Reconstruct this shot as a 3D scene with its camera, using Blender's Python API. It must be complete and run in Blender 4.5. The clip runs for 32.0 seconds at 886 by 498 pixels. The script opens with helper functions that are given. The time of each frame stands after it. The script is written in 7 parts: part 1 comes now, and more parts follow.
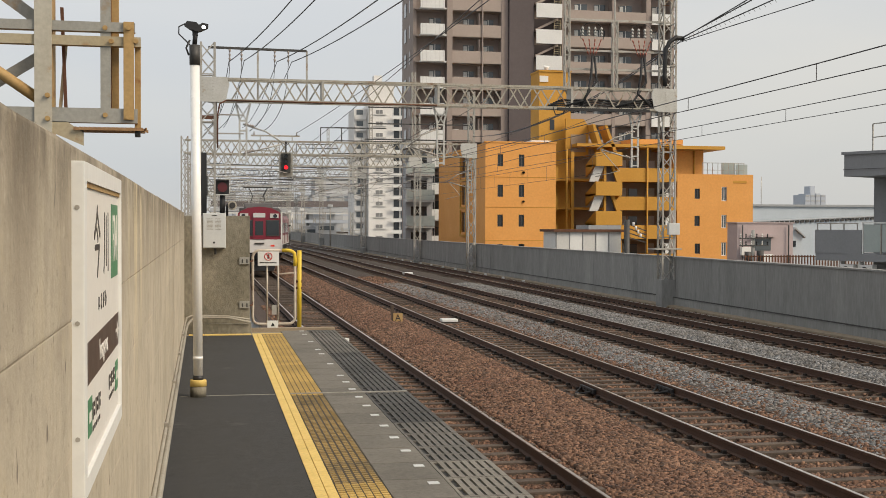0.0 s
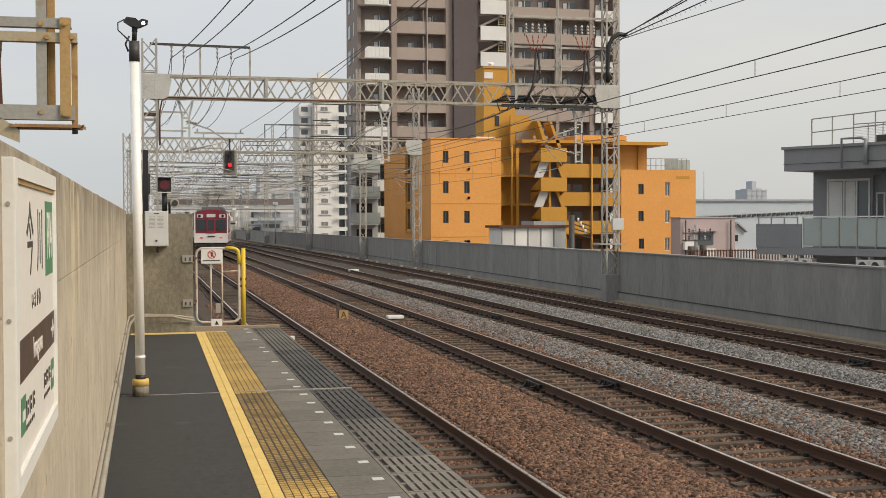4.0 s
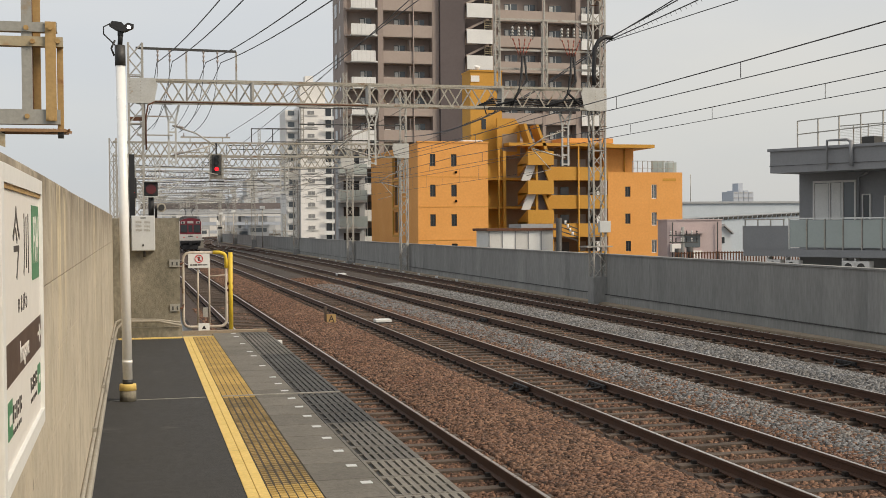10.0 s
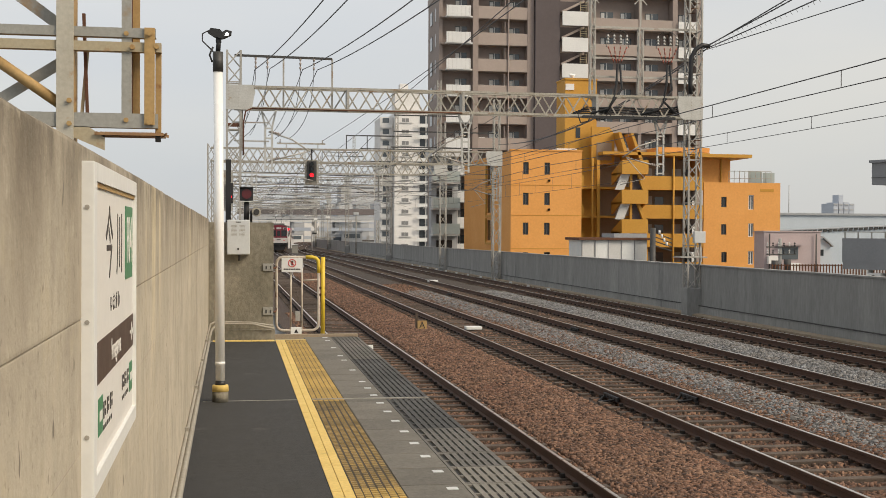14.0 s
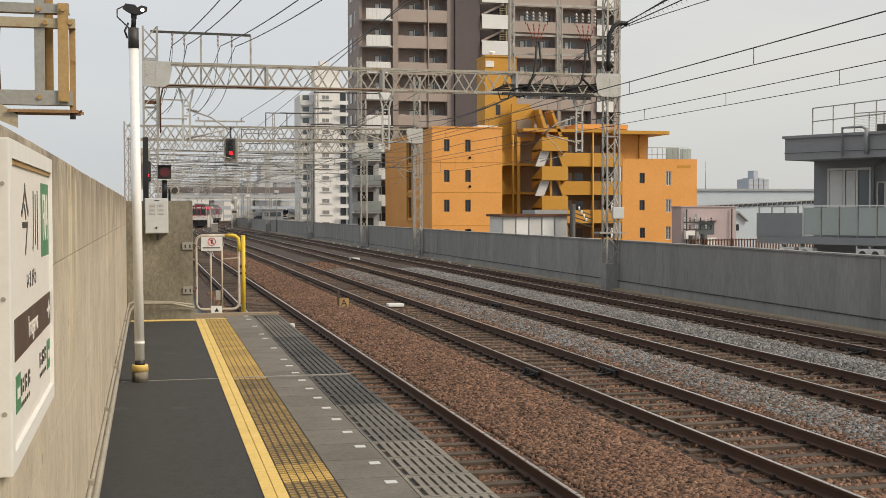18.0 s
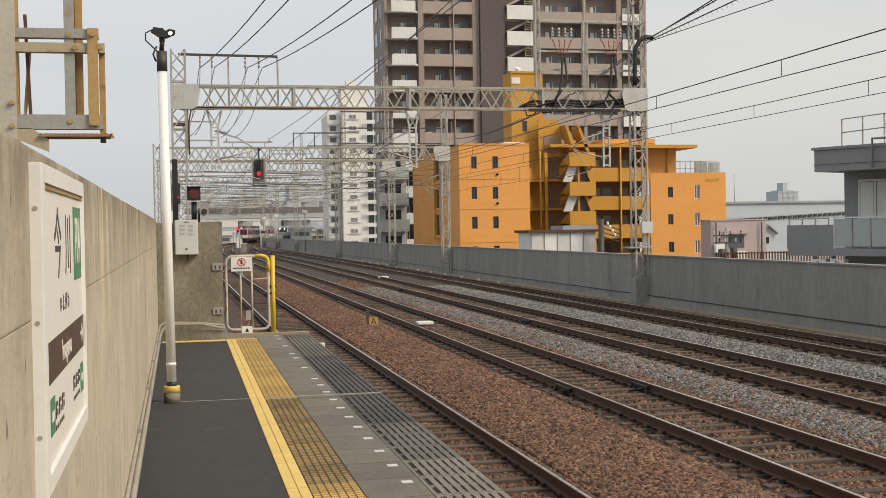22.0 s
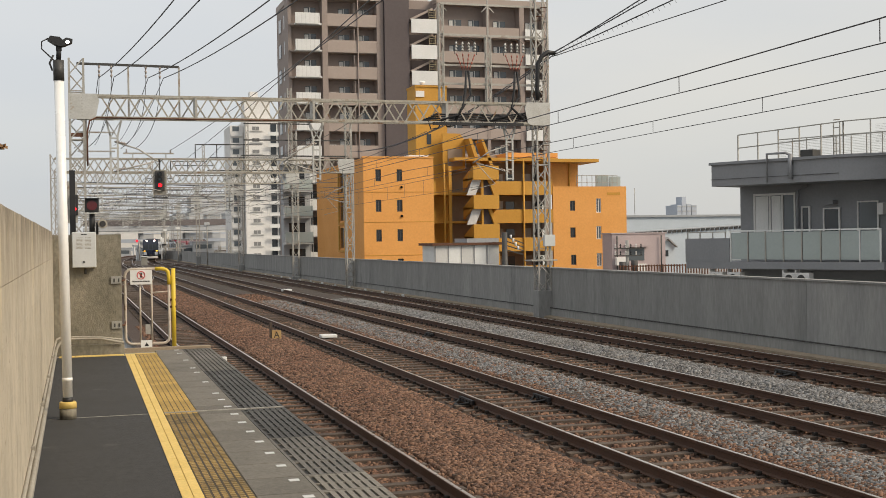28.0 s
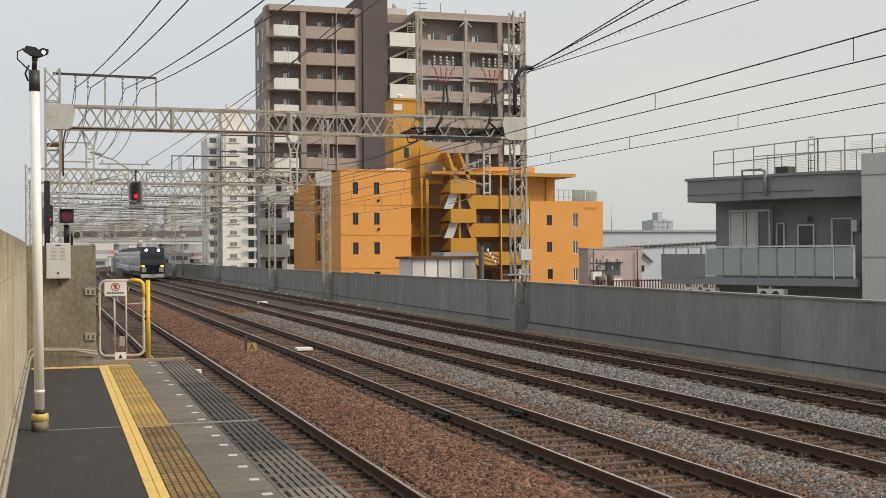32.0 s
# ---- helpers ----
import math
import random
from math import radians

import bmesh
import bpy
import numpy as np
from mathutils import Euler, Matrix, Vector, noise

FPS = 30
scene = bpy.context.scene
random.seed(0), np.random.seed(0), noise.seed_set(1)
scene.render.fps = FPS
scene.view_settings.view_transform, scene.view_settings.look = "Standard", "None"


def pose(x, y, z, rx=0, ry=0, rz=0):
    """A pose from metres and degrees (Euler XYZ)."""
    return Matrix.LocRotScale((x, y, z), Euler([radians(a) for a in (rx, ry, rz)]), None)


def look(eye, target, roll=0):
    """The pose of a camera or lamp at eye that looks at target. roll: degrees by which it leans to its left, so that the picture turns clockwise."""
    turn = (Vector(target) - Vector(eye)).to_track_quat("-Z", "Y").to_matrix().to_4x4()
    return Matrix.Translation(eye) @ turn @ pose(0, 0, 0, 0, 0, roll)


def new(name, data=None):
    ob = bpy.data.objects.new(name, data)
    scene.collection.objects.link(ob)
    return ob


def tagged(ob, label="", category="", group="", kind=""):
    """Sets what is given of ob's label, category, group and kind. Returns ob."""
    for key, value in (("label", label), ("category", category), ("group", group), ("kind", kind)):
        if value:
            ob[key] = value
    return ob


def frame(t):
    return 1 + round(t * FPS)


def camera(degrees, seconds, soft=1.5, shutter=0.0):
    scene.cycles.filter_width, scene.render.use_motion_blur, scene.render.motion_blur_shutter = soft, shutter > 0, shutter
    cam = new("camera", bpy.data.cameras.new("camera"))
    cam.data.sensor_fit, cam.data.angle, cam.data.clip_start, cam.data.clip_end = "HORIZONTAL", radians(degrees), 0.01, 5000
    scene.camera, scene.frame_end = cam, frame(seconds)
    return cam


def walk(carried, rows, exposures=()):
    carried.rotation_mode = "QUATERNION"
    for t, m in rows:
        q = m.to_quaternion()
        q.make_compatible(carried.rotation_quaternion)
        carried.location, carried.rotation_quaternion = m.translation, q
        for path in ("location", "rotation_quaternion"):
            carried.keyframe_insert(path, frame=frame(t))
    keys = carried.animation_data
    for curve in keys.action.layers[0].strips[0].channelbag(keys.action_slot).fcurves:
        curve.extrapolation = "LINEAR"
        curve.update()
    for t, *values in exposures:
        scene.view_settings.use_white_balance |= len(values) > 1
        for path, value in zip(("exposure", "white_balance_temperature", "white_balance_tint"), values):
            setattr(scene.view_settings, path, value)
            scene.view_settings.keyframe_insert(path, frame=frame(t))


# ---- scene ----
cam = camera(40.0, 32.0, soft=0.8)
# seconds, eye x y z, heading right of the line, tilt up, lean (degrees)
PATH = [
    (0, -0.053, 0.015, 1.948, 11.321, -1.141, 0.180),
    (0.5, -0.049, 0.001, 1.951, 11.307, -0.891, 0.305),
    (1, -0.050, -0.002, 1.952, 11.261, -0.902, 0.489),
    (1.5, -0.036, -0.007, 1.947, 11.850, -0.868, 0.595),
    (2, -0.026, -0.001, 1.946, 12.521, -1.052, 0.394),
    (2.5, -0.024, -0.016, 1.944, 13.443, -1.212, 0.217),
    (4.5, -0.029, 0.000, 1.941, 13.849, -1.292, -0.211),
    (5, -0.029, -0.010, 1.941, 13.542, -1.116, -0.407),
    (5.5, -0.030, 0.006, 1.942, 13.399, -1.212, -0.414),
    (6, -0.031, -0.004, 1.944, 13.499, -1.045, 0.102),
    (6.5, -0.030, -0.004, 1.943, 14.281, -0.614, -0.157),
    (7, -0.030, -0.025, 1.947, 14.931, -0.506, 0.051),
    (7.5, -0.034, -0.029, 1.948, 14.716, 0.134, 0.076),
    (8, -0.035, -0.035, 1.949, 14.545, 0.737, -0.050),
    (8.5, -0.034, -0.048, 1.940, 14.265, 0.381, -0.053),
    (9, -0.031, -0.014, 1.938, 14.368, -0.703, 0.119),
    (9.5, -0.034, -0.007, 1.939, 14.328, -0.947, -0.190),
    (10, -0.029, -0.004, 1.938, 14.444, -1.141, -0.451),
    (10.5, -0.029, 0.002, 1.933, 14.529, -1.381, -0.313),
    (11, -0.024, -0.020, 1.935, 14.195, -1.470, -0.374),
    (11.5, -0.027, -0.010, 1.935, 14.130, -1.341, 0.128),
    (12, -0.021, -0.015, 1.938, 13.522, -1.558, -0.285),
    (12.5, 0.009, -0.061, 1.936, 11.700, -2.041, -0.155),
    (13, 0.047, -0.071, 1.937, 10.158, -1.811, -0.090),
    (13.5, 0.014, -0.038, 1.936, 9.524, -1.124, 0.137),
    (14, -0.006, -0.000, 1.928, 10.102, -0.764, 0.304),
    (14.5, -0.007, 0.019, 1.926, 11.870, -1.269, -0.064),
    (16.5, 0.003, -0.045, 1.920, 13.533, -1.220, -0.318),
    (17, 0.002, -0.046, 1.921, 14.059, -1.664, -0.379),
    (17.5, -0.001, -0.056, 1.922, 13.976, -1.945, -0.366),
    (18, -0.005, -0.059, 1.919, 13.787, -1.817, -0.086),
    (18.5, -0.009, -0.063, 1.922, 13.552, -1.345, -0.186),
    (19, -0.007, -0.052, 1.921, 13.446, -1.217, -0.511),
    (19.5, -0.008, -0.046, 1.924, 13.616, -1.247, -0.742),
    (20, -0.006, -0.046, 1.920, 13.756, -0.985, -0.595),
    (20.5, -0.011, -0.056, 1.923, 13.167, -0.912, -0.763),
    (21, -0.009, -0.050, 1.920, 12.385, -1.148, -0.880),
    (21.5, -0.010, -0.039, 1.920, 12.301, -1.272, -0.857),
    (22, -0.010, -0.050, 1.921, 12.454, -0.992, -0.942),
    (22.5, -0.005, -0.033, 1.916, 12.983, -1.366, -0.620),
    (23, -0.000, -0.033, 1.917, 13.888, -1.802, -0.601),
    (23.5, 0.003, -0.044, 1.919, 14.451, -1.858, -0.567),
    (24, 0.008, -0.045, 1.918, 14.593, -1.779, -0.599),
    (24.5, 0.013, -0.048, 1.918, 15.287, -1.657, -0.488),
    (25, 0.008, -0.049, 1.928, 16.045, -1.692, -0.607),
    (25.5, 0.002, -0.038, 1.926, 16.147, -1.600, -0.612),
    (27.5, 0.003, -0.034, 1.924, 16.966, -0.726, -0.612),
    (28, 0.002, -0.060, 1.922, 16.962, -0.459, -0.855),
    (28.5, 0.004, -0.058, 1.926, 16.737, -0.411, -0.679),
    (29, 0.008, -0.017, 1.925, 16.839, -0.507, -0.407),
    (29.5, 0.008, -0.020, 1.931, 17.070, -0.476, -0.363),
    (30, 0.015, -0.036, 1.928, 17.513, -0.220, -0.365),
    (30.5, 0.017, -0.060, 1.931, 17.758, -0.045, -0.617),
    (31, 0.024, -0.034, 1.925, 17.940, -0.084, -0.593),
    (31.5, 0.021, -0.011, 1.932, 18.123, 0.086, -0.503),
    (32, 0.010, -0.070, 1.929, 18.057, 0.161, -0.410),
]
def ahead(x, y, z, head, tilt, lean):
    h, p = radians(head), radians(tilt)
    return look((x, y, z), (x + math.sin(h) * math.cos(p), y + math.cos(h) * math.cos(p), z + math.sin(p)), lean)


walk(cam, [(r[0], ahead(*r[1:])) for r in PATH], exposures=((0, 0.14), (7.5, 0.15), (9, 0.08), (10.5, 0.15), (28, 0.18), (32, 0.14)))

# ---- light: thin overcast with a weak, wide sun from behind and to the side of the tracks
SUN_EL, SUN_AZ = radians(38), radians(128)
world = bpy.data.worlds.new("overcast")
scene.world = world
world.use_nodes = True
wn, wl = world.node_tree.nodes, world.node_tree.links
wn.clear()
w_out = wn.new("ShaderNodeOutputWorld")
w_bg = wn.new("ShaderNodeBackground")
w_sky = wn.new("ShaderNodeTexSky")
w_sky.sky_type, w_sky.sun_disc = "NISHITA", False
w_sky.sun_elevation, w_sky.sun_rotation = SUN_EL, SUN_AZ
w_scale = wn.new("ShaderNodeVectorMath")
w_scale.operation = "SCALE"
w_scale.inputs[3].default_value = 0.10
wl.new(w_sky.outputs[0], w_scale.inputs[0])
w_co = wn.new("ShaderNodeTexCoord")
w_map = wn.new("ShaderNodeMapping")
w_map.inputs["Scale"].default_value = (1.2, 1.2, 4.5)
wl.new(w_co.outputs["Generated"], w_map.inputs[0])
w_noise = wn.new("ShaderNodeTexNoise")
w_noise.inputs["Scale"].default_value, w_noise.inputs["Detail"].default_value = 1.6, 5
wl.new(w_map.outputs[0], w_noise.inputs["Vector"])
w_ramp = wn.new("ShaderNodeValToRGB")
w_ramp.color_ramp.elements[0].position, w_ramp.color_ramp.elements[0].color = 0.30, (0.585, 0.615, 0.655, 1)
w_ramp.color_ramp.elements[1].position, w_ramp.color_ramp.elements[1].color = 0.72, (0.690, 0.688, 0.672, 1)
wl.new(w_noise.outputs[0], w_ramp.inputs[0])
w_mix = wn.new("ShaderNodeMix")
w_mix.data_type = "RGBA"
w_mix.inputs[0].default_value = 0.90
wl.new(w_scale.outputs[0], w_mix.inputs[6])
wl.new(w_ramp.outputs[0], w_mix.inputs[7])
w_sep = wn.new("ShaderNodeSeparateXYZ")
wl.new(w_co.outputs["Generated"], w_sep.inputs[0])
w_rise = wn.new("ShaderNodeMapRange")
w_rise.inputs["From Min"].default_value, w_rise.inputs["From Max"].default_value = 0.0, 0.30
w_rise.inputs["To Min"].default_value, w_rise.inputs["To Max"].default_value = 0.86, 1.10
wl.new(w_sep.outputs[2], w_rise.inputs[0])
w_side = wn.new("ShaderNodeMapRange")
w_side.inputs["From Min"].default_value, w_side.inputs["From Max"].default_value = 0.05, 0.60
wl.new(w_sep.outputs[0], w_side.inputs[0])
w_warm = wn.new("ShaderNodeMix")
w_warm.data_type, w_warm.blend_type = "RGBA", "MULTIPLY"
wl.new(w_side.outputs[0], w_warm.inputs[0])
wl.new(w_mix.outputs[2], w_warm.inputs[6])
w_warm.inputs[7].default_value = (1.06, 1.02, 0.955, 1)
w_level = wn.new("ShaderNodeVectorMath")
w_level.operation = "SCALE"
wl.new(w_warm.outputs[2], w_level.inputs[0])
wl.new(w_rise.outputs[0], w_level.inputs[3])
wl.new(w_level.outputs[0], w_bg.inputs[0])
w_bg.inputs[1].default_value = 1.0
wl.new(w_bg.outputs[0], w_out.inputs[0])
sun_data = bpy.data.lights.new("sun", "SUN")
sun_data.energy, sun_data.angle, sun_data.color = 2.95, radians(28), (1.0, 0.86, 0.68)
sun = new("sun", sun_data)
sun.matrix_world = look((60 * math.sin(SUN_AZ), 60 * math.cos(SUN_AZ), 60 * math.tan(SUN_EL)), (0, 0, 0))


# ---- materials
def mat(name, color, rough=0.8, metal=0.0, second=None, scale=4.0, amount=0.5, grain=0.12, bump=0.0, bscale=60.0,
        emit=0.0, stretch=(1, 1, 1), random_value=0.0, coat=0.0, stain=None, stain_scale=0.8, stain_cut=0.58, island=False):
    m = bpy.data.materials.new(name)
    m.use_nodes = True
    n, l = m.node_tree.nodes, m.node_tree.links
    b = n["Principled BSDF"]
    b.inputs["Roughness"].default_value, b.inputs["Metallic"].default_value = rough, metal
    b.inputs["Coat Weight"].default_value = coat
    co = n.new("ShaderNodeTexCoord")
    geo = n.new("ShaderNodeNewGeometry")
    mp = n.new("ShaderNodeMapping")
    mp.inputs["Scale"].default_value = stretch
    l.new(geo.outputs["Position"], mp.inputs[0])

    def tex(s, d=6):
        t = n.new("ShaderNodeTexNoise")
        t.inputs["Scale"].default_value, t.inputs["Detail"].default_value, t.inputs["Roughness"].default_value = s, d, 0.62
        l.new(mp.outputs[0], t.inputs["Vector"])
        return t.outputs[0]

    def mix(fac, a, c, mode="MIX"):
        x = n.new("ShaderNodeMix")
        x.data_type, x.blend_type = "RGBA", mode
        for sock, v in ((x.inputs[0], fac), (x.inputs[6], a), (x.inputs[7], c)):
            if isinstance(v, bpy.types.NodeSocket):
                l.new(v, sock)
            elif isinstance(v, (int, float)):
                sock.default_value = v
            else:
                sock.default_value = (*v, 1)
        return x.outputs[2]

    def ramp(sock, lo, hi):
        r = n.new("ShaderNodeMapRange")
        r.inputs["From Min"].default_value, r.inputs["From Max"].default_value = lo, hi
        l.new(sock, r.inputs[0])
        return r.outputs[0]

    big = ramp(tex(scale), 0.5 - 0.28, 0.5 + 0.28)
    col = mix(big, color, second or tuple(c * (1 - 0.35 * amount) for c in color))
    fine = ramp(tex(scale * 14, 4), 0.3, 0.7)
    g = n.new("ShaderNodeMapRange")
    g.inputs["To Min"].default_value, g.inputs["To Max"].default_value = 1 - grain, 1 + grain
    l.new(fine, g.inputs[0])
    sc = n.new("ShaderNodeVectorMath")
    sc.operation = "SCALE"
    l.new(col, sc.inputs[0])
    l.new(g.outputs[0], sc.inputs[3])
    col = sc.outputs[0]
    if stain:
        col = mix(ramp(tex(stain_scale, 8), stain_cut, stain_cut + 0.12), col, stain)
    if random_value:
        info = n.new("ShaderNodeObjectInfo")
        rv = n.new("ShaderNodeMapRange")
        rv.inputs["To Min"].default_value, rv.inputs["To Max"].default_value = 1 - random_value, 1 + random_value
        l.new(geo.outputs["Random Per Island"] if island else info.outputs["Random"], rv.inputs[0])
        s2 = n.new("ShaderNodeVectorMath")
        s2.operation = "SCALE"
        l.new(col, s2.inputs[0])
        l.new(rv.outputs[0], s2.inputs[3])
        col = s2.outputs[0]
    l.new(col, b.inputs["Base Color"])
    rr = n.new("ShaderNodeMapRange")
    rr.inputs["To Min"].default_value, rr.inputs["To Max"].default_value = max(0.03, rough - 0.1), min(1, rough + 0.1)
    l.new(big, rr.inputs[0])
    l.new(rr.outputs[0], b.inputs["Roughness"])
    if bump:
        bp = n.new("ShaderNodeBump")
        bp.inputs["Strength"].default_value, bp.inputs["Distance"].default_value = bump, 0.02
        l.new(tex(bscale, 5), bp.inputs["Height"])
        l.new(bp.outputs[0], b.inputs["Normal"])
    if emit:
        b.inputs["Emission Color"].default_value = (*color, 1)
        b.inputs["Emission Strength"].default_value = emit
    return m


def wall_mat():
    """Board-marked pale concrete: mottling, rain streaks from the top, pale lime runs, pits."""
    m = bpy.data.materials.new("weathered_light_concrete")
    m.use_nodes = True
    n, l = m.node_tree.nodes, m.node_tree.links
    b = n["Principled BSDF"]
    b.inputs["Roughness"].default_value = 0.9
    geo = n.new("ShaderNodeNewGeometry")

    def noise(scale, stretch, detail=6):
        mp = n.new("ShaderNodeMapping")
        mp.inputs["Scale"].default_value = stretch
        l.new(geo.outputs["Position"], mp.inputs[0])
        t = n.new("ShaderNodeTexNoise")
        t.inputs["Scale"].default_value, t.inputs["Detail"].default_value, t.inputs["Roughness"].default_value = scale, detail, 0.65
        l.new(mp.outputs[0], t.inputs["Vector"])
        return t.outputs[0]

    def span(sock, lo, hi, top=1.0):
        r = n.new("ShaderNodeMapRange")
        r.inputs["From Min"].default_value, r.inputs["From Max"].default_value, r.inputs["To Max"].default_value = lo, hi, top
        l.new(sock, r.inputs[0])
        return r.outputs[0]

    def blend(fac, a, c):
        x = n.new("ShaderNodeMix")
        x.data_type = "RGBA"
        l.new(fac, x.inputs[0])
        for sock, v in ((x.inputs[6], a), (x.inputs[7], c)):
            if isinstance(v, tuple):
                sock.default_value = (*v, 1)
            else:
                l.new(v, sock)
        return x.outputs[2]

    def times(a, c):
        x = n.new("ShaderNodeMath")
        x.operation = "MULTIPLY"
        l.new(a, x.inputs[0])
        l.new(c, x.inputs[1])
        return x.outputs[0]

    col = blend(span(noise(0.9, (1, 1, 1)), 0.32, 0.68), (0.525, 0.462, 0.358), (0.405, 0.355, 0.272))
    col = blend(span(noise(3.2, (1, 1, 0.8), 10), 0.47, 0.66, 0.75), col, (0.34, 0.30, 0.235))
    col = blend(span(noise(1.5, (1, 1, 0.06)), 0.60, 0.70, 0.35), col, (0.60, 0.52, 0.37))
    col = blend(span(noise(2.2, (1, 1, 0.05)), 0.63, 0.72, 0.28), col, (0.24, 0.21, 0.16))
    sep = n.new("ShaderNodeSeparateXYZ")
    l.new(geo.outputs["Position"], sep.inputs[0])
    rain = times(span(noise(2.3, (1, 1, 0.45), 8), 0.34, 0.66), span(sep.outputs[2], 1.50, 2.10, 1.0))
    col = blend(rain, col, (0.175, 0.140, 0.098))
    col = blend(span(noise(5.5, (1, 1, 0.7), 8), 0.55, 0.72, 0.55), col, (0.46, 0.385, 0.255))

    def around(sock, centre, half):
        d = n.new("ShaderNodeMath")
        d.operation = "COMPARE"
        d.inputs[1].default_value, d.inputs[2].default_value = centre, half
        l.new(sock, d.inputs[0])
        return d.outputs[0]

    for centre, half, low in ((6.30, 0.16, 0.9), (6.85, 0.10, 1.15), (5.75, 0.05, 1.3), (11.9, 0.22, 0.7), (8.6, 0.07, 1.2)):
        run = times(times(around(sep.outputs[1], centre, half), span(sep.outputs[2], low, low + 0.9)), span(noise(7.0, (1, 1, 0.10), 4), 0.40, 0.55, 0.75))
        col = blend(run, col, (0.66, 0.56, 0.36))
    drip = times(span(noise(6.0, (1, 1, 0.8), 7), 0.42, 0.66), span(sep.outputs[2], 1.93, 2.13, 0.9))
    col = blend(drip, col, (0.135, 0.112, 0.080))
    col = blend(span(noise(14, (1, 1, 0.45), 2), 0.71, 0.735, 0.85), col, (0.13, 0.11, 0.085))
    col = blend(span(noise(30, (1, 1, 1), 4), 0.60, 0.72, 0.75), col, (0.19, 0.165, 0.125))
    col = blend(span(noise(11, (1, 1, 0.8), 9), 0.50, 0.72, 0.5), col, (0.27, 0.225, 0.165))
    col = blend(span(noise(17, (1, 1, 0.8), 9), 0.60, 0.75, 0.45), col, (0.60, 0.53, 0.41))
    l.new(col, b.inputs["Base Color"])
    bp = n.new("ShaderNodeBump")
    bp.inputs["Strength"].default_value, bp.inputs["Distance"].default_value = 0.35, 0.012
    l.new(noise(38, (1, 1, 1), 5), bp.inputs["Height"])
    l.new(bp.outputs[0], b.inputs["Normal"])
    return m


def glass_mat(name, color, rough=0.06):
    m = bpy.data.materials.new(name)
    m.use_nodes = True
    b = m.node_tree.nodes["Principled BSDF"]
    b.inputs["Base Color"].default_value = (*color, 1)
    b.inputs["Roughness"].default_value = rough
    b.inputs["Specular IOR Level"].default_value = 0.6
    return m


ASPHALT = mat("platform_asphalt", (0.027, 0.026, 0.0255), 0.85, second=(0.038, 0.037, 0.0355), scale=0.9, grain=0.25, bump=0.3, bscale=140, stain=(0.080, 0.076, 0.070), stain_scale=1.3, stain_cut=0.63)
PAVER = mat("edge_slab_concrete", (0.162, 0.147, 0.121), 0.85, second=(0.108, 0.099, 0.084), scale=1.6, grain=0.2, bump=0.3, random_value=0.15, stain=(0.10, 0.095, 0.085), stain_scale=1.1, stain_cut=0.60)
SLOT_DIRT = mat("dirt_in_the_slots", (0.050, 0.047, 0.043), 0.9, second=(0.034, 0.032, 0.030), scale=3, grain=0.3)
GROOVE = mat("ribbed_edge_slab", (0.215, 0.197, 0.165), 0.85, second=(0.150, 0.138, 0.118), scale=1.5, grain=0.2, bump=0.25, random_value=0.10)
GROOVE_MID = mat("soiled_ribbed_slab", (0.145, 0.134, 0.116), 0.85, second=(0.085, 0.080, 0.072), scale=1.2, grain=0.2, bump=0.25, random_value=0.12)
GROOVE_DARK = mat("blackened_ribbed_slab", (0.074, 0.071, 0.067), 0.85, second=(0.048, 0.047, 0.045), scale=1.2, grain=0.2, bump=0.25, random_value=0.15, stain=(0.10, 0.094, 0.085), stain_scale=1.8, stain_cut=0.62)
YELLOW = mat("yellow_platform_paint", (0.70, 0.50, 0.15), 0.7, second=(0.60, 0.42, 0.12), scale=2.5, grain=0.12, stain=(0.30, 0.22, 0.09), stain_scale=3.0, stain_cut=0.66)
TACTILE = mat("worn_tactile_tile", (0.31, 0.205, 0.060), 0.8, second=(0.165, 0.116, 0.046), scale=1.5, grain=0.3, random_value=0.22, stain=(0.085, 0.066, 0.04), stain_scale=2.0, stain_cut=0.56)
TACTILE_NEW = mat("yellow_tactile_tile", (0.50, 0.325, 0.080), 0.75, second=(0.36, 0.24, 0.068), scale=2.5, grain=0.2, random_value=0.14, stain=(0.20, 0.14, 0.06), stain_scale=3.0, stain_cut=0.60)
TACTILE_BASE = mat("tactile_base", (0.058, 0.042, 0.026), 0.85, scale=2, grain=0.2)
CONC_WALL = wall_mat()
CONC_TOP = mat("dirty_concrete_coping", (0.26, 0.215, 0.155), 0.92, second=(0.13, 0.108, 0.078), scale=3.5, grain=0.35, bump=0.6, stain=(0.40, 0.345, 0.26), stain_scale=6.0, stain_cut=0.60)
CONC_BLOCK = mat("mossy_concrete", (0.300, 0.268, 0.205), 0.9, second=(0.120, 0.110, 0.080), scale=1.1, grain=0.25, bump=0.5, stretch=(1, 1, 0.7), stain=(0.050, 0.047, 0.033), stain_scale=1.5, stain_cut=0.56)
CONC_GREY = mat("grey_parapet_concrete", (0.310, 0.306, 0.288), 0.9, second=(0.205, 0.205, 0.198), scale=0.8, grain=0.14, bump=0.25, stretch=(1, 1, 0.22), stain=(0.14, 0.142, 0.140), stain_scale=1.0, stain_cut=0.60, random_value=0.07)
CONC_PALE = mat("pale_ledge_concrete", (0.30, 0.285, 0.25), 0.9, scale=1.5, grain=0.2)
BALLAST_BROWN = mat("rusty_ballast", (0.040, 0.024, 0.016), 0.95, second=(0.070, 0.044, 0.030), scale=2.0, grain=0.35, bump=1.0, bscale=22)
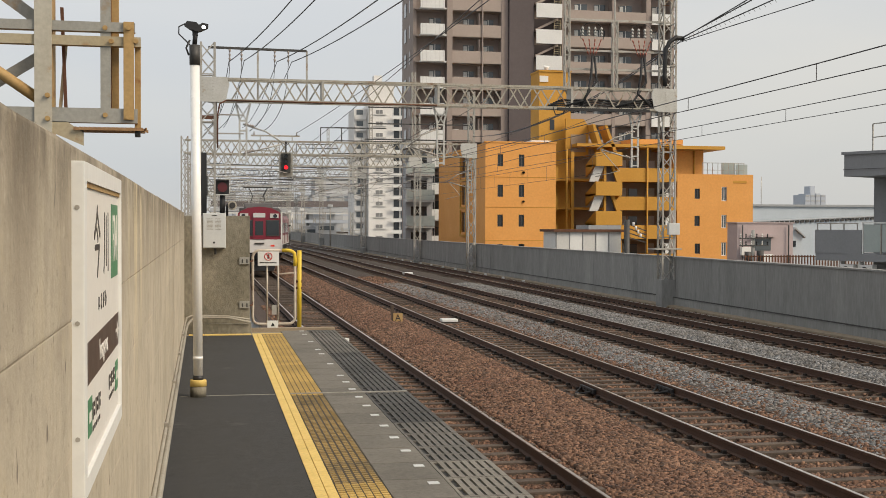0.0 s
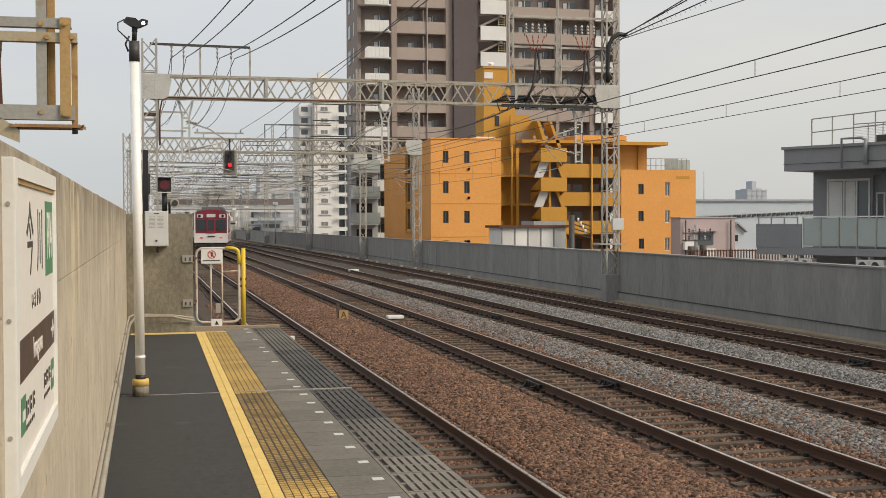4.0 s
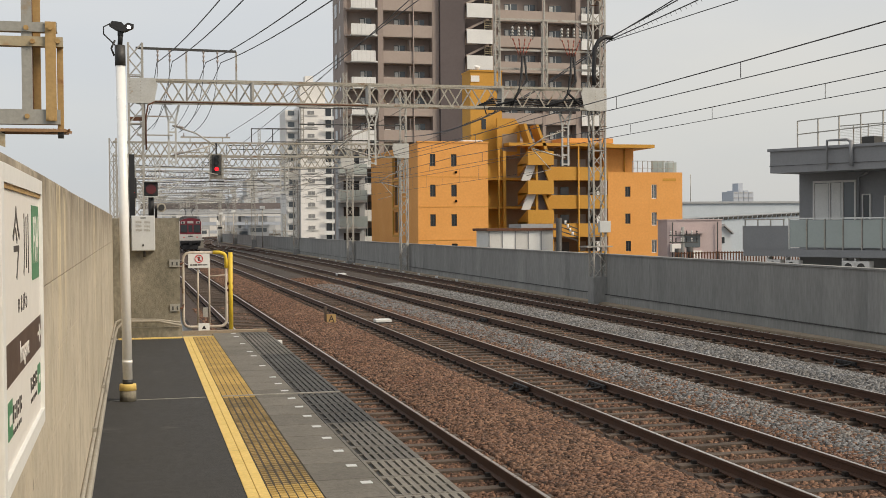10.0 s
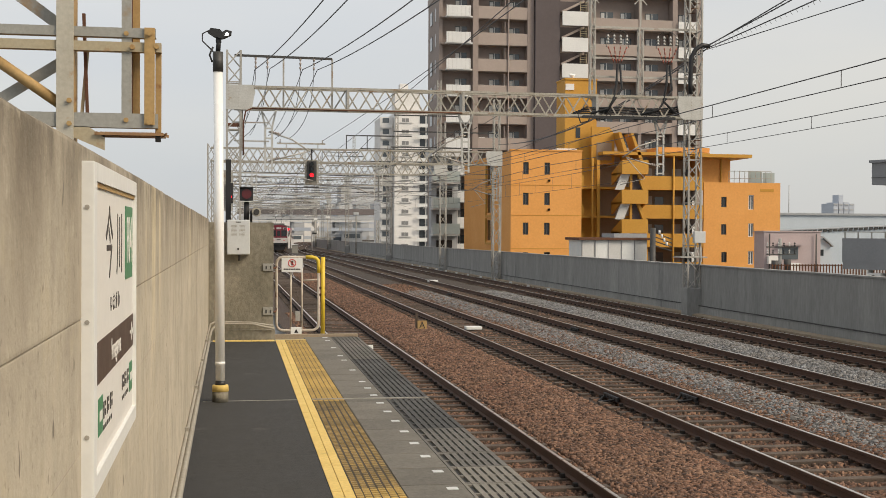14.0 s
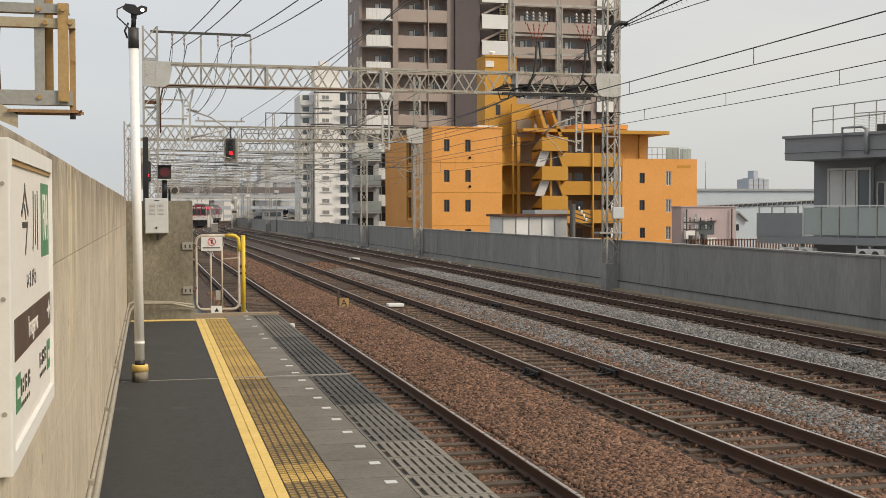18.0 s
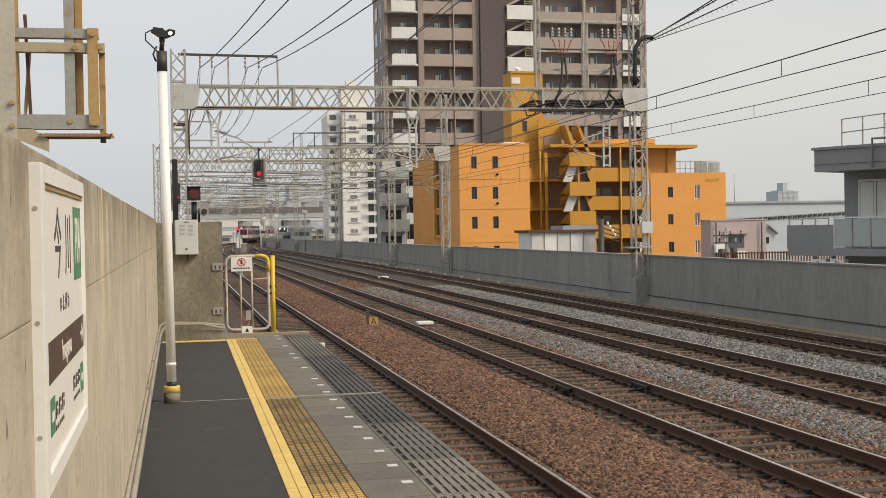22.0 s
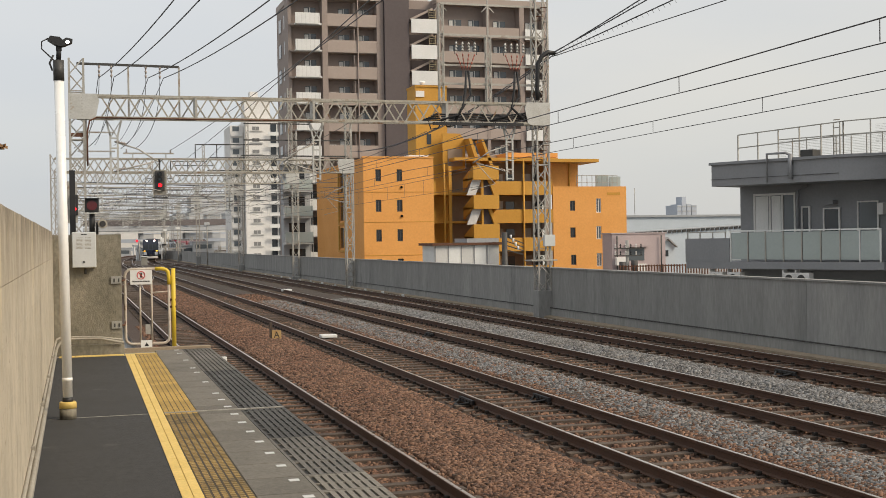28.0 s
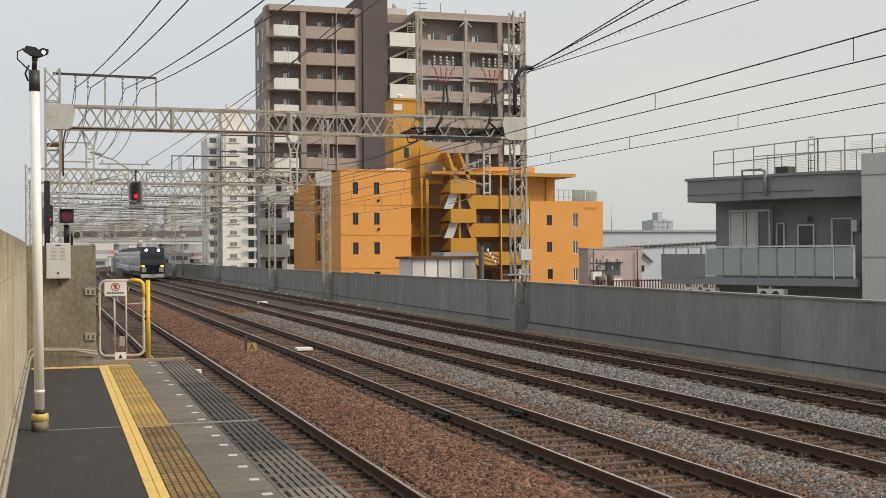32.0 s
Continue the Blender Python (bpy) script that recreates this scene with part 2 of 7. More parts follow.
BALLAST_GREY = mat("grey_ballast", (0.046, 0.036, 0.028), 0.95, second=(0.044, 0.029, 0.020), scale=1.2, grain=0.35, bump=1.0, bscale=22)
STONE_BROWN = mat("rusty_stone", (0.105, 0.050, 0.030), 0.95, second=(0.165, 0.098, 0.062), scale=0.8, grain=0.3, random_value=0.75, island=True)
STONE_GREY = mat("grey_stone", (0.172, 0.180, 0.188), 0.95, second=(0.128, 0.110, 0.092), scale=2, grain=0.3, random_value=0.6, island=True)
SLEEPER = mat("weathered_sleeper", (0.102, 0.075, 0.055), 0.9, second=(0.054, 0.038, 0.028), scale=3, grain=0.3, bump=0.4, random_value=0.25)
RAIL_SIDE = mat("rusty_rail", (0.070, 0.037, 0.024), 0.75, 0.2, second=(0.098, 0.050, 0.030), scale=4, grain=0.25)
RAIL_HEAD = mat("polished_rail_head", (0.55, 0.51, 0.46), 0.30, 0.85, scale=8, grain=0.08)
CLIP = mat("dark_rail_clip", (0.030, 0.024, 0.020), 0.8, 0.3)
GALV = mat("galvanised_steel", (0.42, 0.405, 0.37), 0.55, 0.3, second=(0.31, 0.29, 0.25), scale=1.5, grain=0.15, stain=(0.22, 0.125, 0.055), stain_scale=1.2, stain_cut=0.60)
GALV_RUST = mat("rust_streaked_galvanised_steel", (0.40, 0.39, 0.35), 0.6, 0.25, second=(0.30, 0.265, 0.20), scale=1.3, grain=0.2, stain=(0.20, 0.105, 0.045), stain_scale=1.8, stain_cut=0.57)
PLATE = mat("pale_riveted_plate", (0.50, 0.50, 0.475), 0.6, 0.15, second=(0.41, 0.40, 0.365), scale=1.5, grain=0.1, stain=(0.30, 0.20, 0.11), stain_scale=2.5, stain_cut=0.64)
FRAME_GREY = mat("grey_painted_steel", (0.33, 0.325, 0.295), 0.6, 0.1, second=(0.27, 0.26, 0.225), scale=2.5, grain=0.12, stain=(0.28, 0.17, 0.075), stain_scale=4.0, stain_cut=0.60)
FRAME_PALE = mat("pale_painted_steel", (0.47, 0.45, 0.385), 0.6, 0.1, second=(0.41, 0.37, 0.29), scale=2.5, grain=0.10, stain=(0.34, 0.20, 0.085), stain_scale=5.0, stain_cut=0.60)
FRAME_OCHRE = mat("ochre_rusted_paint", (0.43, 0.295, 0.125), 0.65, 0.1, second=(0.36, 0.215, 0.075), scale=3.0, grain=0.12, stain=(0.24, 0.10, 0.035), stain_scale=6.0, stain_cut=0.60)
FRAME_TAN = mat("tan_painted_steel", (0.42, 0.37, 0.265), 0.6, 0.1, second=(0.36, 0.285, 0.165), scale=3.0, grain=0.10, stain=(0.30, 0.14, 0.045), stain_scale=5.0, stain_cut=0.585)
RUST = mat("rusted_steel", (0.150, 0.066, 0.036), 0.85, 0.2, second=(0.085, 0.040, 0.024), scale=6, grain=0.25)
GRATE_RUST = mat("tan_rusted_grating", (0.34, 0.21, 0.10), 0.8, 0.15, second=(0.22, 0.115, 0.055), scale=9, grain=0.25)
WHITE_PAINT = mat("white_paint", (0.74, 0.74, 0.72), 0.45, second=(0.66, 0.66, 0.63), scale=1.5, grain=0.04)
POLE_WHITE = mat("glossy_white_pole", (0.82, 0.81, 0.78), 0.30, 0.0, second=(0.77, 0.76, 0.73), scale=2, grain=0.03, coat=0.4)
BOX_GREY = mat("pale_grey_enamel", (0.56, 0.57, 0.56), 0.5, second=(0.50, 0.51, 0.50), scale=2, grain=0.04)
PIPE_WHITE = mat("chipped_white_pipe", (0.56, 0.52, 0.45), 0.6, second=(0.40, 0.31, 0.23), scale=3.5, grain=0.15, stain=(0.20, 0.10, 0.05), stain_scale=5, stain_cut=0.57)
PIPE_YELLOW = mat("yellow_painted_pipe", (0.72, 0.52, 0.04), 0.5, second=(0.62, 0.42, 0.035), scale=3, grain=0.08, stain=(0.30, 0.17, 0.04), stain_scale=5, stain_cut=0.68)
CONDUIT = mat("grey_conduit", (0.34, 0.315, 0.26), 0.6, 0.1, second=(0.26, 0.235, 0.19), scale=2, grain=0.12)
KERB = mat("tan_kerb_plank", (0.33, 0.265, 0.185), 0.85, second=(0.24, 0.185, 0.125), scale=3, grain=0.2, bump=0.2)
BLACK = mat("black_paint", (0.016, 0.016, 0.017), 0.55, scale=4, grain=0.15)
DARK = mat("dark_grey_metal", (0.06, 0.058, 0.055), 0.6, 0.2, scale=3, grain=0.15)
WIRE = mat("dark_wire", (0.10, 0.10, 0.105), 0.6, 0.3)
INSUL = mat("porcelain_insulator", (0.32, 0.27, 0.24), 0.35, scale=5)
INSUL_RED = mat("red_brown_insulator", (0.30, 0.08, 0.05), 0.4)
RED_LAMP = mat("red_signal_glass", (1.0, 0.012, 0.022), 0.3, emit=1.6)
RED_LENS = mat("dark_red_lens", (0.10, 0.008, 0.011), 0.3, coat=0.3)
LAMP_GLOW = mat("lit_lamp_face", (1.0, 0.97, 0.90), 0.3, emit=5.0)
HEAD_GLOW = mat("headlight_glow", (1.0, 0.72, 0.62), 0.3, emit=9.0)
AMBER_GLOW = mat("amber_marker_glow", (1.0, 0.52, 0.05), 0.3, emit=3.0)
RED_GLOW = mat("tail_light_glow", (0.55, 0.05, 0.03), 0.3, emit=0.35)
ORANGE_WALL = mat("orange_tile_wall", (0.70, 0.325, 0.080), 0.75, second=(0.64, 0.29, 0.070), scale=0.35, grain=0.06, bump=0.1, bscale=12)
ORANGE_SIDE = ORANGE_WALL
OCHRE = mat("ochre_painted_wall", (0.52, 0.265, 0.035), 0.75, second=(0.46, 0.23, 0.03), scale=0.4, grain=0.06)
# ochre darkened and dulled: the shade of the recesses is in the colour
OCHRE_SHADE = mat("shaded_corridor_wall", (0.33, 0.25, 0.18), 0.8, scale=0.6, grain=0.06)
TOWER_BROWN = mat("taupe_tile_wall", (0.30, 0.245, 0.215), 0.8, second=(0.27, 0.22, 0.195), scale=0.2, grain=0.05)
# brown tile of the tower core; also the shade colour in stair openings
TOWER_CORE_AND_SHADE = mat("dark_brown_tile_and_void_shade", (0.105, 0.085, 0.085), 0.8, second=(0.092, 0.075, 0.075), scale=0.2, grain=0.05)
TOWER_BEIGE = mat("taupe_balcony_panel", (0.36, 0.295, 0.255), 0.7, second=(0.33, 0.27, 0.235), scale=0.3, grain=0.04)
TOWER_WHITE = mat("white_balcony_panel", (0.72, 0.72, 0.70), 0.6, scale=0.4, grain=0.04)
BLDG_WHITE = mat("white_tile_wall", (0.72, 0.70, 0.67), 0.8, second=(0.65, 0.63, 0.60), scale=0.2, grain=0.05)
GREY_CLAD = mat("dark_grey_siding", (0.25, 0.252, 0.26), 0.65, second=(0.225, 0.228, 0.235), scale=0.8, grain=0.06)
GREY_LIGHT = mat("pale_grey_wall", (0.56, 0.55, 0.53), 0.75, second=(0.50, 0.49, 0.47), scale=0.5, grain=0.05)
PINK_WALL = mat("dusty_pink_wall", (0.44, 0.36, 0.355), 0.8, second=(0.39, 0.315, 0.31), scale=0.5, grain=0.06)
PALE_BLUE = mat("pale_blue_grey_cladding", (0.46, 0.51, 0.555), 0.7, second=(0.40, 0.445, 0.485), scale=0.2, grain=0.05)
ROOF_GREY = mat("grey_roof", (0.33, 0.34, 0.35), 0.75, second=(0.28, 0.29, 0.30), scale=0.3, grain=0.1)
# the CITY colours are paled and blued: distance haze put into the walls
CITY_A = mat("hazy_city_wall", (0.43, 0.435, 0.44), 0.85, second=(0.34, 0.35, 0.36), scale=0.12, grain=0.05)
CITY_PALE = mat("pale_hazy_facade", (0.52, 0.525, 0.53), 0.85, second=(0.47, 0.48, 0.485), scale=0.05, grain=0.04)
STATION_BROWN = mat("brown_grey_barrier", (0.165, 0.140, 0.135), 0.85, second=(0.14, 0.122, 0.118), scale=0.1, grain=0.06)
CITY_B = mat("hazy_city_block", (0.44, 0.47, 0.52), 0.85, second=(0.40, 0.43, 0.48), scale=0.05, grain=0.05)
CITY_GROUND = mat("city_ground", (0.20, 0.20, 0.195), 0.95, second=(0.15, 0.155, 0.15), scale=0.03, grain=0.2)
GLASS_DARK = glass_mat("dark_window_glass", (0.025, 0.03, 0.035))
GLASS_GREY = glass_mat("grey_window_glass", (0.10, 0.115, 0.125))
GLASS_PALE = glass_mat("pale_reflecting_glass", (0.20, 0.20, 0.195))
GLASS_FROST = mat("frosted_balcony_glass", (0.40, 0.445, 0.425), 0.15, second=(0.33, 0.37, 0.355), scale=0.6, grain=0.03)
CURTAIN = mat("pale_curtain", (0.74, 0.735, 0.70), 0.9, scale=2)
SIGN_WHITE = mat("sign_white_face", (0.74, 0.715, 0.665), 0.45, second=(0.70, 0.675, 0.63), scale=1.5, grain=0.03)
SIGN_BROWN = mat("sign_brown_band", (0.085, 0.052, 0.036), 0.5)
SIGN_GREEN = mat("sign_green_patch", (0.075, 0.235, 0.115), 0.5)
SIGN_BLACK = mat("sign_dark_print", (0.05, 0.042, 0.036), 0.5)
SIGN_RED = mat("sign_red_print", (0.60, 0.03, 0.03), 0.5)
TRAIN_RED = mat("train_maroon_paint", (0.20, 0.012, 0.028), 0.35, second=(0.17, 0.011, 0.024), scale=0.6, grain=0.03, coat=0.3)
TRAIN_WHITE = mat("train_ivory_paint", (0.66, 0.63, 0.60), 0.4, second=(0.58, 0.55, 0.52), scale=0.6, grain=0.04, coat=0.2)
TRAIN_BLUE = mat("train_navy_paint", (0.009, 0.013, 0.030), 0.3, second=(0.008, 0.012, 0.027), scale=0.5, grain=0.03, coat=0.4)
TRAIN_SILVER = mat("train_silver_side", (0.42, 0.44, 0.48), 0.4, 0.2, second=(0.38, 0.40, 0.44), scale=0.5, grain=0.04)
TRAIN_ROOF = mat("train_grey_roof", (0.15, 0.145, 0.145), 0.8, second=(0.12, 0.115, 0.115), scale=1.0, grain=0.1)


# ---- geometry helpers
def box(bm, x0, x1, y0, y1, z0, z1, bev=0.0):
    vs = [bm.verts.new((x, y, z)) for z in (z0, z1) for y in (y0, y1) for x in (x0, x1)]
    fs = [bm.faces.new([vs[i] for i in f]) for f in ((0, 2, 3, 1), (4, 5, 7, 6), (0, 1, 5, 4), (2, 6, 7, 3), (0, 4, 6, 2), (1, 3, 7, 5))]
    if bev:
        es = list({e for f in fs for e in f.edges})
        bmesh.ops.bevel(bm, geom=es, offset=bev, segments=2, profile=0.7, affect="EDGES")
    return bm


def prism(bm, outline, axis, a, b):
    """Outline in the two other axes, pushed from a to b along axis."""
    def at(p, q, v):
        return {"x": (v, p, q), "y": (p, v, q), "z": (p, q, v)}[axis]
    lo = [bm.verts.new(at(p, q, a)) for p, q in outline]
    hi = [bm.verts.new(at(p, q, b)) for p, q in outline]
    n = len(outline)
    bm.faces.new(lo)
    bm.faces.new(hi[::-1])
    for i in range(n):
        bm.faces.new((lo[i], hi[i], hi[(i + 1) % n], lo[(i + 1) % n]))
    return bm


def tube(bm, pts, r, sides=8, r2=None, caps=True):
    """A round bar through points."""
    pts = [Vector(p) for p in pts]
    rings = []
    up = None
    for i, p in enumerate(pts):
        d = (pts[min(i + 1, len(pts) - 1)] - pts[max(i - 1, 0)]).normalized()
        side = d.cross(Vector((0, 0, 1)))
        if side.length < 0.05:
            side = d.cross(Vector((1, 0, 0)))
        if up is not None:
            side = up - d * up.dot(d)
        side.normalize()
        up = side
        v = d.cross(side)
        rad = r if r2 is None else r + (r2 - r) * i / (len(pts) - 1)
        rings.append([bm.verts.new(p + (side * math.cos(k * math.tau / sides) + v * math.sin(k * math.tau / sides)) * rad) for k in range(sides)])
    for a, b in zip(rings, rings[1:]):
        for k in range(sides):
            f = bm.faces.new((a[k], a[(k + 1) % sides], b[(k + 1) % sides], b[k]))
            f.smooth = True
    if caps:
        bm.faces.new(rings[0][::-1])
        bm.faces.new(rings[-1])
    return bm


def bar(bm, a, b, w, h=None):
    """A rectangular bar from a to b."""
    h = h or w
    a, b = Vector(a), Vector(b)
    d = (b - a).normalized()
    s = d.cross(Vector((0, 0, 1)))
    if s.length < 0.02:
        s = Vector((1, 0, 0))
    s.normalize()
    v = s.cross(d)
    c = [[bm.verts.new(p + s * (i * w / 2) + v * (j * h / 2)) for i, j in ((-1, -1), (1, -1), (1, 1), (-1, 1))] for p in (a, b)]
    bm.faces.new(c[0][::-1])
    bm.faces.new(c[1])
    for k in range(4):
        bm.faces.new((c[0][k], c[0][(k + 1) % 4], c[1][(k + 1) % 4], c[1][k]))
    return bm


def angle_bar(bm, a, b, w, t=0.012, flip=1):
    """An L-section bar from a to b."""
    a, b = Vector(a), Vector(b)
    d = (b - a).normalized()
    s = d.cross(Vector((0, 1, 0)))
    if s.length < 0.05:
        s = Vector((1, 0, 0))
    s.normalize()
    v = s.cross(d)
    prof = ((0, 0), (w, 0), (w, t), (t, t), (t, w), (0, w))
    c = [[bm.verts.new(p + s * i * flip + v * j) for i, j in prof] for p in (a, b)]
    bm.faces.new(c[0])
    bm.faces.new(c[1][::-1])
    for k in range(6):
        bm.faces.new((c[0][k], c[1][k], c[1][(k + 1) % 6], c[0][(k + 1) % 6]))
    return bm


def mesh_of(name, bm, material, normals=True):
    if normals:
        bmesh.ops.recalc_face_normals(bm, faces=bm.faces)
    me = bpy.data.meshes.new(name)
    bm.to_mesh(me)
    bm.free()
    me.materials.append(material)
    return me


def part(name, bm, material, parent, label=""):
    ob = new(name, mesh_of(name, bm, material))
    ob.parent = parent
    if label:
        ob["label"] = label
    return ob


def piece(name, me, parent, m):
    ob = new(name, me)
    ob.parent = parent
    ob.matrix_basis = m
    return ob


def thing(name, label, category, at=(0, 0, 0), group="", kind="", rz=0):
    ob = new(name)
    ob.empty_display_size = 0.2
    ob.matrix_world = pose(*at, 0, 0, rz)
    return tagged(ob, label, category, group, kind)


def setting(name, bm, material, label, category):
    return tagged(new(name, mesh_of(name, bm, material)), label, category, kind="structure")


def single(name, bm, material, label, category, group=""):
    return tagged(new(name, mesh_of(name, bm, material)), label, category, group)


B = bmesh.new

# ---- the plan: x across the tracks, y along them, z up from the platform
RAIL_Z = -1.145
T1, T2, T3, T4 = 3.76, 8.16, 12.22, 16.40
WALL_X = 18.62


def bend(y):
    """How far the line has turned aside, beyond the straight."""
    return 0.0 if y < 170 else (y - 170) ** 2 / 2100.0


def wall_bend(y):
    """How far the parapet and its masts have turned aside: they keep straight longer than the rails."""
    return 0.0 if y < 245 else (y - 245) ** 2 / 900.0


def climb(y):
    """How far the overhead structures have risen with the line."""
    return max(-0.42, min(0.9, (y - 110) * 0.012))


def easing(t):
    t = min(1.0, max(0.0, t))
    return t * t * (3 - 2 * t)


CROSSING = ((60, 3.76), (80, 3.72), (92, 4.10), (108, 5.95), (118, 6.65), (138, 7.00), (172, 7.65), (215, 8.16))


def cross_x(y):
    """The crossover from the platform track to the second track."""
    if y <= CROSSING[0][0]:
        return T1
    for (a, p), (b, q) in zip(CROSSING, CROSSING[1:]):
        if y <= b:
            return p + (q - p) * (0.7 * (y - a) / (b - a) + 0.3 * easing((y - a) / (b - a)))
    return T2


def stations(y0, y1, near=10.0, far=6.0):
    ys, y = [], y0
    while y < min(y1, 170):
        ys.append(y)
        y += near
    y = max(y0, 170)
    while y < y1:
        ys.append(y)
        y += far
    return ys + [y1]


def ribbon(bm, ys, x_of, profile):
    """A profile (dx, z) swept along the line."""
    rows = [[bm.verts.new((x_of(y) + dx, y, z)) for dx, z in profile] for y in ys]
    for a, b in zip(rows, rows[1:]):
        for k in range(len(profile) - 1):
            bm.faces.new((a[k], a[k + 1], b[k + 1], b[k]))
    return bm


def closed_ribbon(bm, ys, x_of, profile):
    rows = [[bm.verts.new((x_of(y) + dx, y, z)) for dx, z in profile] for y in ys]
    n = len(profile)
    for a, b in zip(rows, rows[1:]):
        for k in range(n):
            bm.faces.new((a[k], a[(k + 1) % n], b[(k + 1) % n], b[k]))
    bm.faces.new(rows[0])
    bm.faces.new(rows[-1][::-1])
    return bm


# city ground far below the elevated line, one sheet to the horizon
gb = B()
gv = [gb.verts.new(p) for p in ((-2500, -1200, -8), (3500, -1200, -8), (3500, 4200, -8), (-2500, 4200, -8))]
gb.faces.new(gv)
setting("ground", gb, CITY_GROUND, "grey city ground far below the elevated railway", "ground")

# viaduct deck and the ballast bed on it
deck = setting("viaduct_deck", closed_ribbon(B(), stations(-30, 570), bend, [(-1.2, -1.62), (19.1, -1.62), (19.1, -2.6), (-1.2, -2.6)]),
               CONC_GREY, "concrete viaduct deck under the ballast", "deck")


def bed(name, material, x0, x1, y0, y1, crown, seed, label, low=0.215):
    """Uneven ballast surface between two lines."""
    rng = random.Random(seed)
    bm = B()
    nx = max(3, int((x1 - x0) / 0.4))
    ys = [y0 + (y1 - y0) * (i / 150.0) ** 1.6 for i in range(151)]
    rows = []
    for y in ys:
        row = []
        for i in range(nx + 1):
            u = i / nx
            z = RAIL_Z - low + crown * math.sin(math.pi * u) + rng.uniform(-0.022, 0.022)
            row.append(bm.verts.new((x0 + (x1 - x0) * u + bend(y), y, z)))
        rows.append(row)
    for a, b in zip(rows, rows[1:]):
        for k in range(nx):
            bm.faces.new((a[k], a[k + 1], b[k + 1], b[k]))
    return tagged(new(name, mesh_of(name, bm, material)), label, "ballast", kind="stuff")


bed("ballast", BALLAST_BROWN, 1.9, 4.9, -20, 420, 0.0, 3, "rust-brown track ballast beside the platform", 0.240)
bed("ballast", BALLAST_BROWN, 4.9, 7.0, -20, 420, 0.09, 14, "rust-brown ballast heaped between the first two tracks", 0.245)
bed("ballast", BALLAST_BROWN, 7.0, 9.35, -20, 420, 0.0, 4, "brown ballast between the rails of the second track", 0.222)
bed("ballast", BALLAST_GREY, 9.35, 11.1, -20, 420, 0.07, 5, "grey track ballast between two tracks")
bed("ballast", BALLAST_BROWN, 11.1, 13.4, -20, 420, 0.0, 6, "brown-grey ballast under the third track")
bed("ballast", BALLAST_GREY, 13.4, 15.3, -20, 420, 0.07, 7, "fresh grey ballast between two tracks")
bed("ballast", BALLAST_BROWN, 15.3, 18.35, -20, 420, 0.0, 8, "brown ballast under the track beside the parapet")


def stones(name, material, spans, y0, y1, count, seed, label, size=(0.017, 0.038)):
    """Loose angular stones on the ballast, each a chipped wedge with a tilted top."""
    rs = np.random.RandomState(seed)
    pick = np.array(spans)[rs.randint(len(spans), size=count)]
    y = y0 + (y1 - y0) * rs.rand(count) ** 1.9
    u = rs.rand(count)
    r = rs.uniform(size[0], size[1], count) * (1 + 0.5 * (y - y0) / (y1 - y0))
    x = pick[:, 0] + (pick[:, 1] - pick[:, 0]) * u
    z = RAIL_Z - 0.215 + np.where(pick[:, 2] > 0, pick[:, 2] * np.sin(np.pi * u), pick[:, 2])
    a = rs.rand(count) * math.tau
    turn = np.array([0, 2.1, 4.2, 0.5, 2.5, 4.6])
    wide = np.array([1.2] * 3 + [0.85] * 3) * rs.uniform(0.75, 1.25, (count, 6)) * r[:, None]
    lx, ly = np.cos(turn) * wide * rs.uniform(1.0, 1.5, (count, 1)), np.sin(turn) * wide
    lz = np.concatenate([np.full((count, 3), -0.5), rs.uniform(0.3, 1.2, (count, 3))], 1) * r[:, None]
    co = np.empty((count, 6, 3), np.float32)
    co[..., 0] = x[:, None] + lx * np.cos(a)[:, None] - ly * np.sin(a)[:, None]
    co[..., 1] = y[:, None] + lx * np.sin(a)[:, None] + ly * np.cos(a)[:, None]
    co[..., 2] = z[:, None] + lz + rs.uniform(-0.010, 0.014, (count, 1))
    tris = np.array([(3, 4, 5), (0, 1, 3), (1, 4, 3), (1, 2, 4), (2, 5, 4), (2, 0, 5), (0, 3, 5)])
    loops = (np.arange(count)[:, None, None] * 6 + tris).ravel()
    me = bpy.data.meshes.new(name)
    me.vertices.add(count * 6)
    me.vertices.foreach_set("co", co.ravel())
    me.loops.add(len(loops))
    me.loops.foreach_set("vertex_index", loops.astype(np.int32))
    me.polygons.add(count * 7)
    me.polygons.foreach_set("loop_start", np.arange(0, len(loops), 3, dtype=np.int32))
    me.update(calc_edges=True)
    me.materials.append(material)
    return tagged(new(name, me), label, "ballast stones", kind="stuff")


stones("ballast_stones", STONE_BROWN, [(4.95, 6.95, 0.07)], 9, 95, 110000, 11, "rust-coloured loose stones between the first tracks")
stones("ballast_stones", STONE_BROWN, [(3.5, 4.9, -0.010), (2.4, 4.9, -0.010)], 9, 50, 44000, 15, "rust-brown stones between the sleepers of the platform track", (0.014, 0.028))
stones("ballast_stones", STONE_GREY, [(9.5, 11.1, 0.07), (13.4, 15.2, 0.07)], 12, 66, 62000, 12, "grey crushed stones between the farther tracks")
stones("ballast_stones", STONE_BROWN, [(7.1, 9.3, -0.005), (7.1, 9.3, -0.005), (9.3, 10.0, 0.03), (11.3, 13.2, 0.0), (15.4, 17.2, 0.0), (17.3, 18.3, 0.03), (9.5, 11.1, 0.075)], 12, 75, 62000, 13, "brown stones around the sleepers")

# ---- tracks
RAIL = [(-0.033, 0), (0.033, 0), (0.033, -0.035), (0.009, -0.05), (0.009, -0.128), (0.065, -0.142), (0.065, -0.153), (-0.065, -0.153), (-0.065, -0.142), (-0.009, -0.128), (-0.009, -0.05), (-0.033, -0.035)]
sl = B()
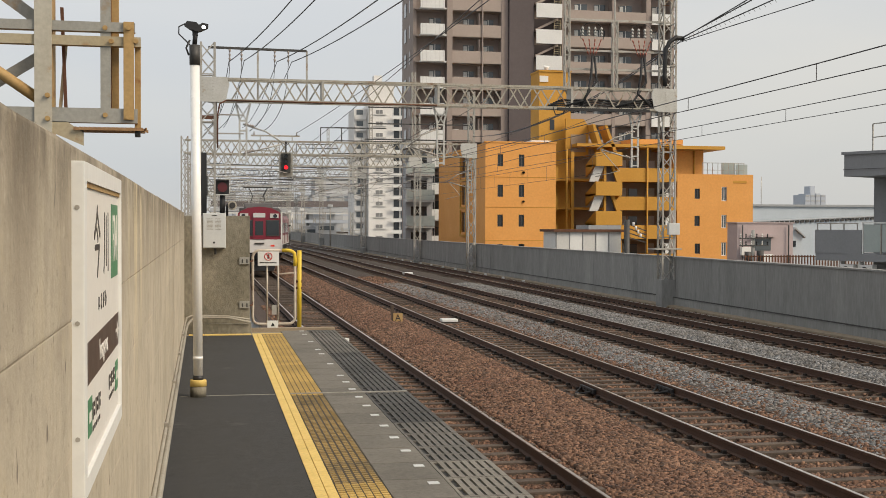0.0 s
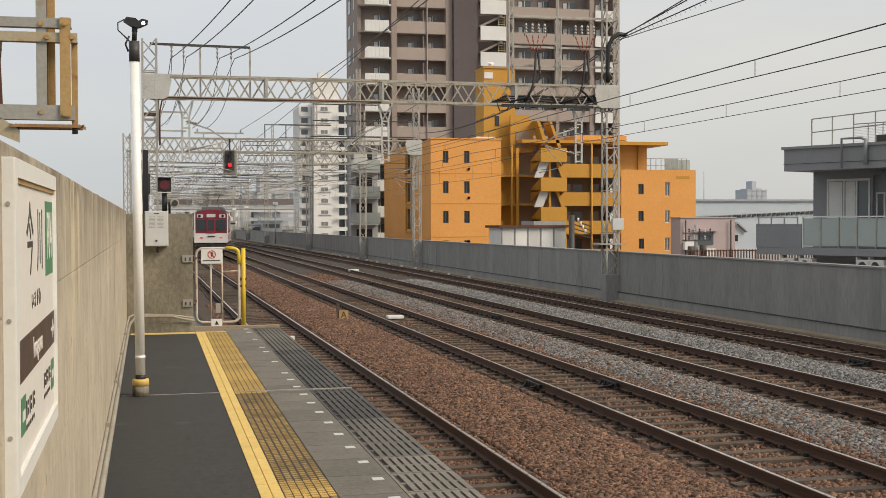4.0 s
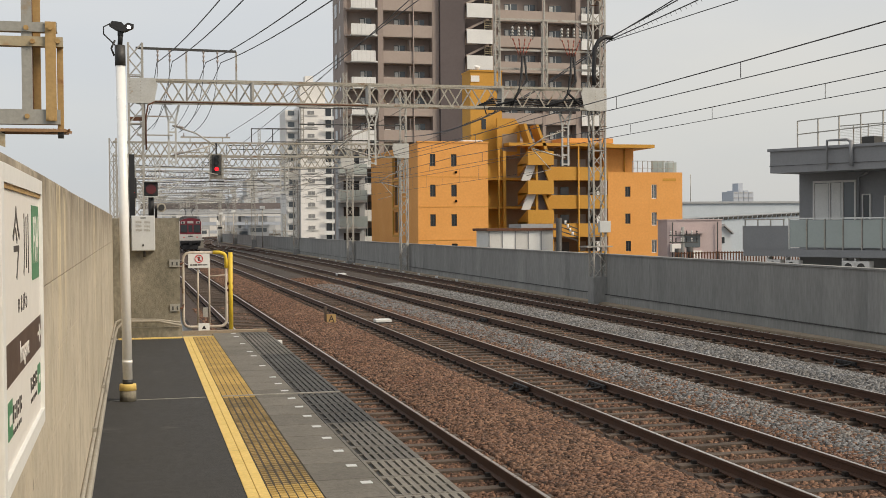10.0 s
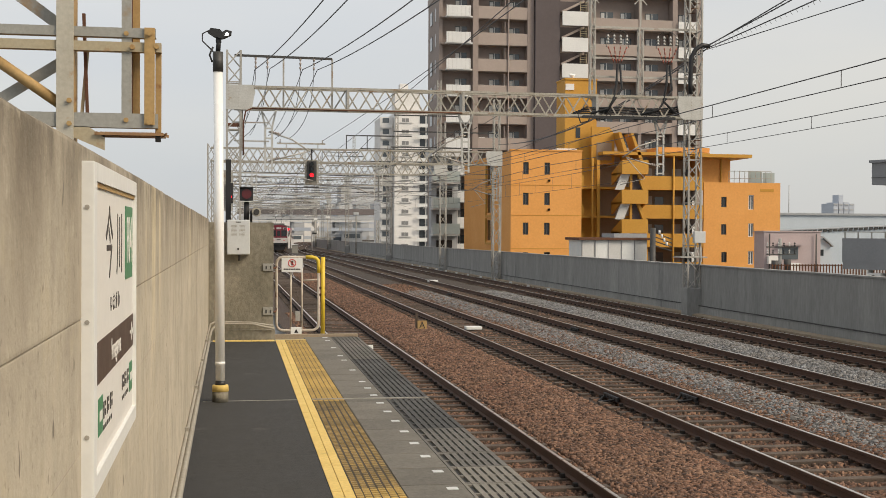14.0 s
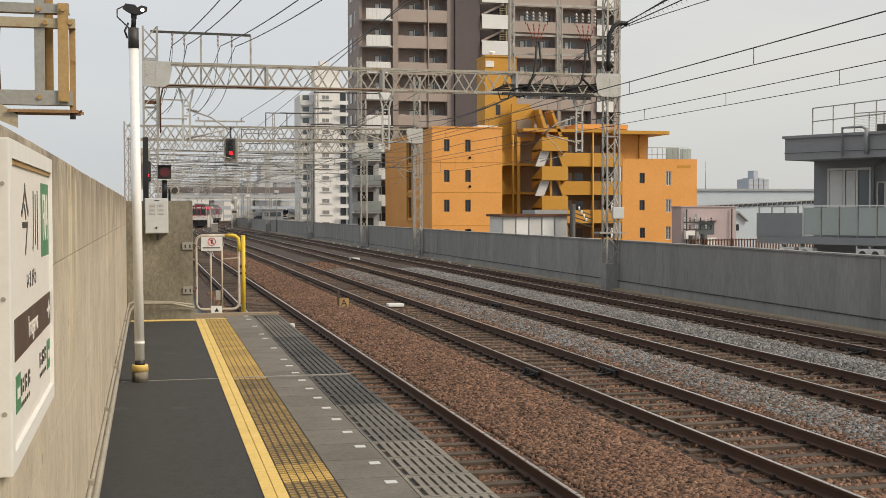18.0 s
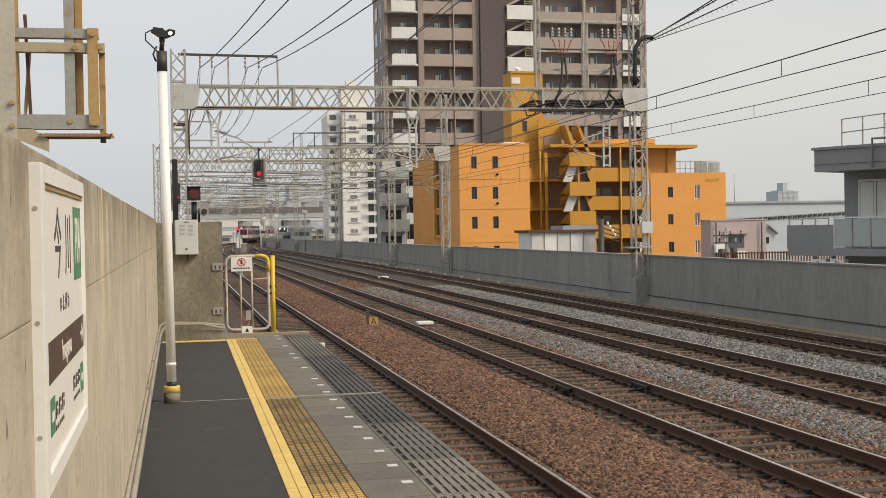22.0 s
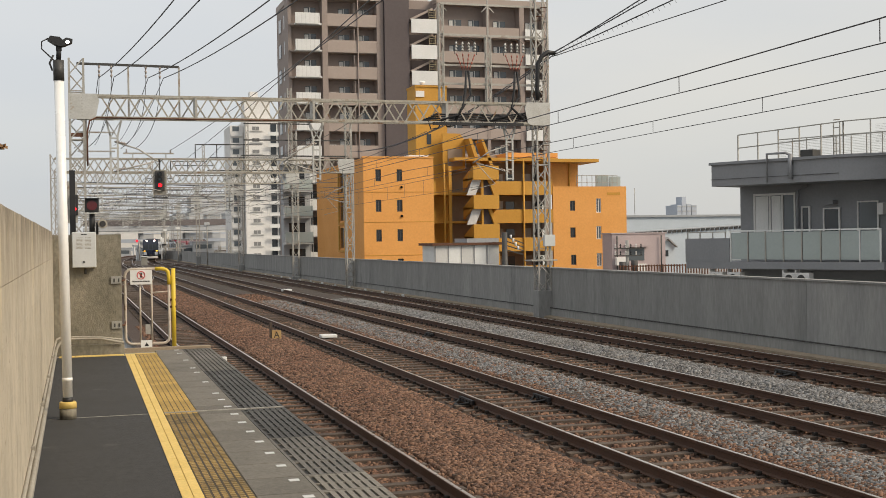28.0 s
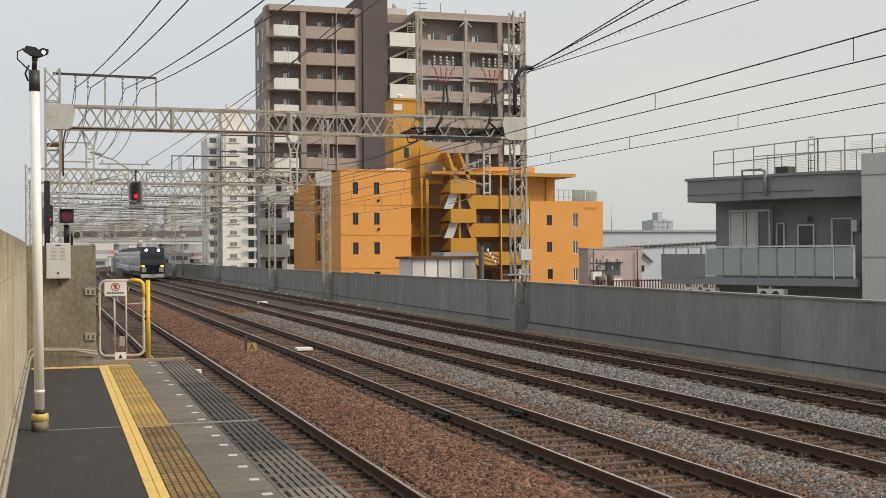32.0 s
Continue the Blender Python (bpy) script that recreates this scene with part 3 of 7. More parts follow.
box(sl, -1.10, 1.10, -0.09, 0.09, -0.33, -0.170, 0.014)
SLEEPER_MESH = mesh_of("sleeper", sl, SLEEPER)


def track(label, x_of, y0, y1, seed, near=62, far_from=176):
    t = thing("railway_track", label, "railway track", group="tracks side by side")
    rng = random.Random(seed)
    ys = stations(y0, y1, 5.0, 5.0)
    for dx in (-0.75, 0.75):
        part("rail", closed_ribbon(B(), ys, lambda y: x_of(y) + dx, [(a, RAIL_Z - 0.004 + b) for a, b in RAIL]), RAIL_SIDE, t)
        part("rail_head", closed_ribbon(B(), ys, lambda y: x_of(y) + dx, [(-0.022, RAIL_Z), (0.022, RAIL_Z), (0.024, RAIL_Z - 0.008), (-0.024, RAIL_Z - 0.008)]), RAIL_HEAD, t, "bright worn rail top")
    far, clips = B(), B()
    y = max(y0, -10)
    while y < min(y1, 240):
        m = pose(x_of(y) + rng.uniform(-0.02, 0.02), y, RAIL_Z + rng.uniform(-0.008, 0.008), 0, 0, rng.uniform(-0.8, 0.8))
        if y < far_from:
            piece("sleeper", SLEEPER_MESH, t, m)
        if y < near:
            for sx in (-0.75, 0.75):
                for dx in (-0.105, 0.105):
                    box(clips, x_of(y) + sx + dx - 0.03, x_of(y) + sx + dx + 0.03, y - 0.035, y + 0.035, RAIL_Z - 0.17, RAIL_Z - 0.118)
        if y >= far_from:
            box(far, x_of(y) - 1.05, x_of(y) + 1.05, y - 0.11, y + 0.11, RAIL_Z - 0.3, RAIL_Z - 0.162)
        y += 0.625
    if far.verts:
        tagged(part("sleeper", far, SLEEPER, t), kind="stuff")
    if clips.verts:
        tagged(part("rail_fastening", clips, CLIP, t), kind="stuff")
    return t


TRACKS = [
    track("railway track with rusty rails along the platform edge", lambda y: T1 + bend(y), -19, 510, 1),
    track("railway track with worn bright rail tops on wooden sleepers", lambda y: T2 + bend(y), -19, 560, 2),
    track("railway track with brown rails between grey ballast", lambda y: T3 + bend(y), -19, 560, 3),
    track("railway track with dark rails beside the parapet", lambda y: T4 + (T3 - T4) * easing((y - 140) / 85) + bend(y), -19, 226, 4),
    track("crossover track leading from the platform track to the next", lambda y: cross_x(y) + bend(y), 78, 212, 5, near=0),
]

# ---- platform: it lies at a slight angle to the tracks
PLAT_END = 22.65
PLATFORM_TURN = pose(0, 8.65, 0, 0, 0, -0.42) @ pose(0, -8.65, 0)
WALL_TURN = pose(-0.020, 0, 0, 0, 0, -0.172)
pb = B()
box(pb, -0.42, 2.28, -8, PLAT_END, -1.6, -0.05)
setting("platform", pb, CONC_PALE, "concrete station platform ending beside the track", "platform").matrix_world = PLATFORM_TURN
ab = B()
box(ab, -0.36, 0.775, -8, 21.60, -0.05, 0.0)
setting("platform_floor", ab, ASPHALT, "dark asphalt platform floor with patched joints", "floor").matrix_world = PLATFORM_TURN
jb = B()
box(jb, -0.3, 0.762, 14.02, 14.045, 0.0, 0.0035)
box(jb, 0.932, 2.285, 14.00, 14.05, -0.01, 0.0095)
setting("floor_joint", jb, CONC_PALE, "pale joint strip across the asphalt", "trim").matrix_world = PLATFORM_TURN
yl = B()
for yy in range(-8, 22):
    a, b = yy + 0.004, min(yy + 1.0, 21.87) - 0.004
    for u, v in ((0.765, 0.845), (0.851, 0.925)):
        box(yl, u, v, a, b, -0.03, 0.006)
yend = B()
for k in range(8):
    box(yend, -0.33 + k * 0.135, -0.33 + k * 0.135 + 0.131, 21.605, 21.865, -0.04, 0.007)
setting("yellow_line", yl, YELLOW, "raised yellow warning line along the tactile tiles", "line").matrix_world = PLATFORM_TURN
box(yend, 0.93, 1.30, 21.77, 21.87, -0.03, 0.006)
setting("yellow_end_line", yend, YELLOW, "yellow line across the end of the platform", "line").matrix_world = PLATFORM_TURN

tact = thing("tactile_paving", "worn yellow tactile paving strip with raised bars", "tactile paving", kind="structure")
tact.matrix_world = PLATFORM_TURN
part("bedding", box(B(), 0.93, 1.30, -8, 21.87, -0.04, -0.0005), TACTILE_BASE, tact)
def tactile_tile(name, material, w, h):
    tt = B()
    for i in range(6):
        for j in range(4):
            cx, cy = -0.152 + i * 0.061, -0.1125 + j * 0.075 + (0.012 if i % 2 else -0.012)
            box(tt, cx - w, cx + w, cy - h, cy + h, -0.006, 0.0012)
    return mesh_of(name, tt, material)


WORN_TILE, NEW_TILE = tactile_tile("worn_tile", TACTILE, 0.0215, 0.0225), tactile_tile("new_tile", TACTILE_NEW, 0.0255, 0.0265)
for k in range(100):
    yy = -8 + 0.15 + k * 0.30
    if yy < 21.75:
        piece("tile", NEW_TILE if yy > 14 or 8.45 < yy < 9.15 or 5.2 < yy < 6.0 else WORN_TILE, tact, pose(1.115, yy, 0.002))

edge = thing("platform_edge", "concrete edge slabs with a slotted dark strip and white marks", "platform edge", kind="structure")
edge.matrix_world = PLATFORM_TURN
PITCH = 0.663
H = PITCH / 2 - 0.005
es = B()
box(es, 1.305, 1.782, -H, H, -0.05, 0.0, 0.005)
EDGE_MESH = mesh_of("edge_slab", es, PAVER)


def ribbed(name, material):
    """A slab top with rows of open slots: lengthwise ribs joined by cross bars."""
    rs = B()
    for i in range(8):
        box(rs, 1.788 + i * 0.0665, 1.788 + i * 0.0665 + (0.043 if i else 0.024), -H, H, -0.05, 0.0)
    for c in (-H + 0.022, -0.022 + 0.0, H - 0.022):
        box(rs, 1.79, 2.28, c - 0.02, c + 0.02, -0.05, -0.0015)
    return mesh_of(name, rs, material)


RIB_MESH, RIB_MID, RIB_DARK = ribbed("ribbed_slab", GROOVE), ribbed("soiled_ribbed_slab", GROOVE_MID), ribbed("dark_ribbed_slab", GROOVE_DARK)
part("slot_bed", box(B(), 1.786, 2.282, -8, PLAT_END, -0.05, -0.016), SLOT_DIRT, edge, "black dirt in the slots")
mk = B()
box(mk, 1.675 - 0.042, 1.675 + 0.042, -0.045, 0.045, 0.0, 0.004)
MARK_MESH = mesh_of("white_mark", mk, BOX_GREY)
for k in range(47):
    yy = 8.51 + PITCH / 2 + PITCH * (k - 24)
    if yy < PLAT_END - 0.2:
        piece("edge_slab", EDGE_MESH, edge, pose(0, yy, 0))
        piece("ribbed_slab", RIB_MESH if yy < 9.6 else RIB_MID if yy < 11.6 or yy > 18.6 else RIB_DARK, edge, pose(0, yy, 0))
        if k not in (35, 37, 40, 42):
            piece("white_mark", MARK_MESH, edge, pose(0, yy + 0.16, 0.001))
kb = B()
box(kb, 0.55, 2.32, PLAT_END, PLAT_END + 0.16, -0.3, 0.03, 0.01)
setting("platform_end_kerb", kb, KERB, "tan weathered kerb closing the end of the platform", "kerb").matrix_world = PLATFORM_TURN
tri = thing("stop_marker", "white board with a black triangle on the end kerb", "marker", (1.28, PLAT_END + 0.10, 0.03))
part("board", box(B(), -0.10, 0.10, -0.015, 0.015, 0, 0.13, 0.004), WHITE_PAINT, tri)
part("triangle", prism(B(), [(-0.04, 0.025), (0.04, 0.025), (0, 0.095)], "y", -0.019, -0.0155), BLACK, tri)

# ---- concrete wall along the platform, cast in panels
wall = thing("wall_west", "weathered light concrete wall with joints and stains", "wall", kind="structure")
wall.matrix_world = WALL_TURN
part("core", box(B(), -0.62, -0.395, -9, 22.4, -1.6, 2.122), CONC_TOP, wall, "dark wall core behind the panels")
WX = -0.365
COURSES = [-0.02, 0.32, 0.665, 1.01, 1.352, 1.697, 2.152]
for row, (z0, z1) in enumerate(zip(COURSES, COURSES[1:])):
    y = -9.0 + 0.735
    while y < 22.3:
        y2 = min(y + 1.92, 22.38)
        pm = B()
        g = 0.0013 if row in (3, 4, 5) else 0.0008
        box(pm, -0.40, WX, y + 0.0008, y2 - 0.0008, z0 + g, z1 - g, 0.008 if row == 5 else 0.002)
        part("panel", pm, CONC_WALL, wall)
        y += 1.92
cop = B()
rng = random.Random(5)
ys = [-9 + 0.5 * k for k in range(62)] + [22.4]
closed_ribbon(cop, ys, lambda y: rng.uniform(-0.006, 0.006), [(-0.63, 2.120), (-0.374, 2.120), (-0.374, 2.155), (-0.388, 2.164), (-0.60, 2.164), (-0.63, 2.150)])
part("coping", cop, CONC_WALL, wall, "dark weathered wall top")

for i, (px, pz, pr) in enumerate(((-0.322, 0.075, 0.024), (-0.338, 0.19, 0.017))):
    cp = thing("conduit_pipe", "slim grey conduit pipe along the foot of the wall", "pipe", (px, 0, pz), "pipes along the wall")
    cp.matrix_world = WALL_TURN @ pose(px - 0.012, 0, pz)
    part("pipe", tube(B(), [(0, -8, 0), (0, 21.55, 0), (0.03, 21.95, 0.10), (0.10, 22.1, 0.17 - 0.05 * i), (0.25, 22.2, 0.20 - 0.08 * i), (0.75, 22.2, 0.19 - 0.09 * i), (1.15, 22.2, 0.10 - 0.06 * i)], pr, 10), CONDUIT, cp)
    for k in range(7 if i else 0):
        part("clamp", box(B(), -0.05, 0.02, 2 + 2.9 * k, 2.05 + 2.9 * k, -0.045, 0.045), CONDUIT, cp)

ft_ = B()
box(ft_, -0.40, -0.318, -9, 22.2, -0.05, 0.045, 0.01)
setting("wall_footing", ft_, CONC_PALE, "stained pale concrete footing along the wall", "footing").matrix_world = WALL_TURN

# ---- station name board on the wall
sign = thing("station_sign", "white framed station name board on the concrete wall", "sign")
sign.matrix_world = WALL_TURN @ pose(WX - 0.004, 3.995, 1.690)
SL, SH, SB = 0.725, 0.420, -0.465
fr = B()
for a in ((-SL + 0.075, SL - 0.022, SH - 0.050, SH), (-SL + 0.075, SL - 0.022, SB, SB + 0.050)):
    box(fr, 0.0, 0.036, a[0], a[1], a[2], a[3])
for a in ((-SL, -SL + 0.075), (SL - 0.022, SL)):
    box(fr, 0.0, 0.0362, a[0], a[1], SB, SH, 0.004)
part("frame", fr, WHITE_PAINT, sign, "white metal frame")
part("face", box(B(), 0.0, 0.024, -SL + 0.075, SL - 0.022, SB + 0.050, SH - 0.050), SIGN_WHITE, sign)
part("frame_lip", box(B(), 0.024, 0.030, -SL + 0.075, SL - 0.022, SH - 0.064, SH - 0.050), FRAME_OCHRE, sign, "tan stained inner lip")
part("band", box(B(), 0.024, 0.0255, -SL + 0.19, SL - 0.022, -0.188, -0.070), SIGN_BROWN, sign, "dark brown band")
part("code_patch", box(B(), 0.024, 0.026, 0.355, 0.66, 0.070, 0.325), SIGN_GREEN, sign, "green station code patch")
part("code_patch", box(B(), 0.024, 0.026, -0.515, -0.395, -0.335, -0.230), SIGN_GREEN, sign, "green station code patch")
part("code_patch", box(B(), 0.024, 0.026, 0.54, 0.66, -0.345, -0.240), SIGN_GREEN, sign, "green station code patch")

def lettering(name, text, size, y, z, x, parent, material, spread=1.0):
    """Built-in font lettering that lies on a board facing +x and reads along +y."""
    cu = bpy.data.curves.new(name, "FONT")
    cu.body, cu.size, cu.extrude, cu.align_x, cu.align_y = text, size, 0.001, "CENTER", "CENTER"
    ob = bpy.data.objects.new(name, cu)
    me = bpy.data.meshes.new_from_object(ob)
    bpy.data.objects.remove(ob)
    me.materials.append(material)
    o = new(name, me)
    o.parent = parent
    o.matrix_basis = Matrix.LocRotScale((x, y, z), Euler((radians(90), 0, radians(90))), (spread, 1, 1))
    return o


def bars(name, cells, x, parent, material):
    for y0, y1, z0, z1 in cells:
        part(name, box(B(), x, x + 0.0015, y0, y1, z0, z1), material, parent)


lettering("station_name", "\u4eca", 0.235, -0.20, 0.185, 0.0245, sign, SIGN_BLACK)
lettering("station_name", "\u5ddd", 0.225, 0.14, 0.185, 0.0245, sign, SIGN_BLACK)
for k, kana in enumerate("\u3044\u307e\u304c\u308f"):
    lettering("station_kana", kana, 0.060, -0.14 + 0.085 * k, 0.012, 0.0245, sign, SIGN_BLACK)
lettering("station_latin", "Imagawa", 0.095, 0.02, -0.130, 0.0258, sign, SIGN_WHITE)
lettering("code", "F04", 0.235, 0.507, 0.197, 0.0262, sign, SIGN_WHITE, 0.62)
bars("name_bar", [(-0.37 + k * 0.10 + d, -0.352 + k * 0.10 + d, z0, z0 + h) for k in range(3) for d, z0, h in ((0, -0.305, 0.05), (0.045, -0.300, 0.018), (0.045, -0.272, 0.014))], 0.0245, sign, SIGN_BLACK)
bars("name_bar", [(0.24 + k * 0.10 + d, 0.258 + k * 0.10 + d, z0, z0 + h) for k in range(3) for d, z0, h in ((0, -0.300, 0.05), (0.045, -0.295, 0.018), (0.045, -0.267, 0.014))], 0.0245, sign, SIGN_BLACK)
bars("print_bar", [(-0.37 + k * 0.055, -0.345 + k * 0.055, -0.338, -0.324) for k in range(5)] + [(0.24 + k * 0.055, 0.265 + k * 0.055, -0.335, -0.321) for k in range(5)], 0.0245, sign, SIGN_BLACK)
part("code_bar", box(B(), 0.026, 0.027, -0.49, -0.42, -0.297, -0.268), SIGN_WHITE, sign)
part("code_bar", box(B(), 0.026, 0.027, 0.565, 0.635, -0.307, -0.278), SIGN_WHITE, sign)
part("arrow_shaft", box(B(), 0.0256, 0.0268, 0.55, 0.64, -0.135, -0.124), SIGN_WHITE, sign)
part("arrow", prism(B(), [(0.615, -0.163), (0.615, -0.096), (0.68, -0.1295)], "x", 0.0256, 0.0268), SIGN_WHITE, sign)
for zz in (-0.3, 0.0, 0.3):
    part("screw", tube(B(), [(0.018, -SL - 0.002, zz), (0.018, -SL + 0.02, zz)], 0.0065, 8), GALV, sign)

# ---- steel frame standing outside the wall
frm = thing("steel_frame", "rust-stained tan steel angle frame rising behind the wall", "steel frame", (-0.928, 8.0, 0.02))
part("post", box(B(), -0.135, -0.030, -0.014, 0.0, -1.5, 5.2), FRAME_PALE, frm, "pale tan front flange")
part("post_web", box(B(), -0.044, -0.030, 0.0, 0.20, -1.5, 5.2), FRAME_OCHRE, frm, "rust-brown inner flange")
part("rod", bar(B(), (0.02, 0.10, 3.30), (0.045, 0.10, 2.60), 0.02, 0.02), RUST, frm)
part("rod", bar(B(), (0.045, 0.12, 3.10), (0.0, 0.12, 2.58), 0.02, 0.02), FRAME_TAN, frm)
part("upright", box(B(), 0.262, 0.325, 0.012, 0.028, 2.575, 5.2), FRAME_GREY, frm)
part("upright", box(B(), 0.325, 0.37, 0.10, 0.116, 2.60, 5.2), FRAME_OCHRE, frm)
part("upright_web", box(B(), 0.313, 0.325, 0.028, 0.10, 2.575, 5.2), RUST, frm)
part("hanger_plate", box(B(), 0.405, 0.47, -0.020, -0.006, 2.585, 3.205, 0.003), FRAME_OCHRE, frm)
part("hanger_plate", box(B(), 0.47, 0.508, 0.06, 0.075, 2.53, 3.115, 0.003), FRAME_OCHRE, frm, "rust-coloured rear plate")
for zz, x1 in ((3.172, 0.475), (3.082, 0.51), (2.612, 0.49)):
    h = 0.03 if zz > 3 else 0.046
    part("rail", box(B(), -1.4, x1, 0.0, 0.011, zz - h, zz + h), FRAME_TAN if 3.0 < zz < 3.1 else FRAME_GREY, frm)
    part("rail_flange", box(B(), -1.4, x1, 0.011, 0.07, zz - h, zz - h + 0.010), FRAME_OCHRE, frm)
part("brace", tube(B(), [(-0.62, 0.05, 3.06), (-0.10, 0.05, 2.70)], 0.036, 10), FRAME_OCHRE, frm, "orange-tan tubular brace")
part("brace", bar(B(), (-0.62, 0.12, 2.66), (-0.10, 0.12, 3.00), 0.012, 0.07), FRAME_GREY, frm)
part("brace", bar(B(), (-0.62, 0.12, 3.58), (-0.10, 0.12, 3.20), 0.012, 0.075), FRAME_GREY, frm)
for yy in (-0.02, 0.20):
    part("grating_edge", box(B(), 0.10, 0.53, yy - 0.006, yy + 0.006, 2.517, 2.533), GRATE_RUST, frm)
for k in range(15):
    xx = 0.11 + k * 0.028
    part("grating_bar", bar(B(), (xx, -0.016, 2.53), (xx + 0.045, 0.196, 2.53), 0.005, 0.018), GRATE_RUST, frm)
    part("grating_bar", bar(B(), (xx + 0.045, -0.016, 2.53), (xx, 0.196, 2.53), 0.005, 0.016), GRATE_RUST, frm)
part("foot_plate", prism(B(), [(-0.03, 2.57), (0.06, 2.57), (0.16, 2.50), (0.16, 2.42), (-0.03, 2.50)], "y", 0.0, 0.012), FRAME_TAN, frm)
for px, py, pz in ((-0.055, -0.016, 2.73), (-0.055, -0.016, 2.585), (0.292, 0.01, 3.165), (0.292, 0.01, 2.615), (0.437, -0.022, 3.165), (0.437, -0.022, 2.60), (0.48, -0.004, 3.085), (0.33, -0.002, 3.08)):
    part("bolt", tube(B(), [(px, py + 0.01, pz), (px, py - 0.020, pz)], 0.016, 8), FRAME_OCHRE, frm, "rusty bolt")
for px in (0.14, 0.49):
    part("bolt", tube(B(), [(px, 0.02, 2.48), (px, 0.02, 2.53)], 0.018, 8), DARK, frm)

# ---- lamp pole
pole = thing("lamp_pole", "white lamp pole with black top and yellow foot on the platform", "lamp pole", (-0.066, 14.0, 0))
part("foot", tube(B(), [(0, 0, 0), (0, 0, 0.12)], 0.090, 20), CONC_BLOCK, pole, "bare dirty lower foot")
part("foot_cap", tube(B(), [(0, 0, 0.12), (0, 0, 0.178), (0, 0, 0.192)], 0.094, 20, 0.087), YELLOW, pole, "yellow painted foot")
part("foot_band", tube(B(), [(0, 0, 0.175), (0, 0, 0.24)], 0.058, 20), BLACK, pole)
part("shaft", tube(B(), [(0, 0, 0.22), (-0.036, 0, 3.742)], 0.053, 20), POLE_WHITE, pole, "glossy white tube")
part("shaft_collar", tube(B(), [(-0.003, 0, 0.42), (-0.003, 0, 0.455)], 0.057, 20), POLE_WHITE, pole)
part("sleeve", tube(B(), [(-0.036, 0, 3.73), (-0.038, 0, 3.955)], 0.058, 20), DARK, pole, "black sleeve")
part("neck", tube(B(), [(-0.038, 0, 3.95), (-0.026, 0, 4.13)], 0.028, 10), BLACK, pole)
fl = B()
prism(fl, [(-0.15, 4.17), (-0.12, 4.215), (-0.02, 4.205), (0.01, 4.175), (0.05, 4.20), (0.115, 4.185), (0.11, 4.15), (0.03, 4.11), (-0.02, 4.10), (-0.08, 4.125)], "y", -0.06, 0.06)
part("floodlight", fl, BLACK, pole, "black floodlight head")
part("lens", tube(B(), [(0.062, -0.062, 4.150), (0.062, -0.068, 4.148)], 0.020, 14), LAMP_GLOW, pole, "lit white lens")
part("bracket", box(B(), -0.062, 0.0, -0.03, 0.03, 4.06, 4.12, 0.008), BLACK, pole)
part("cable", tube(B(), [(-0.14, -0.02, 4.19), (-0.21, -0.03, 4.15), (-0.21, -0.03, 4.07), (-0.14, -0.05, 4.00), (-0.09, -0.06, 3.95)], 0.008, 6), BLACK, pole)
part("cable", tube(B(), [(-0.09, -0.07, 4.00), (-0.13, -0.07, 3.91), (-0.10, -0.07, 3.83)], 0.012, 6), BLACK, pole)

# ---- end block with its fittings
bk = B()
box(bk, -0.64, 0.845, 22.4, 23.6, -1.6, 2.098, 0.012)
blk = setting("end_wall", bk, CONC_BLOCK, "mossy grey concrete wall closing the platform end", "wall")
plb = B()
box(plb, -0.05, 0.87, 22.26, 22.4, -0.06, 0.15, 0.01)
setting("end_wall_plinth", plb, CONC_BLOCK, "concrete plinth at the foot of the end wall", "plinth")
cab = thing("equipment_box", "pale grey metal equipment box with louvred lid on the wall", "box", (0.205, 22.4, 1.515))
cab.scale = (1.05, 1, 1.12)
part("body", box(B(), -0.19, 0.20, -0.16, 0, 0, 0.56, 0.012), BOX_GREY, cab)
part("lid", box(B(), -0.18, 0.19, -0.172, -0.16, 0.01, 0.55, 0.006), BOX_GREY, cab)
for k in range(9):
    for x0 in (-0.12, 0.02):
        part("slot", box(B(), x0, x0 + 0.10, -0.1745, -0.172, 0.30 + k * 0.021, 0.306 + k * 0.021), CONDUIT, cab)
part("lock", tube(B(), [(0.0, -0.172, 0.09), (0.0, -0.182, 0.09)], 0.018, 12), DARK, cab)
part("label_strip", box(B(), -0.04, 0.05, -0.174, -0.172, 0.515, 0.53), DARK, cab)
part("cable", tube(B(), [(0.02, -0.08, 0), (0.02, -0.08, -0.10)], 0.02, 8), DARK, cab)
lampb = thing("departure_signal", "black departure signal box with a round red lens", "signal", (0.358, 22.6, 2.098))
part("post", tube(B(), [(0, 0, 0), (0, 0, 0.42)], 0.05, 10), BLACK, lampb)
part("housing", box(B(), -0.12, 0.12, -0.10, 0.10, 0.40, 0.64, 0.015), BLACK, lampb)
part("lens", tube(B(), [(0, -0.102, 0.52), (0, -0.115, 0.52)], 0.088, 24), RED_LENS, lampb, "unlit dark red lens")
part("visor", box(B(), -0.125, 0.125, -0.17, -0.10, 0.635, 0.65), BLACK, lampb)
part("tray", box(B(), -0.11, 0.11, -0.12, 0.02, 0.375, 0.39), BOX_GREY, lampb)
part("bracket", box(B(), -0.16, 0.03, -0.05, 0.05, 0.0, 0.05), DARK, lampb)
horn = thing("horn_speaker", "black horn loudspeaker on a short bracket", "loudspeaker", (0.494, 22.55, 2.098))
part("stand", tube(B(), [(-0.05, 0, 0), (-0.05, 0, 0.20), (0, 0.02, 0.23)], 0.022, 8), BLACK, horn)
part("bell", tube(B(), [(0, 0.12, 0.20), (0.01, 0.03, 0.20), (0.03, -0.06, 0.19), (0.04, -0.10, 0.19)], 0.035, 18, 0.085), CONDUIT, horn)
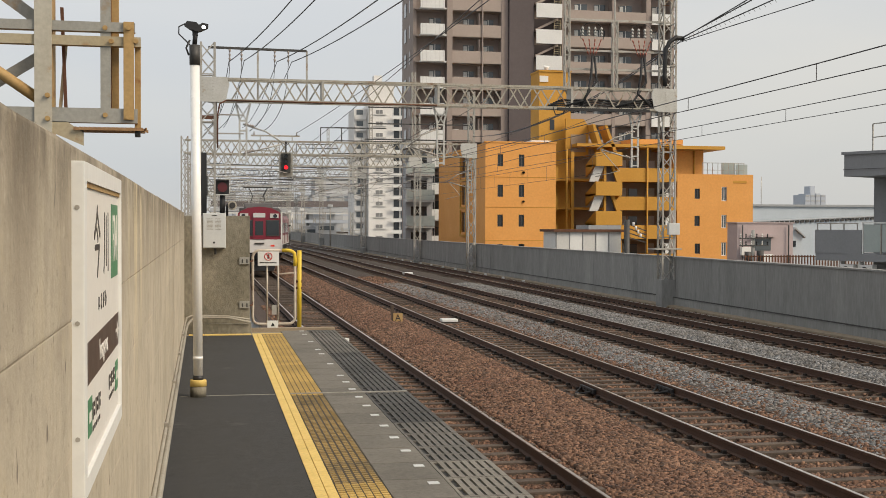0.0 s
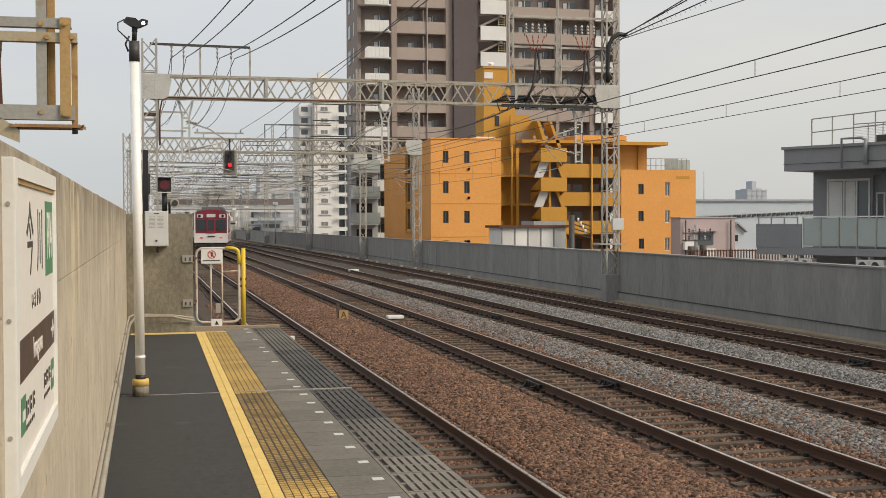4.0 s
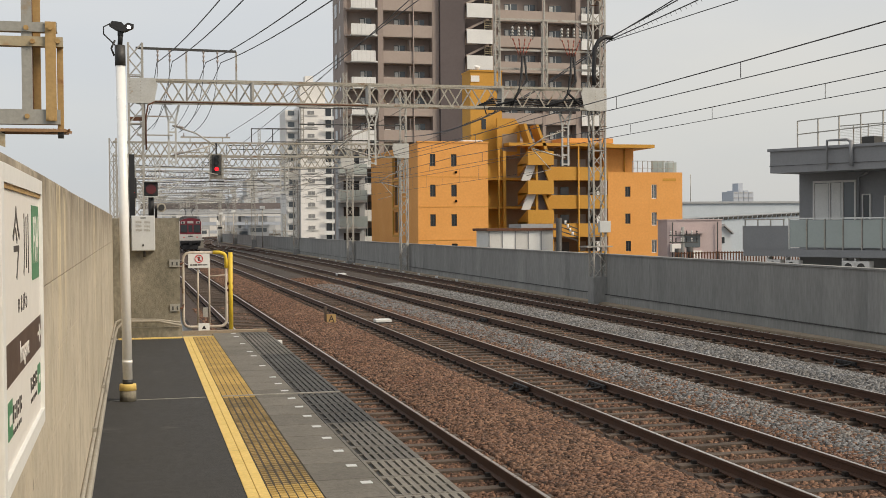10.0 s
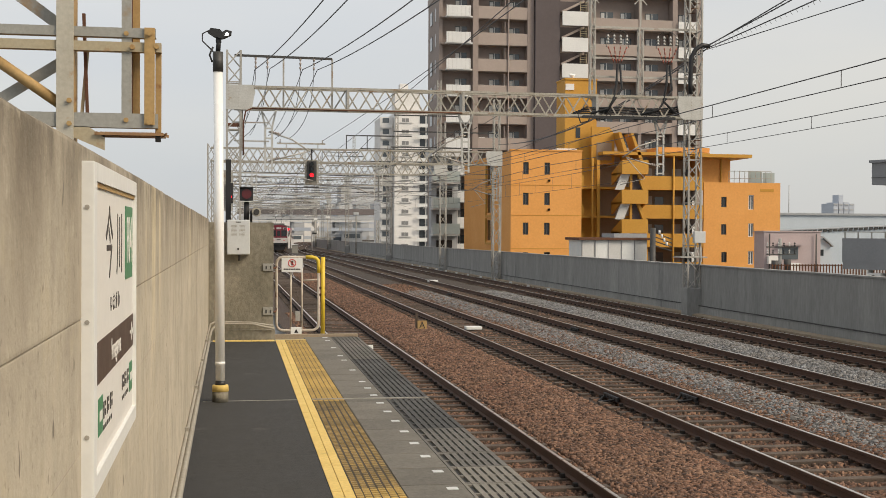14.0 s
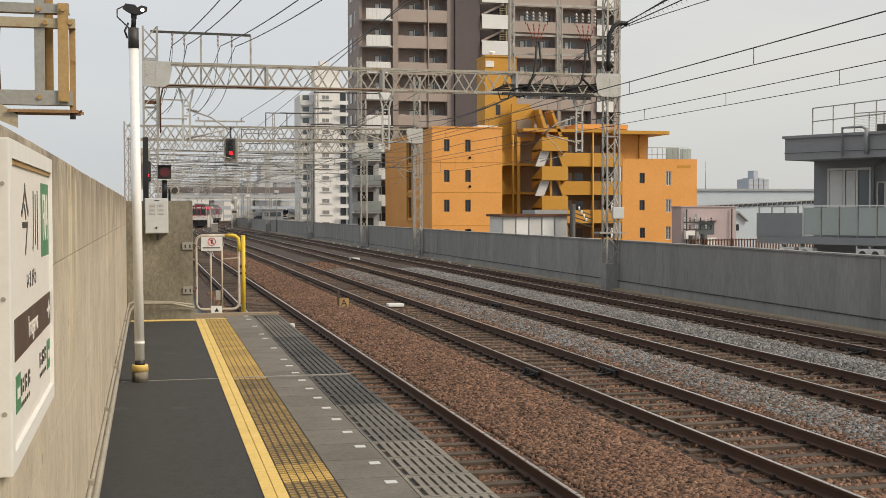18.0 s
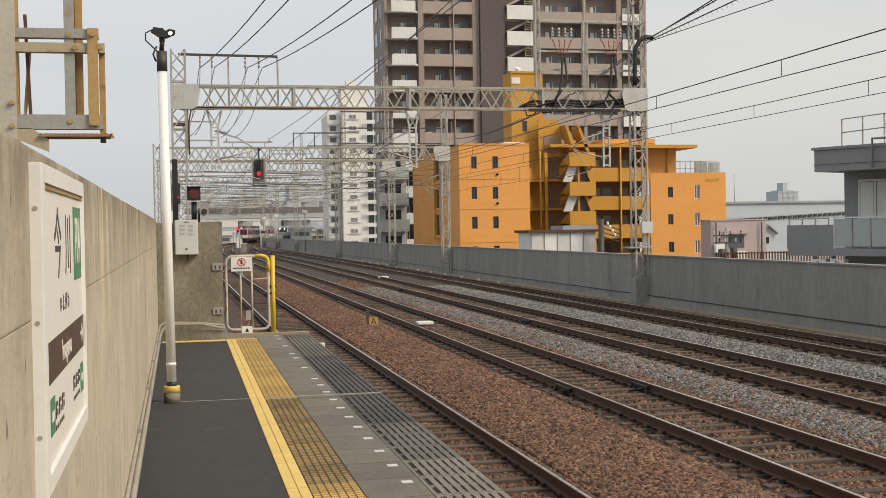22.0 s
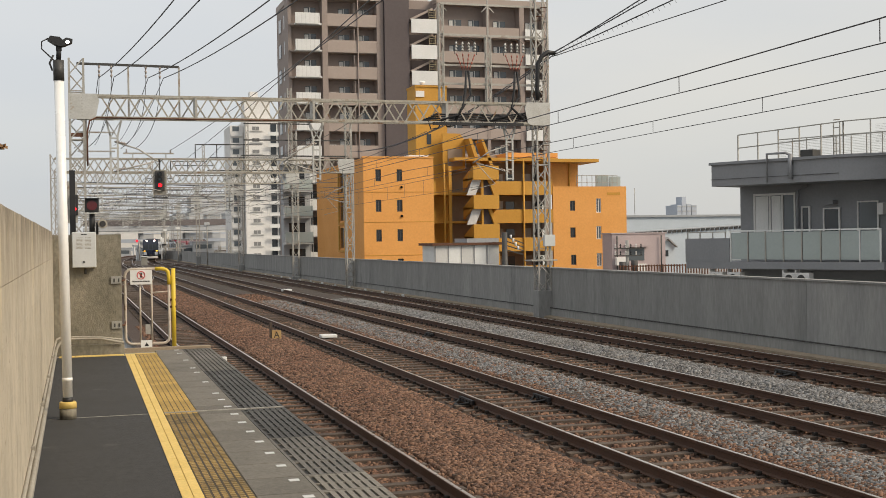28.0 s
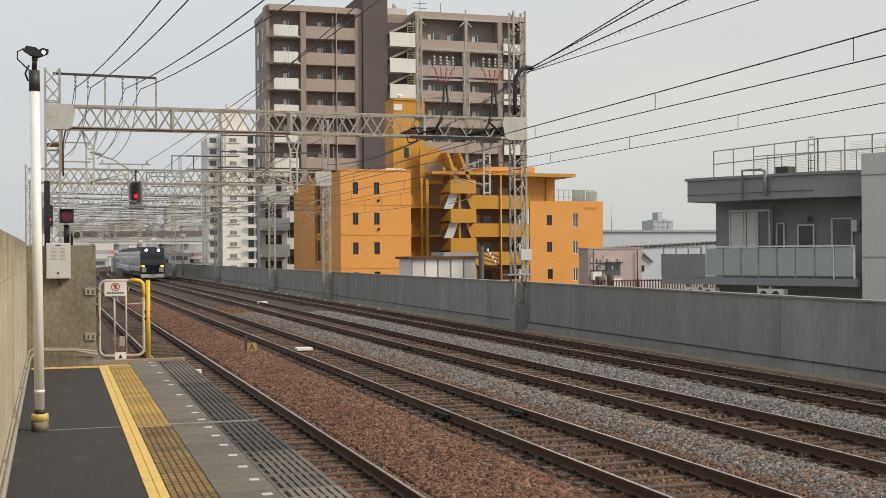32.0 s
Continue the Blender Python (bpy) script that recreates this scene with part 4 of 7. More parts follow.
part("mouth", tube(B(), [(0.04, -0.11, 0.19), (0.045, -0.125, 0.19)], 0.055, 16), BLACK, horn)
hose = thing("cable_duct", "black cable duct rising beside the signal mast", "cable duct", (0.03, 23.0, 2.05))
part("duct", box(B(), -0.05, 0.05, -0.05, 0.05, 0, 1.22, 0.008), BLACK, hose)

# ---- gate between the end wall and the platform edge
gate = thing("platform_gate", "white pipe gate with chipped paint and a no-entry notice", "gate", (0.94, 23.35, 0.05))
GW, GH = 0.80, 1.40
def rounded(w, h, r):
    pts = []
    for cx, cz, a0 in ((w - r, h - r, 0), (r, h - r, 90), (r, r, 180), (w - r, r, 270)):
        pts += [(cx + r * math.cos(radians(a0 + k * 30)), 0, cz + r * math.sin(radians(a0 + k * 30))) for k in range(4)]
    return pts
loop = rounded(GW, GH, 0.12)
part("frame", tube(B(), loop[3:] + loop[:1], 0.027, 10), PIPE_WHITE, gate)
part("corner", tube(B(), [(0.55, 0, GH)] + loop[:4][::-1][0:0] + [(0.68, 0, GH), (0.745, 0, GH - 0.02), (0.785, 0, GH - 0.06), (0.80, 0, GH - 0.16), (0.80, 0, GH - 0.30)], 0.036, 10), PIPE_YELLOW, gate, "yellow painted corner")
for xx in (0.27, 0.48):
    part("rod", tube(B(), [(xx, 0, 0.02), (xx, 0, GH - 0.2)], 0.018, 8), PIPE_WHITE, gate)
part("crossbar", tube(B(), [(0.48, 0, 0.95), (0.78, 0, 0.97)], 0.014, 8), PIPE_WHITE, gate)
part("notice", box(B(), 0.09, 0.49, -0.055, -0.04, 1.11, 1.38, 0.008), WHITE_PAINT, gate, "white notice with a red ring")
ring = B()
tube(ring, [(0.29 + 0.07 * math.cos(k * math.tau / 24), -0.058, 1.285 + 0.07 * math.sin(k * math.tau / 24)) for k in range(25)], 0.008, 6)
part("ring", ring, SIGN_RED, gate)
part("slash", bar(B(), (0.245, -0.058, 1.335), (0.335, -0.058, 1.235), 0.004, 0.014), SIGN_RED, gate)
part("symbol", box(B(), 0.272, 0.308, -0.059, -0.0555, 1.245, 1.325), SIGN_BLACK, gate)
for k in range(7):
    part("text_bar", box(B(), 0.13 + k * 0.046, 0.168 + k * 0.046, -0.0575, -0.0555, 1.158, 1.182), SIGN_BLACK, gate)
for zz in (1.22, 0.42):
    part("hinge_plate", box(B(), -0.28, -0.10, -0.98, -0.955, zz - 0.05, zz + 0.08), FRAME_GREY, gate)
    for tx in (-0.24, -0.16):
        part("hinge_tab", box(B(), tx, tx + 0.025, -0.986, -0.98, zz - 0.025, zz + 0.04), DARK, gate)
    part("hinge_pin", tube(B(), [(-0.12, -0.965, zz), (-0.06, -0.965, zz), (0.0, 0, zz)], 0.016, 8), RUST, gate)
part("latch", box(B(), 0.36, 0.45, -0.02, 0.02, 0.18, 0.36), GALV, gate)
ypost = thing("gate_post", "yellow painted steel gate post at the platform end", "post", (1.82, 23.35, -0.02))
part("pipe", tube(B(), [(0, 0, 0), (0, 0, 1.47)], 0.042, 14), PIPE_YELLOW, ypost)
part("ledge", box(B(), -0.75, 0.35, -0.20, 0.2, -0.3, -0.02), CONC_PALE, ypost)
for zz in (0.75, 0.88):
    part("collar", tube(B(), [(-0.07, 0, zz), (0.05, 0, zz)], 0.03, 8), RUST, ypost)

# ---- parapet on the far side
par = thing("parapet_wall", "grey concrete parapet wall beside the far track", "wall", kind="structure")
y = -22.0
prng = random.Random(9)
k = 0
while y < 390:
    L = 10.0 if y < 170 else 6.0
    z1 = 0.675 - 0.0012 * max(0, y - 30)
    x0, x1 = WALL_X + wall_bend(y), WALL_X + wall_bend(y + L)
    pm = B()
    g = 0.006
    vs = [pm.verts.new(p) for p in ((x0, y + g, -1.62), (x0 + 0.25, y + g, -1.62), (x1 + 0.25, y + L - g, -1.62), (x1, y + L - g, -1.62),
                                    (x0, y + g, z1), (x0 + 0.25, y + g, z1), (x1 + 0.25, y + L - g, z1), (x1, y + L - g, z1))]
    for f in ((0, 1, 2, 3), (4, 7, 6, 5), (0, 4, 5, 1), (1, 5, 6, 2), (2, 6, 7, 3), (3, 7, 4, 0)):
        pm.faces.new([vs[i] for i in f])
    part("panel", pm, CONC_GREY, par)
    part("plinth", bar(B(), (x0 - 0.02, y + g, -1.27), (x1 - 0.02, y + L - g, -1.27), 0.10, 0.62), CONC_GREY, par)
    part("coping", bar(B(), (x0 + 0.125, y + g, z1 + 0.02), (x1 + 0.125, y + L - g, z1 + 0.02), 0.33, 0.05), CONC_GREY, par)
    y += L
trough = closed_ribbon(B(), stations(-20, 390, 10, 6), wall_bend, [(18.26, -1.6), (18.54, -1.6), (18.54, -1.225), (18.34, -1.235), (18.26, -1.26)])
setting("cable_trough", trough, KERB, "brown-stained concrete cable trough along the parapet foot", "cable trough")
# dark tube added as the shadow line on top of the plinth ledge
conduit = thing("wall_conduit", "thin dark line drawn as the shadow of the parapet ledge", "pipe", (WALL_X - 0.09, 8, -0.93))
part("pipe", tube(B(), [(0, 0, 0), (0, 60, 0.02), (0, 150, 0.0)], 0.022, 6), DARK, conduit)
for k in range(12):
    yy = 66 + k * 4.6
    wm = thing("white_post", "small white marker block beside the far track", "marker", (17.75, yy, RAIL_Z - 0.2), "white marker blocks")
    part("block", box(B(), -0.07, 0.07, -0.07, 0.07, 0, 0.2, 0.01), WHITE_PAINT, wm)

# ---- trackside small things
am = thing("letter_marker", "wooden post with a weathered board lettered A", "marker", (6.30, 40.1, RAIL_Z - 0.22))
part("post", box(B(), -0.09, 0.0, -0.04, 0.04, 0, 0.62, 0.008), SLEEPER, am)
part("board", box(B(), -0.02, 0.29, -0.07, -0.045, 0.04, 0.36, 0.006), FRAME_OCHRE, am)
lt = bpy.data.curves.new("letter", "FONT")
lt.body, lt.size, lt.extrude, lt.align_x, lt.align_y = "A", 0.30, 0.002, "CENTER", "CENTER"
lo = bpy.data.objects.new("letter", lt)
lm = bpy.data.meshes.new_from_object(lo)
bpy.data.objects.remove(lo)
lm.materials.append(BLACK)
piece("letter", lm, am, pose(0.135, -0.073, 0.20, 90, 0, 0))
bal = thing("balise", "white track transponder plate between the rails", "transponder", (T2, 40.0, RAIL_Z - 0.16))
part("plate", box(B(), -0.27, 0.27, -0.22, 0.22, 0.0, 0.10, 0.03), WHITE_PAINT, bal)
part("bracket", box(B(), -0.34, 0.34, -0.08, 0.08, -0.06, 0.0), DARK, bal)
for bx, by in ((T2 - 0.75, 22.6), (T2 + 0.75, 22.4), (T4 - 0.75, 24.3), (T3 - 0.75, 39.0), (T3 - 0.75, 62.0)):
    rj = thing("rail_joint", "dark insulated rail joint with bond cables", "rail joint", (bx, by, RAIL_Z - 0.02), "rail joints")
    for x0 in (-0.09, 0.035):
        part("joint_bar", box(B(), x0, x0 + 0.055, -0.42, 0.42, -0.12, -0.03, 0.01), BLACK, rj)
    part("bond_cable", tube(B(), [(0.09, -0.35, -0.08), (0.22, -0.15, -0.15), (0.22, 0.2, -0.16), (0.09, 0.38, -0.08)], 0.022, 6), BLACK, rj)
    part("bond_cable", tube(B(), [(-0.09, -0.30, -0.08), (-0.25, -0.05, -0.15), (-0.24, 0.2, -0.16), (-0.09, 0.33, -0.08)], 0.022, 6), BLACK, rj)
    for k in range(4):
        part("bolt", tube(B(), [(-0.11, -0.3 + 0.2 * k, -0.07), (0.11, -0.3 + 0.2 * k, -0.07)], 0.018, 6), CLIP, rj)
ws = thing("white_stone", "small white marker block beside the platform rail", "marker", (3.93, 33.6, RAIL_Z - 0.21))
part("block", box(B(), -0.09, 0.09, -0.06, 0.06, 0, 0.15, 0.03), WHITE_PAINT, ws)
wt = thing("track_transponder", "white transponder beside the third track", "transponder", (T3 + 1.0, 78, RAIL_Z - 0.16))
part("plate", box(B(), -0.3, 0.3, -0.35, 0.35, 0, 0.16, 0.03), WHITE_PAINT, wt)

# ---- overhead line structures
ZB, ZT = 6.92, 7.78


def lattice(bm, base, top, w, step, chord=0.07, lace=0.035, faces=(0, 1, 2, 3)):
    """A square lattice mast from base to top (x, y, z) with width w."""
    (x, y, z0), (_, _, z1) = base, top
    c = [(-w / 2, -w / 2), (w / 2, -w / 2), (w / 2, w / 2), (-w / 2, w / 2)]
    for dx, dy in c:
        bar(bm, (x + dx, y + dy, z0), (x + dx, y + dy, z1), chord)
    n = max(1, int(round((z1 - z0) / step)))
    for i in range(n):
        a, b = z0 + (z1 - z0) * i / n, z0 + (z1 - z0) * (i + 1) / n
        for f in faces:
            p, q = c[f], c[(f + 1) % 4]
            if i % 2:
                p, q = q, p
            bar(bm, (x + p[0], y + p[1], a), (x + q[0], y + q[1], b), lace)
            if i % 3 == 0:
                bar(bm, (x + p[0], y + p[1], a), (x + q[0], y + q[1], a), lace)
    return bm


def insulator(bm, a, b, r=0.05, sheds=4):
    a, b = Vector(a), Vector(b)
    for i in range(sheds):
        m, n = a.lerp(b, (i + 0.15) / sheds), a.lerp(b, (i + 0.75) / sheds)
        tube(bm, [m, n], r, 8, r * 0.5)
    return tube(bm, [a, b], r * 0.35, 6)


def gantry(y, xl, xr, label, detail, left_mast=True, post_w=0.55, steps=0.62):
    g = thing("overhead_gantry", label, "gantry", (0, y, 0), "gantries over the tracks")
    for zz in (ZB, ZT):
        for dy in (-0.28, 0.28):
            part("chord", bar(B(), (xl, dy, zz), (xr, dy, zz), 0.09), GALV_RUST, g, "rust-streaked truss chord")
    n = int((xr - xl - 1.6) / 0.52)
    cells = []
    for s, dy in ((0, -0.28), (1, 0.28)):
        for i in range(n):
            a = xl + 0.9 + (xr - xl - 1.8) * i / n
            b = xl + 0.9 + (xr - xl - 1.8) * (i + 1) / n
            cells.append((a, b, dy, (i + s) % 2))
    if detail:
        for a, b, dy, up in cells:
            part("lacing_bar", bar(B(), (a, dy, ZB if up else ZT), (b, dy, ZT if up else ZB), 0.035, 0.055), GALV_RUST, g)
        for xx in (xl + 4.6, xl + 9.4, xr - 4.4):
            part("stiffener", box(B(), xx - 0.05, xx + 0.05, -0.33, 0.33, ZB, ZT), GALV, g)
    else:
        for face in (-0.28, 0.28):
            lac = B()
            for a, b, dy, up in cells:
                if dy == face:
                    bar(lac, (a, dy, ZB if up else ZT), (b, dy, ZT if up else ZB), 0.05, 0.07)
            tagged(part("lacing", lac, GALV_RUST, g), kind="stuff")
    for xx, s in ((xl, 1), (xr, -1))[0 if detail else 1:]:
        gp = B()
        prism(gp, [(xx - s * 0.32, ZT + 0.06), (xx + s * 0.75, ZT + 0.06), (xx + s * 0.85, ZT - 0.2), (xx + s * 0.72, ZB + 0.02), (xx + s * 0.55, ZB - 0.08), (xx - s * 0.32, ZB - 0.08)], "y", -0.34, -0.30)
        part("gusset_plate", gp, PLATE, g, "riveted pale grey end plate")
        for k in range(14 if detail else 0):
            rx, rz = xx - s * 0.22 + s * 0.42 * (k // 7), ZB + 0.05 + 0.12 * (k % 7)
            part("rivet", box(B(), rx - 0.014, rx + 0.014, -0.352, -0.34, rz - 0.014, rz + 0.014), GALV_RUST, g)
    m = B()
    lattice(m, (xr, 0, -0.42 if detail else -2.4), (xr, 0, ZT + (4.75 if detail else 0.1)), post_w, steps)
    part("mast", m, GALV, g, "galvanised lattice mast")
    part("footing", box(B(), xr - 0.34, xr + 0.34, -0.34, 0.34, -1.62 if detail else -2.6, -0.40 if detail else -0.98, 0.05), CONC_GREY, g, "concrete footing")
    if left_mast:
        m = B()
        lattice(m, (xl, 0, -1.6 if detail else -2.6), (xl, 0, ZT + (1.45 if detail else 0.25)), 0.54 if detail else 0.42, steps, 0.085, 0.045)
        part("mast", m, GALV, g, "galvanised lattice mast")
    return g


def drop_arm(g, x, reach, z0=4.45):
    """Hanging bracket with the arm that carries the contact wire."""
    d = B()
    for dx in (-0.14, 0.14):
        bar(d, (x + dx, 0, z0), (x + dx, 0, z0 + 1.75), 0.07)
        bar(d, (x + dx, 0, z0 + 1.75), (x + dx * 2.2, 0, ZB), 0.07)
    for k in range(5):
        box(d, x - 0.14, x + 0.14, -0.03, 0.03, z0 + 0.05 + k * 0.40, z0 + 0.11 + k * 0.40)
    bar(d, (x - 0.14, 0, z0 + 1.70), (x + 0.30, 0, ZB - 0.05), 0.04)
    bar(d, (x + 0.14, 0, z0 + 1.70), (x - 0.30, 0, ZB - 0.05), 0.04)
    h = part("drop_post", d, PLATE, g, "pale grey hanging bracket")
    arm = B()
    s = 1 if reach > 0 else -1
    tube(arm, [(x, 0, z0 + 1.55), (x + reach * 0.55, 0, z0 + 1.25), (x + reach, 0, z0 + 0.75)], 0.03, 8)
    tube(arm, [(x, 0, z0 + 0.35), (x + reach * 0.9, 0, z0 + 0.75)], 0.03, 8)
    tube(arm, [(x + reach * 0.9, 0, z0 + 0.75), (x + reach * 0.4, 0, z0 - 0.15), (x + reach * 1.05, 0, z0 - 0.42)], 0.022, 6)
    part("cantilever", arm, GALV, g)
    part("insulator", insulator(B(), (x + s * 0.05, 0, z0 + 1.55), (x + s * 0.45, 0, z0 + 1.47), 0.06), INSUL, g)
    part("insulator", insulator(B(), (x + s * 0.05, 0, z0 + 0.37), (x + s * 0.45, 0, z0 + 0.5), 0.06), INSUL, g)


main = gantry(50, 0.28, 19.85, "rusty lattice truss gantry spanning four tracks", True)
drop_arm(main, 1.68, 1.7)
drop_arm(main, 9.83, -1.4)
drop_arm(main, 18.38, -1.7)
# frame with suspended feeders on the near end of the gantry
part("feeder_beam", bar(B(), (0.3, 0, 9.06), (4.25, 0, 9.02), 0.09), DARK, main, "dark steel beam above the truss")
for xx in (2.27, 4.25):
    part("feeder_post", bar(B(), (xx, 0, ZB), (xx, 0, 9.01), 0.07), GALV, main)
for xx in (1.15, 1.62, 2.95, 3.5):
    ib = B()
    insulator(ib, (xx, 0, 9.02), (xx, 0, 8.5), 0.055, 3)
    part("insulator", ib, INSUL, main)
    part("jumper", tube(B(), [(xx - 0.05 * u - 0.95 * u * u, 0.4 * u, 8.5 - 4.3 * u + 1.55 * u * u) for u in [k / 12 for k in range(13)]], 0.013, 5), WIRE, main)
br = B()
for zz in (6.85, 6.35, 5.6):
    bar(br, (0.3, -0.1, zz), (1.7, -0.1, zz), 0.05)
bar(br, (0.62, -0.1, 6.9), (0.62, -0.1, 5.2), 0.06)
part("side_frame", br, GALV, main)
part("red_pipe", tube(B(), [(1.0, -0.35, ZB - 0.02), (0.75, -0.35, ZB - 0.15), (0.66, -0.35, 6.3), (0.66, -0.35, 5.0)], 0.032, 8), RUST, main, "rusty red pipe")
part("red_pipe", tube(B(), [(1.0, -0.36, ZB - 0.02), (5.0, -0.36, ZB - 0.03), (9.6, -0.36, ZB - 0.02)], 0.03, 8), RUST, main, "rusty red pipe")
part("warning_tape", box(B(), 0.05, 0.51, -0.25, -0.235, 6.15, 6.30), RUST, main)
# crossed feeder gear at the far end
gear = B()
for zz in (8.62, 9.42, 10.73, 12.06):
    bar(gear, (15.3, 0, zz), (19.9, 0, zz), 0.05, 0.09)
for xx in (15.31, 17.45):
    lattice(gear, (xx, 0, ZT), (xx, 0, 12.06 if xx < 16 else 10.7), 0.20, 0.5, 0.04, 0.025)
bar(gear, (17.45, 0, 10.7), (17.45, 0, 12.5), 0.06)
for xx in (15.31, 17.45):
    bar(gear, (xx - 0.28, 0, 11.75), (xx, 0, 12.02), 0.04)
    bar(gear, (xx + 0.28, 0, 11.75), (xx, 0, 12.02), 0.04)
part("feeder_rack", gear, GALV, main, "tall grey feeder rack")
for xx in (16.36, 18.59):
    for k in range(4):
        a = xx - 0.42 + 0.28 * k
        part("insulator", insulator(B(), (a, -0.2, 9.9), (xx - 0.15 + 0.1 * k, -0.2, 9.2), 0.04), INSUL_RED, main, "red-brown slanted insulator")
        part("insulator", insulator(B(), (a, -0.2, 10.0), (a, -0.2, 10.4), 0.075, 3), PLATE, main)
    hoop = B()
    tube(hoop, [(xx + 0.52 * math.cos(a * 0.35), -0.2, 10.05 + 0.55 * math.sin(a * 0.35)) for a in range(-1, 11)], 0.014, 5)
    part("hoop", hoop, DARK, main)
    part("cable", tube(B(), [(xx, -0.25, 9.15), (xx - 0.05, -0.25, 8.3), (xx - 0.2, -0.3, 7.6), (xx - 0.5 if xx < 17 else xx + 0.4, -0.3, 7.05)], 0.055, 7), BLACK, main, "black cable bundle")
    part("cable", tube(B(), [(xx + 0.1, -0.25, 9.15), (xx + 0.2, -0.25, 8.1), (xx - 0.4, -0.3, 7.25), (xx - 1.2, -0.3, 7.0)], 0.05, 7), BLACK, main)
part("cable", tube(B(), [(20.45, -0.3, 10.02), (20.1, -0.35, 10.05), (19.8, -0.35, 9.85), (19.62, -0.35, 9.5), (19.58, -0.35, 8.4), (19.6, -0.35, 7.95)], 0.10, 8), BLACK, main)
for k in range(7):
    zz = 6.98 + 0.055 * k
    part("cable", tube(B(), [(14.3 + 0.12 * k, -0.22 + 0.03 * k, zz), (15.4, -0.25, zz - 0.06 + 0.03 * (k % 3)), (16.6, -0.2, zz + 0.07 * (k % 2)), (17.7, -0.24, zz - 0.05), (18.9, -0.2, zz + 0.05 * (k % 3)), (19.4, -0.2, zz + 0.2)], 0.032, 6), BLACK, main, "black cable in the truss")
for xx, dz in ((14.6, 0.28), (15.3, 0.16), (16.0, 0.10), (17.0, 0.12), (17.6, 0.08)):
    part("cable_loop", tube(B(), [(xx, -0.3, 7.0), (xx + 0.12, -0.32, 6.9 - dz), (xx + 0.45, -0.32, 6.9 - dz * 0.8), (xx + 0.6, -0.3, 7.0)], 0.03, 6), BLACK, main)
part("cable_tray", box(B(), 14.8, 18.9, -0.42, -0.30, 6.80, 6.92), BLACK, main)
part("junction_box", box(B(), 19.75, 20.25, -0.55, -0.32, 1.55, 2.05, 0.02), BOX_GREY, main)
part("footbridge_plate", box(B(), 19.2, 20.4, -0.4, 0.5, 0.90, 0.96), GALV, main)
for zz, n in ((5.35, 5), (11.4, 4)):
    for k in range(n):
        part("step_bolt", bar(B(), (19.5 + 0.1 * k, -0.30, zz + 0.2 * k), (19.75 + 0.1 * k, -0.42, zz + 0.2 * k), 0.03), RUST, main)

GY_FAR = (81.5, 102.5, 137.5, 186, 220, 256, 290, 324)
gantries = [gantry(yy, -1.0 + wall_bend(yy), 18.22 + wall_bend(yy), "grey lattice gantry over the tracks farther on", False, post_w=0.5, steps=0.75)
            for yy in GY_FAR]
for g, yy in zip(gantries, GY_FAR):
    o = wall_bend(yy)
    g.location.z = climb(yy)
    for x, r in ((1.8, 1.7), (9.95, -1.5), (10.2, 1.7), (18.1, -1.6)):
        drop_arm(g, x + o, r)
    part("feeder_beam", bar(B(), (3.3 + o, 0, 8.15), (6.5 + o, 0, 8.15), 0.09), GALV_RUST, g)
    for xx in (3.9, 6.0):
        part("feeder_post", bar(B(), (xx + o, 0, ZT), (xx + o, 0, 8.12), 0.06), GALV, g)
    for xx in (3.5, 6.3):
        part("insulator", insulator(B(), (xx + o, 0, 8.19), (xx + o, 0, 8.42), 0.07, 3), INSUL, g)
    for xx in (7.9, 9.3):
        part("feeder_post", bar(B(), (xx + o, 0, ZT), (xx + o, 0, 8.72), 0.06), DARK, g)
    part("feeder_beam", bar(B(), (7.87 + o, 0, 8.75), (10.9 + o, 0, 8.75), 0.06), DARK, g)
    for zz, x0, x1 in ((8.03, 10.9, 18.2), (9.09, 11.1, 18.2), (10.19, 11.1, 15.5)):
        part("rack_bar", bar(B(), (x0 + o, 0, zz), (x1 + o, 0, zz), 0.08), DARK, g)
    rack = B()
    lattice(rack, (14.2 + o, 0, ZT), (14.2 + o, 0, 12.6), 0.24, 0.55, 0.05, 0.03)
    lattice(rack, (18.2 + o, 0, ZT), (18.2 + o, 0, 11.4), 0.40, 0.75, 0.06, 0.035)
    part("feeder_rack", rack, GALV, g, "slim lattice posts above the truss")
    cross = B()
    for k in range(4):
        tube(cross, [(o + 0.3, 0.1, 6.3 - 0.35 * k), (o + 9, 0.1, 6.0 - 0.35 * k), (o + 18.3, 0.1, 6.3 - 0.35 * k)], 0.02, 5)
    part("span_wire", cross, WIRE, g)


def sag(p, q, drop, n=14):
    p, q = Vector(p), Vector(q)
    return [p.lerp(q, i / n) - Vector((0, 0, drop * 4 * (i / n) * (1 - i / n))) for i in range(n + 1)]


main.location, main.scale = (0, 46.2, 0.146), (0.924, 0.924, 0.924)
SPANS = [2, 46.2, 81.5, 102.5, 137.5, 186, 220, 256, 290]
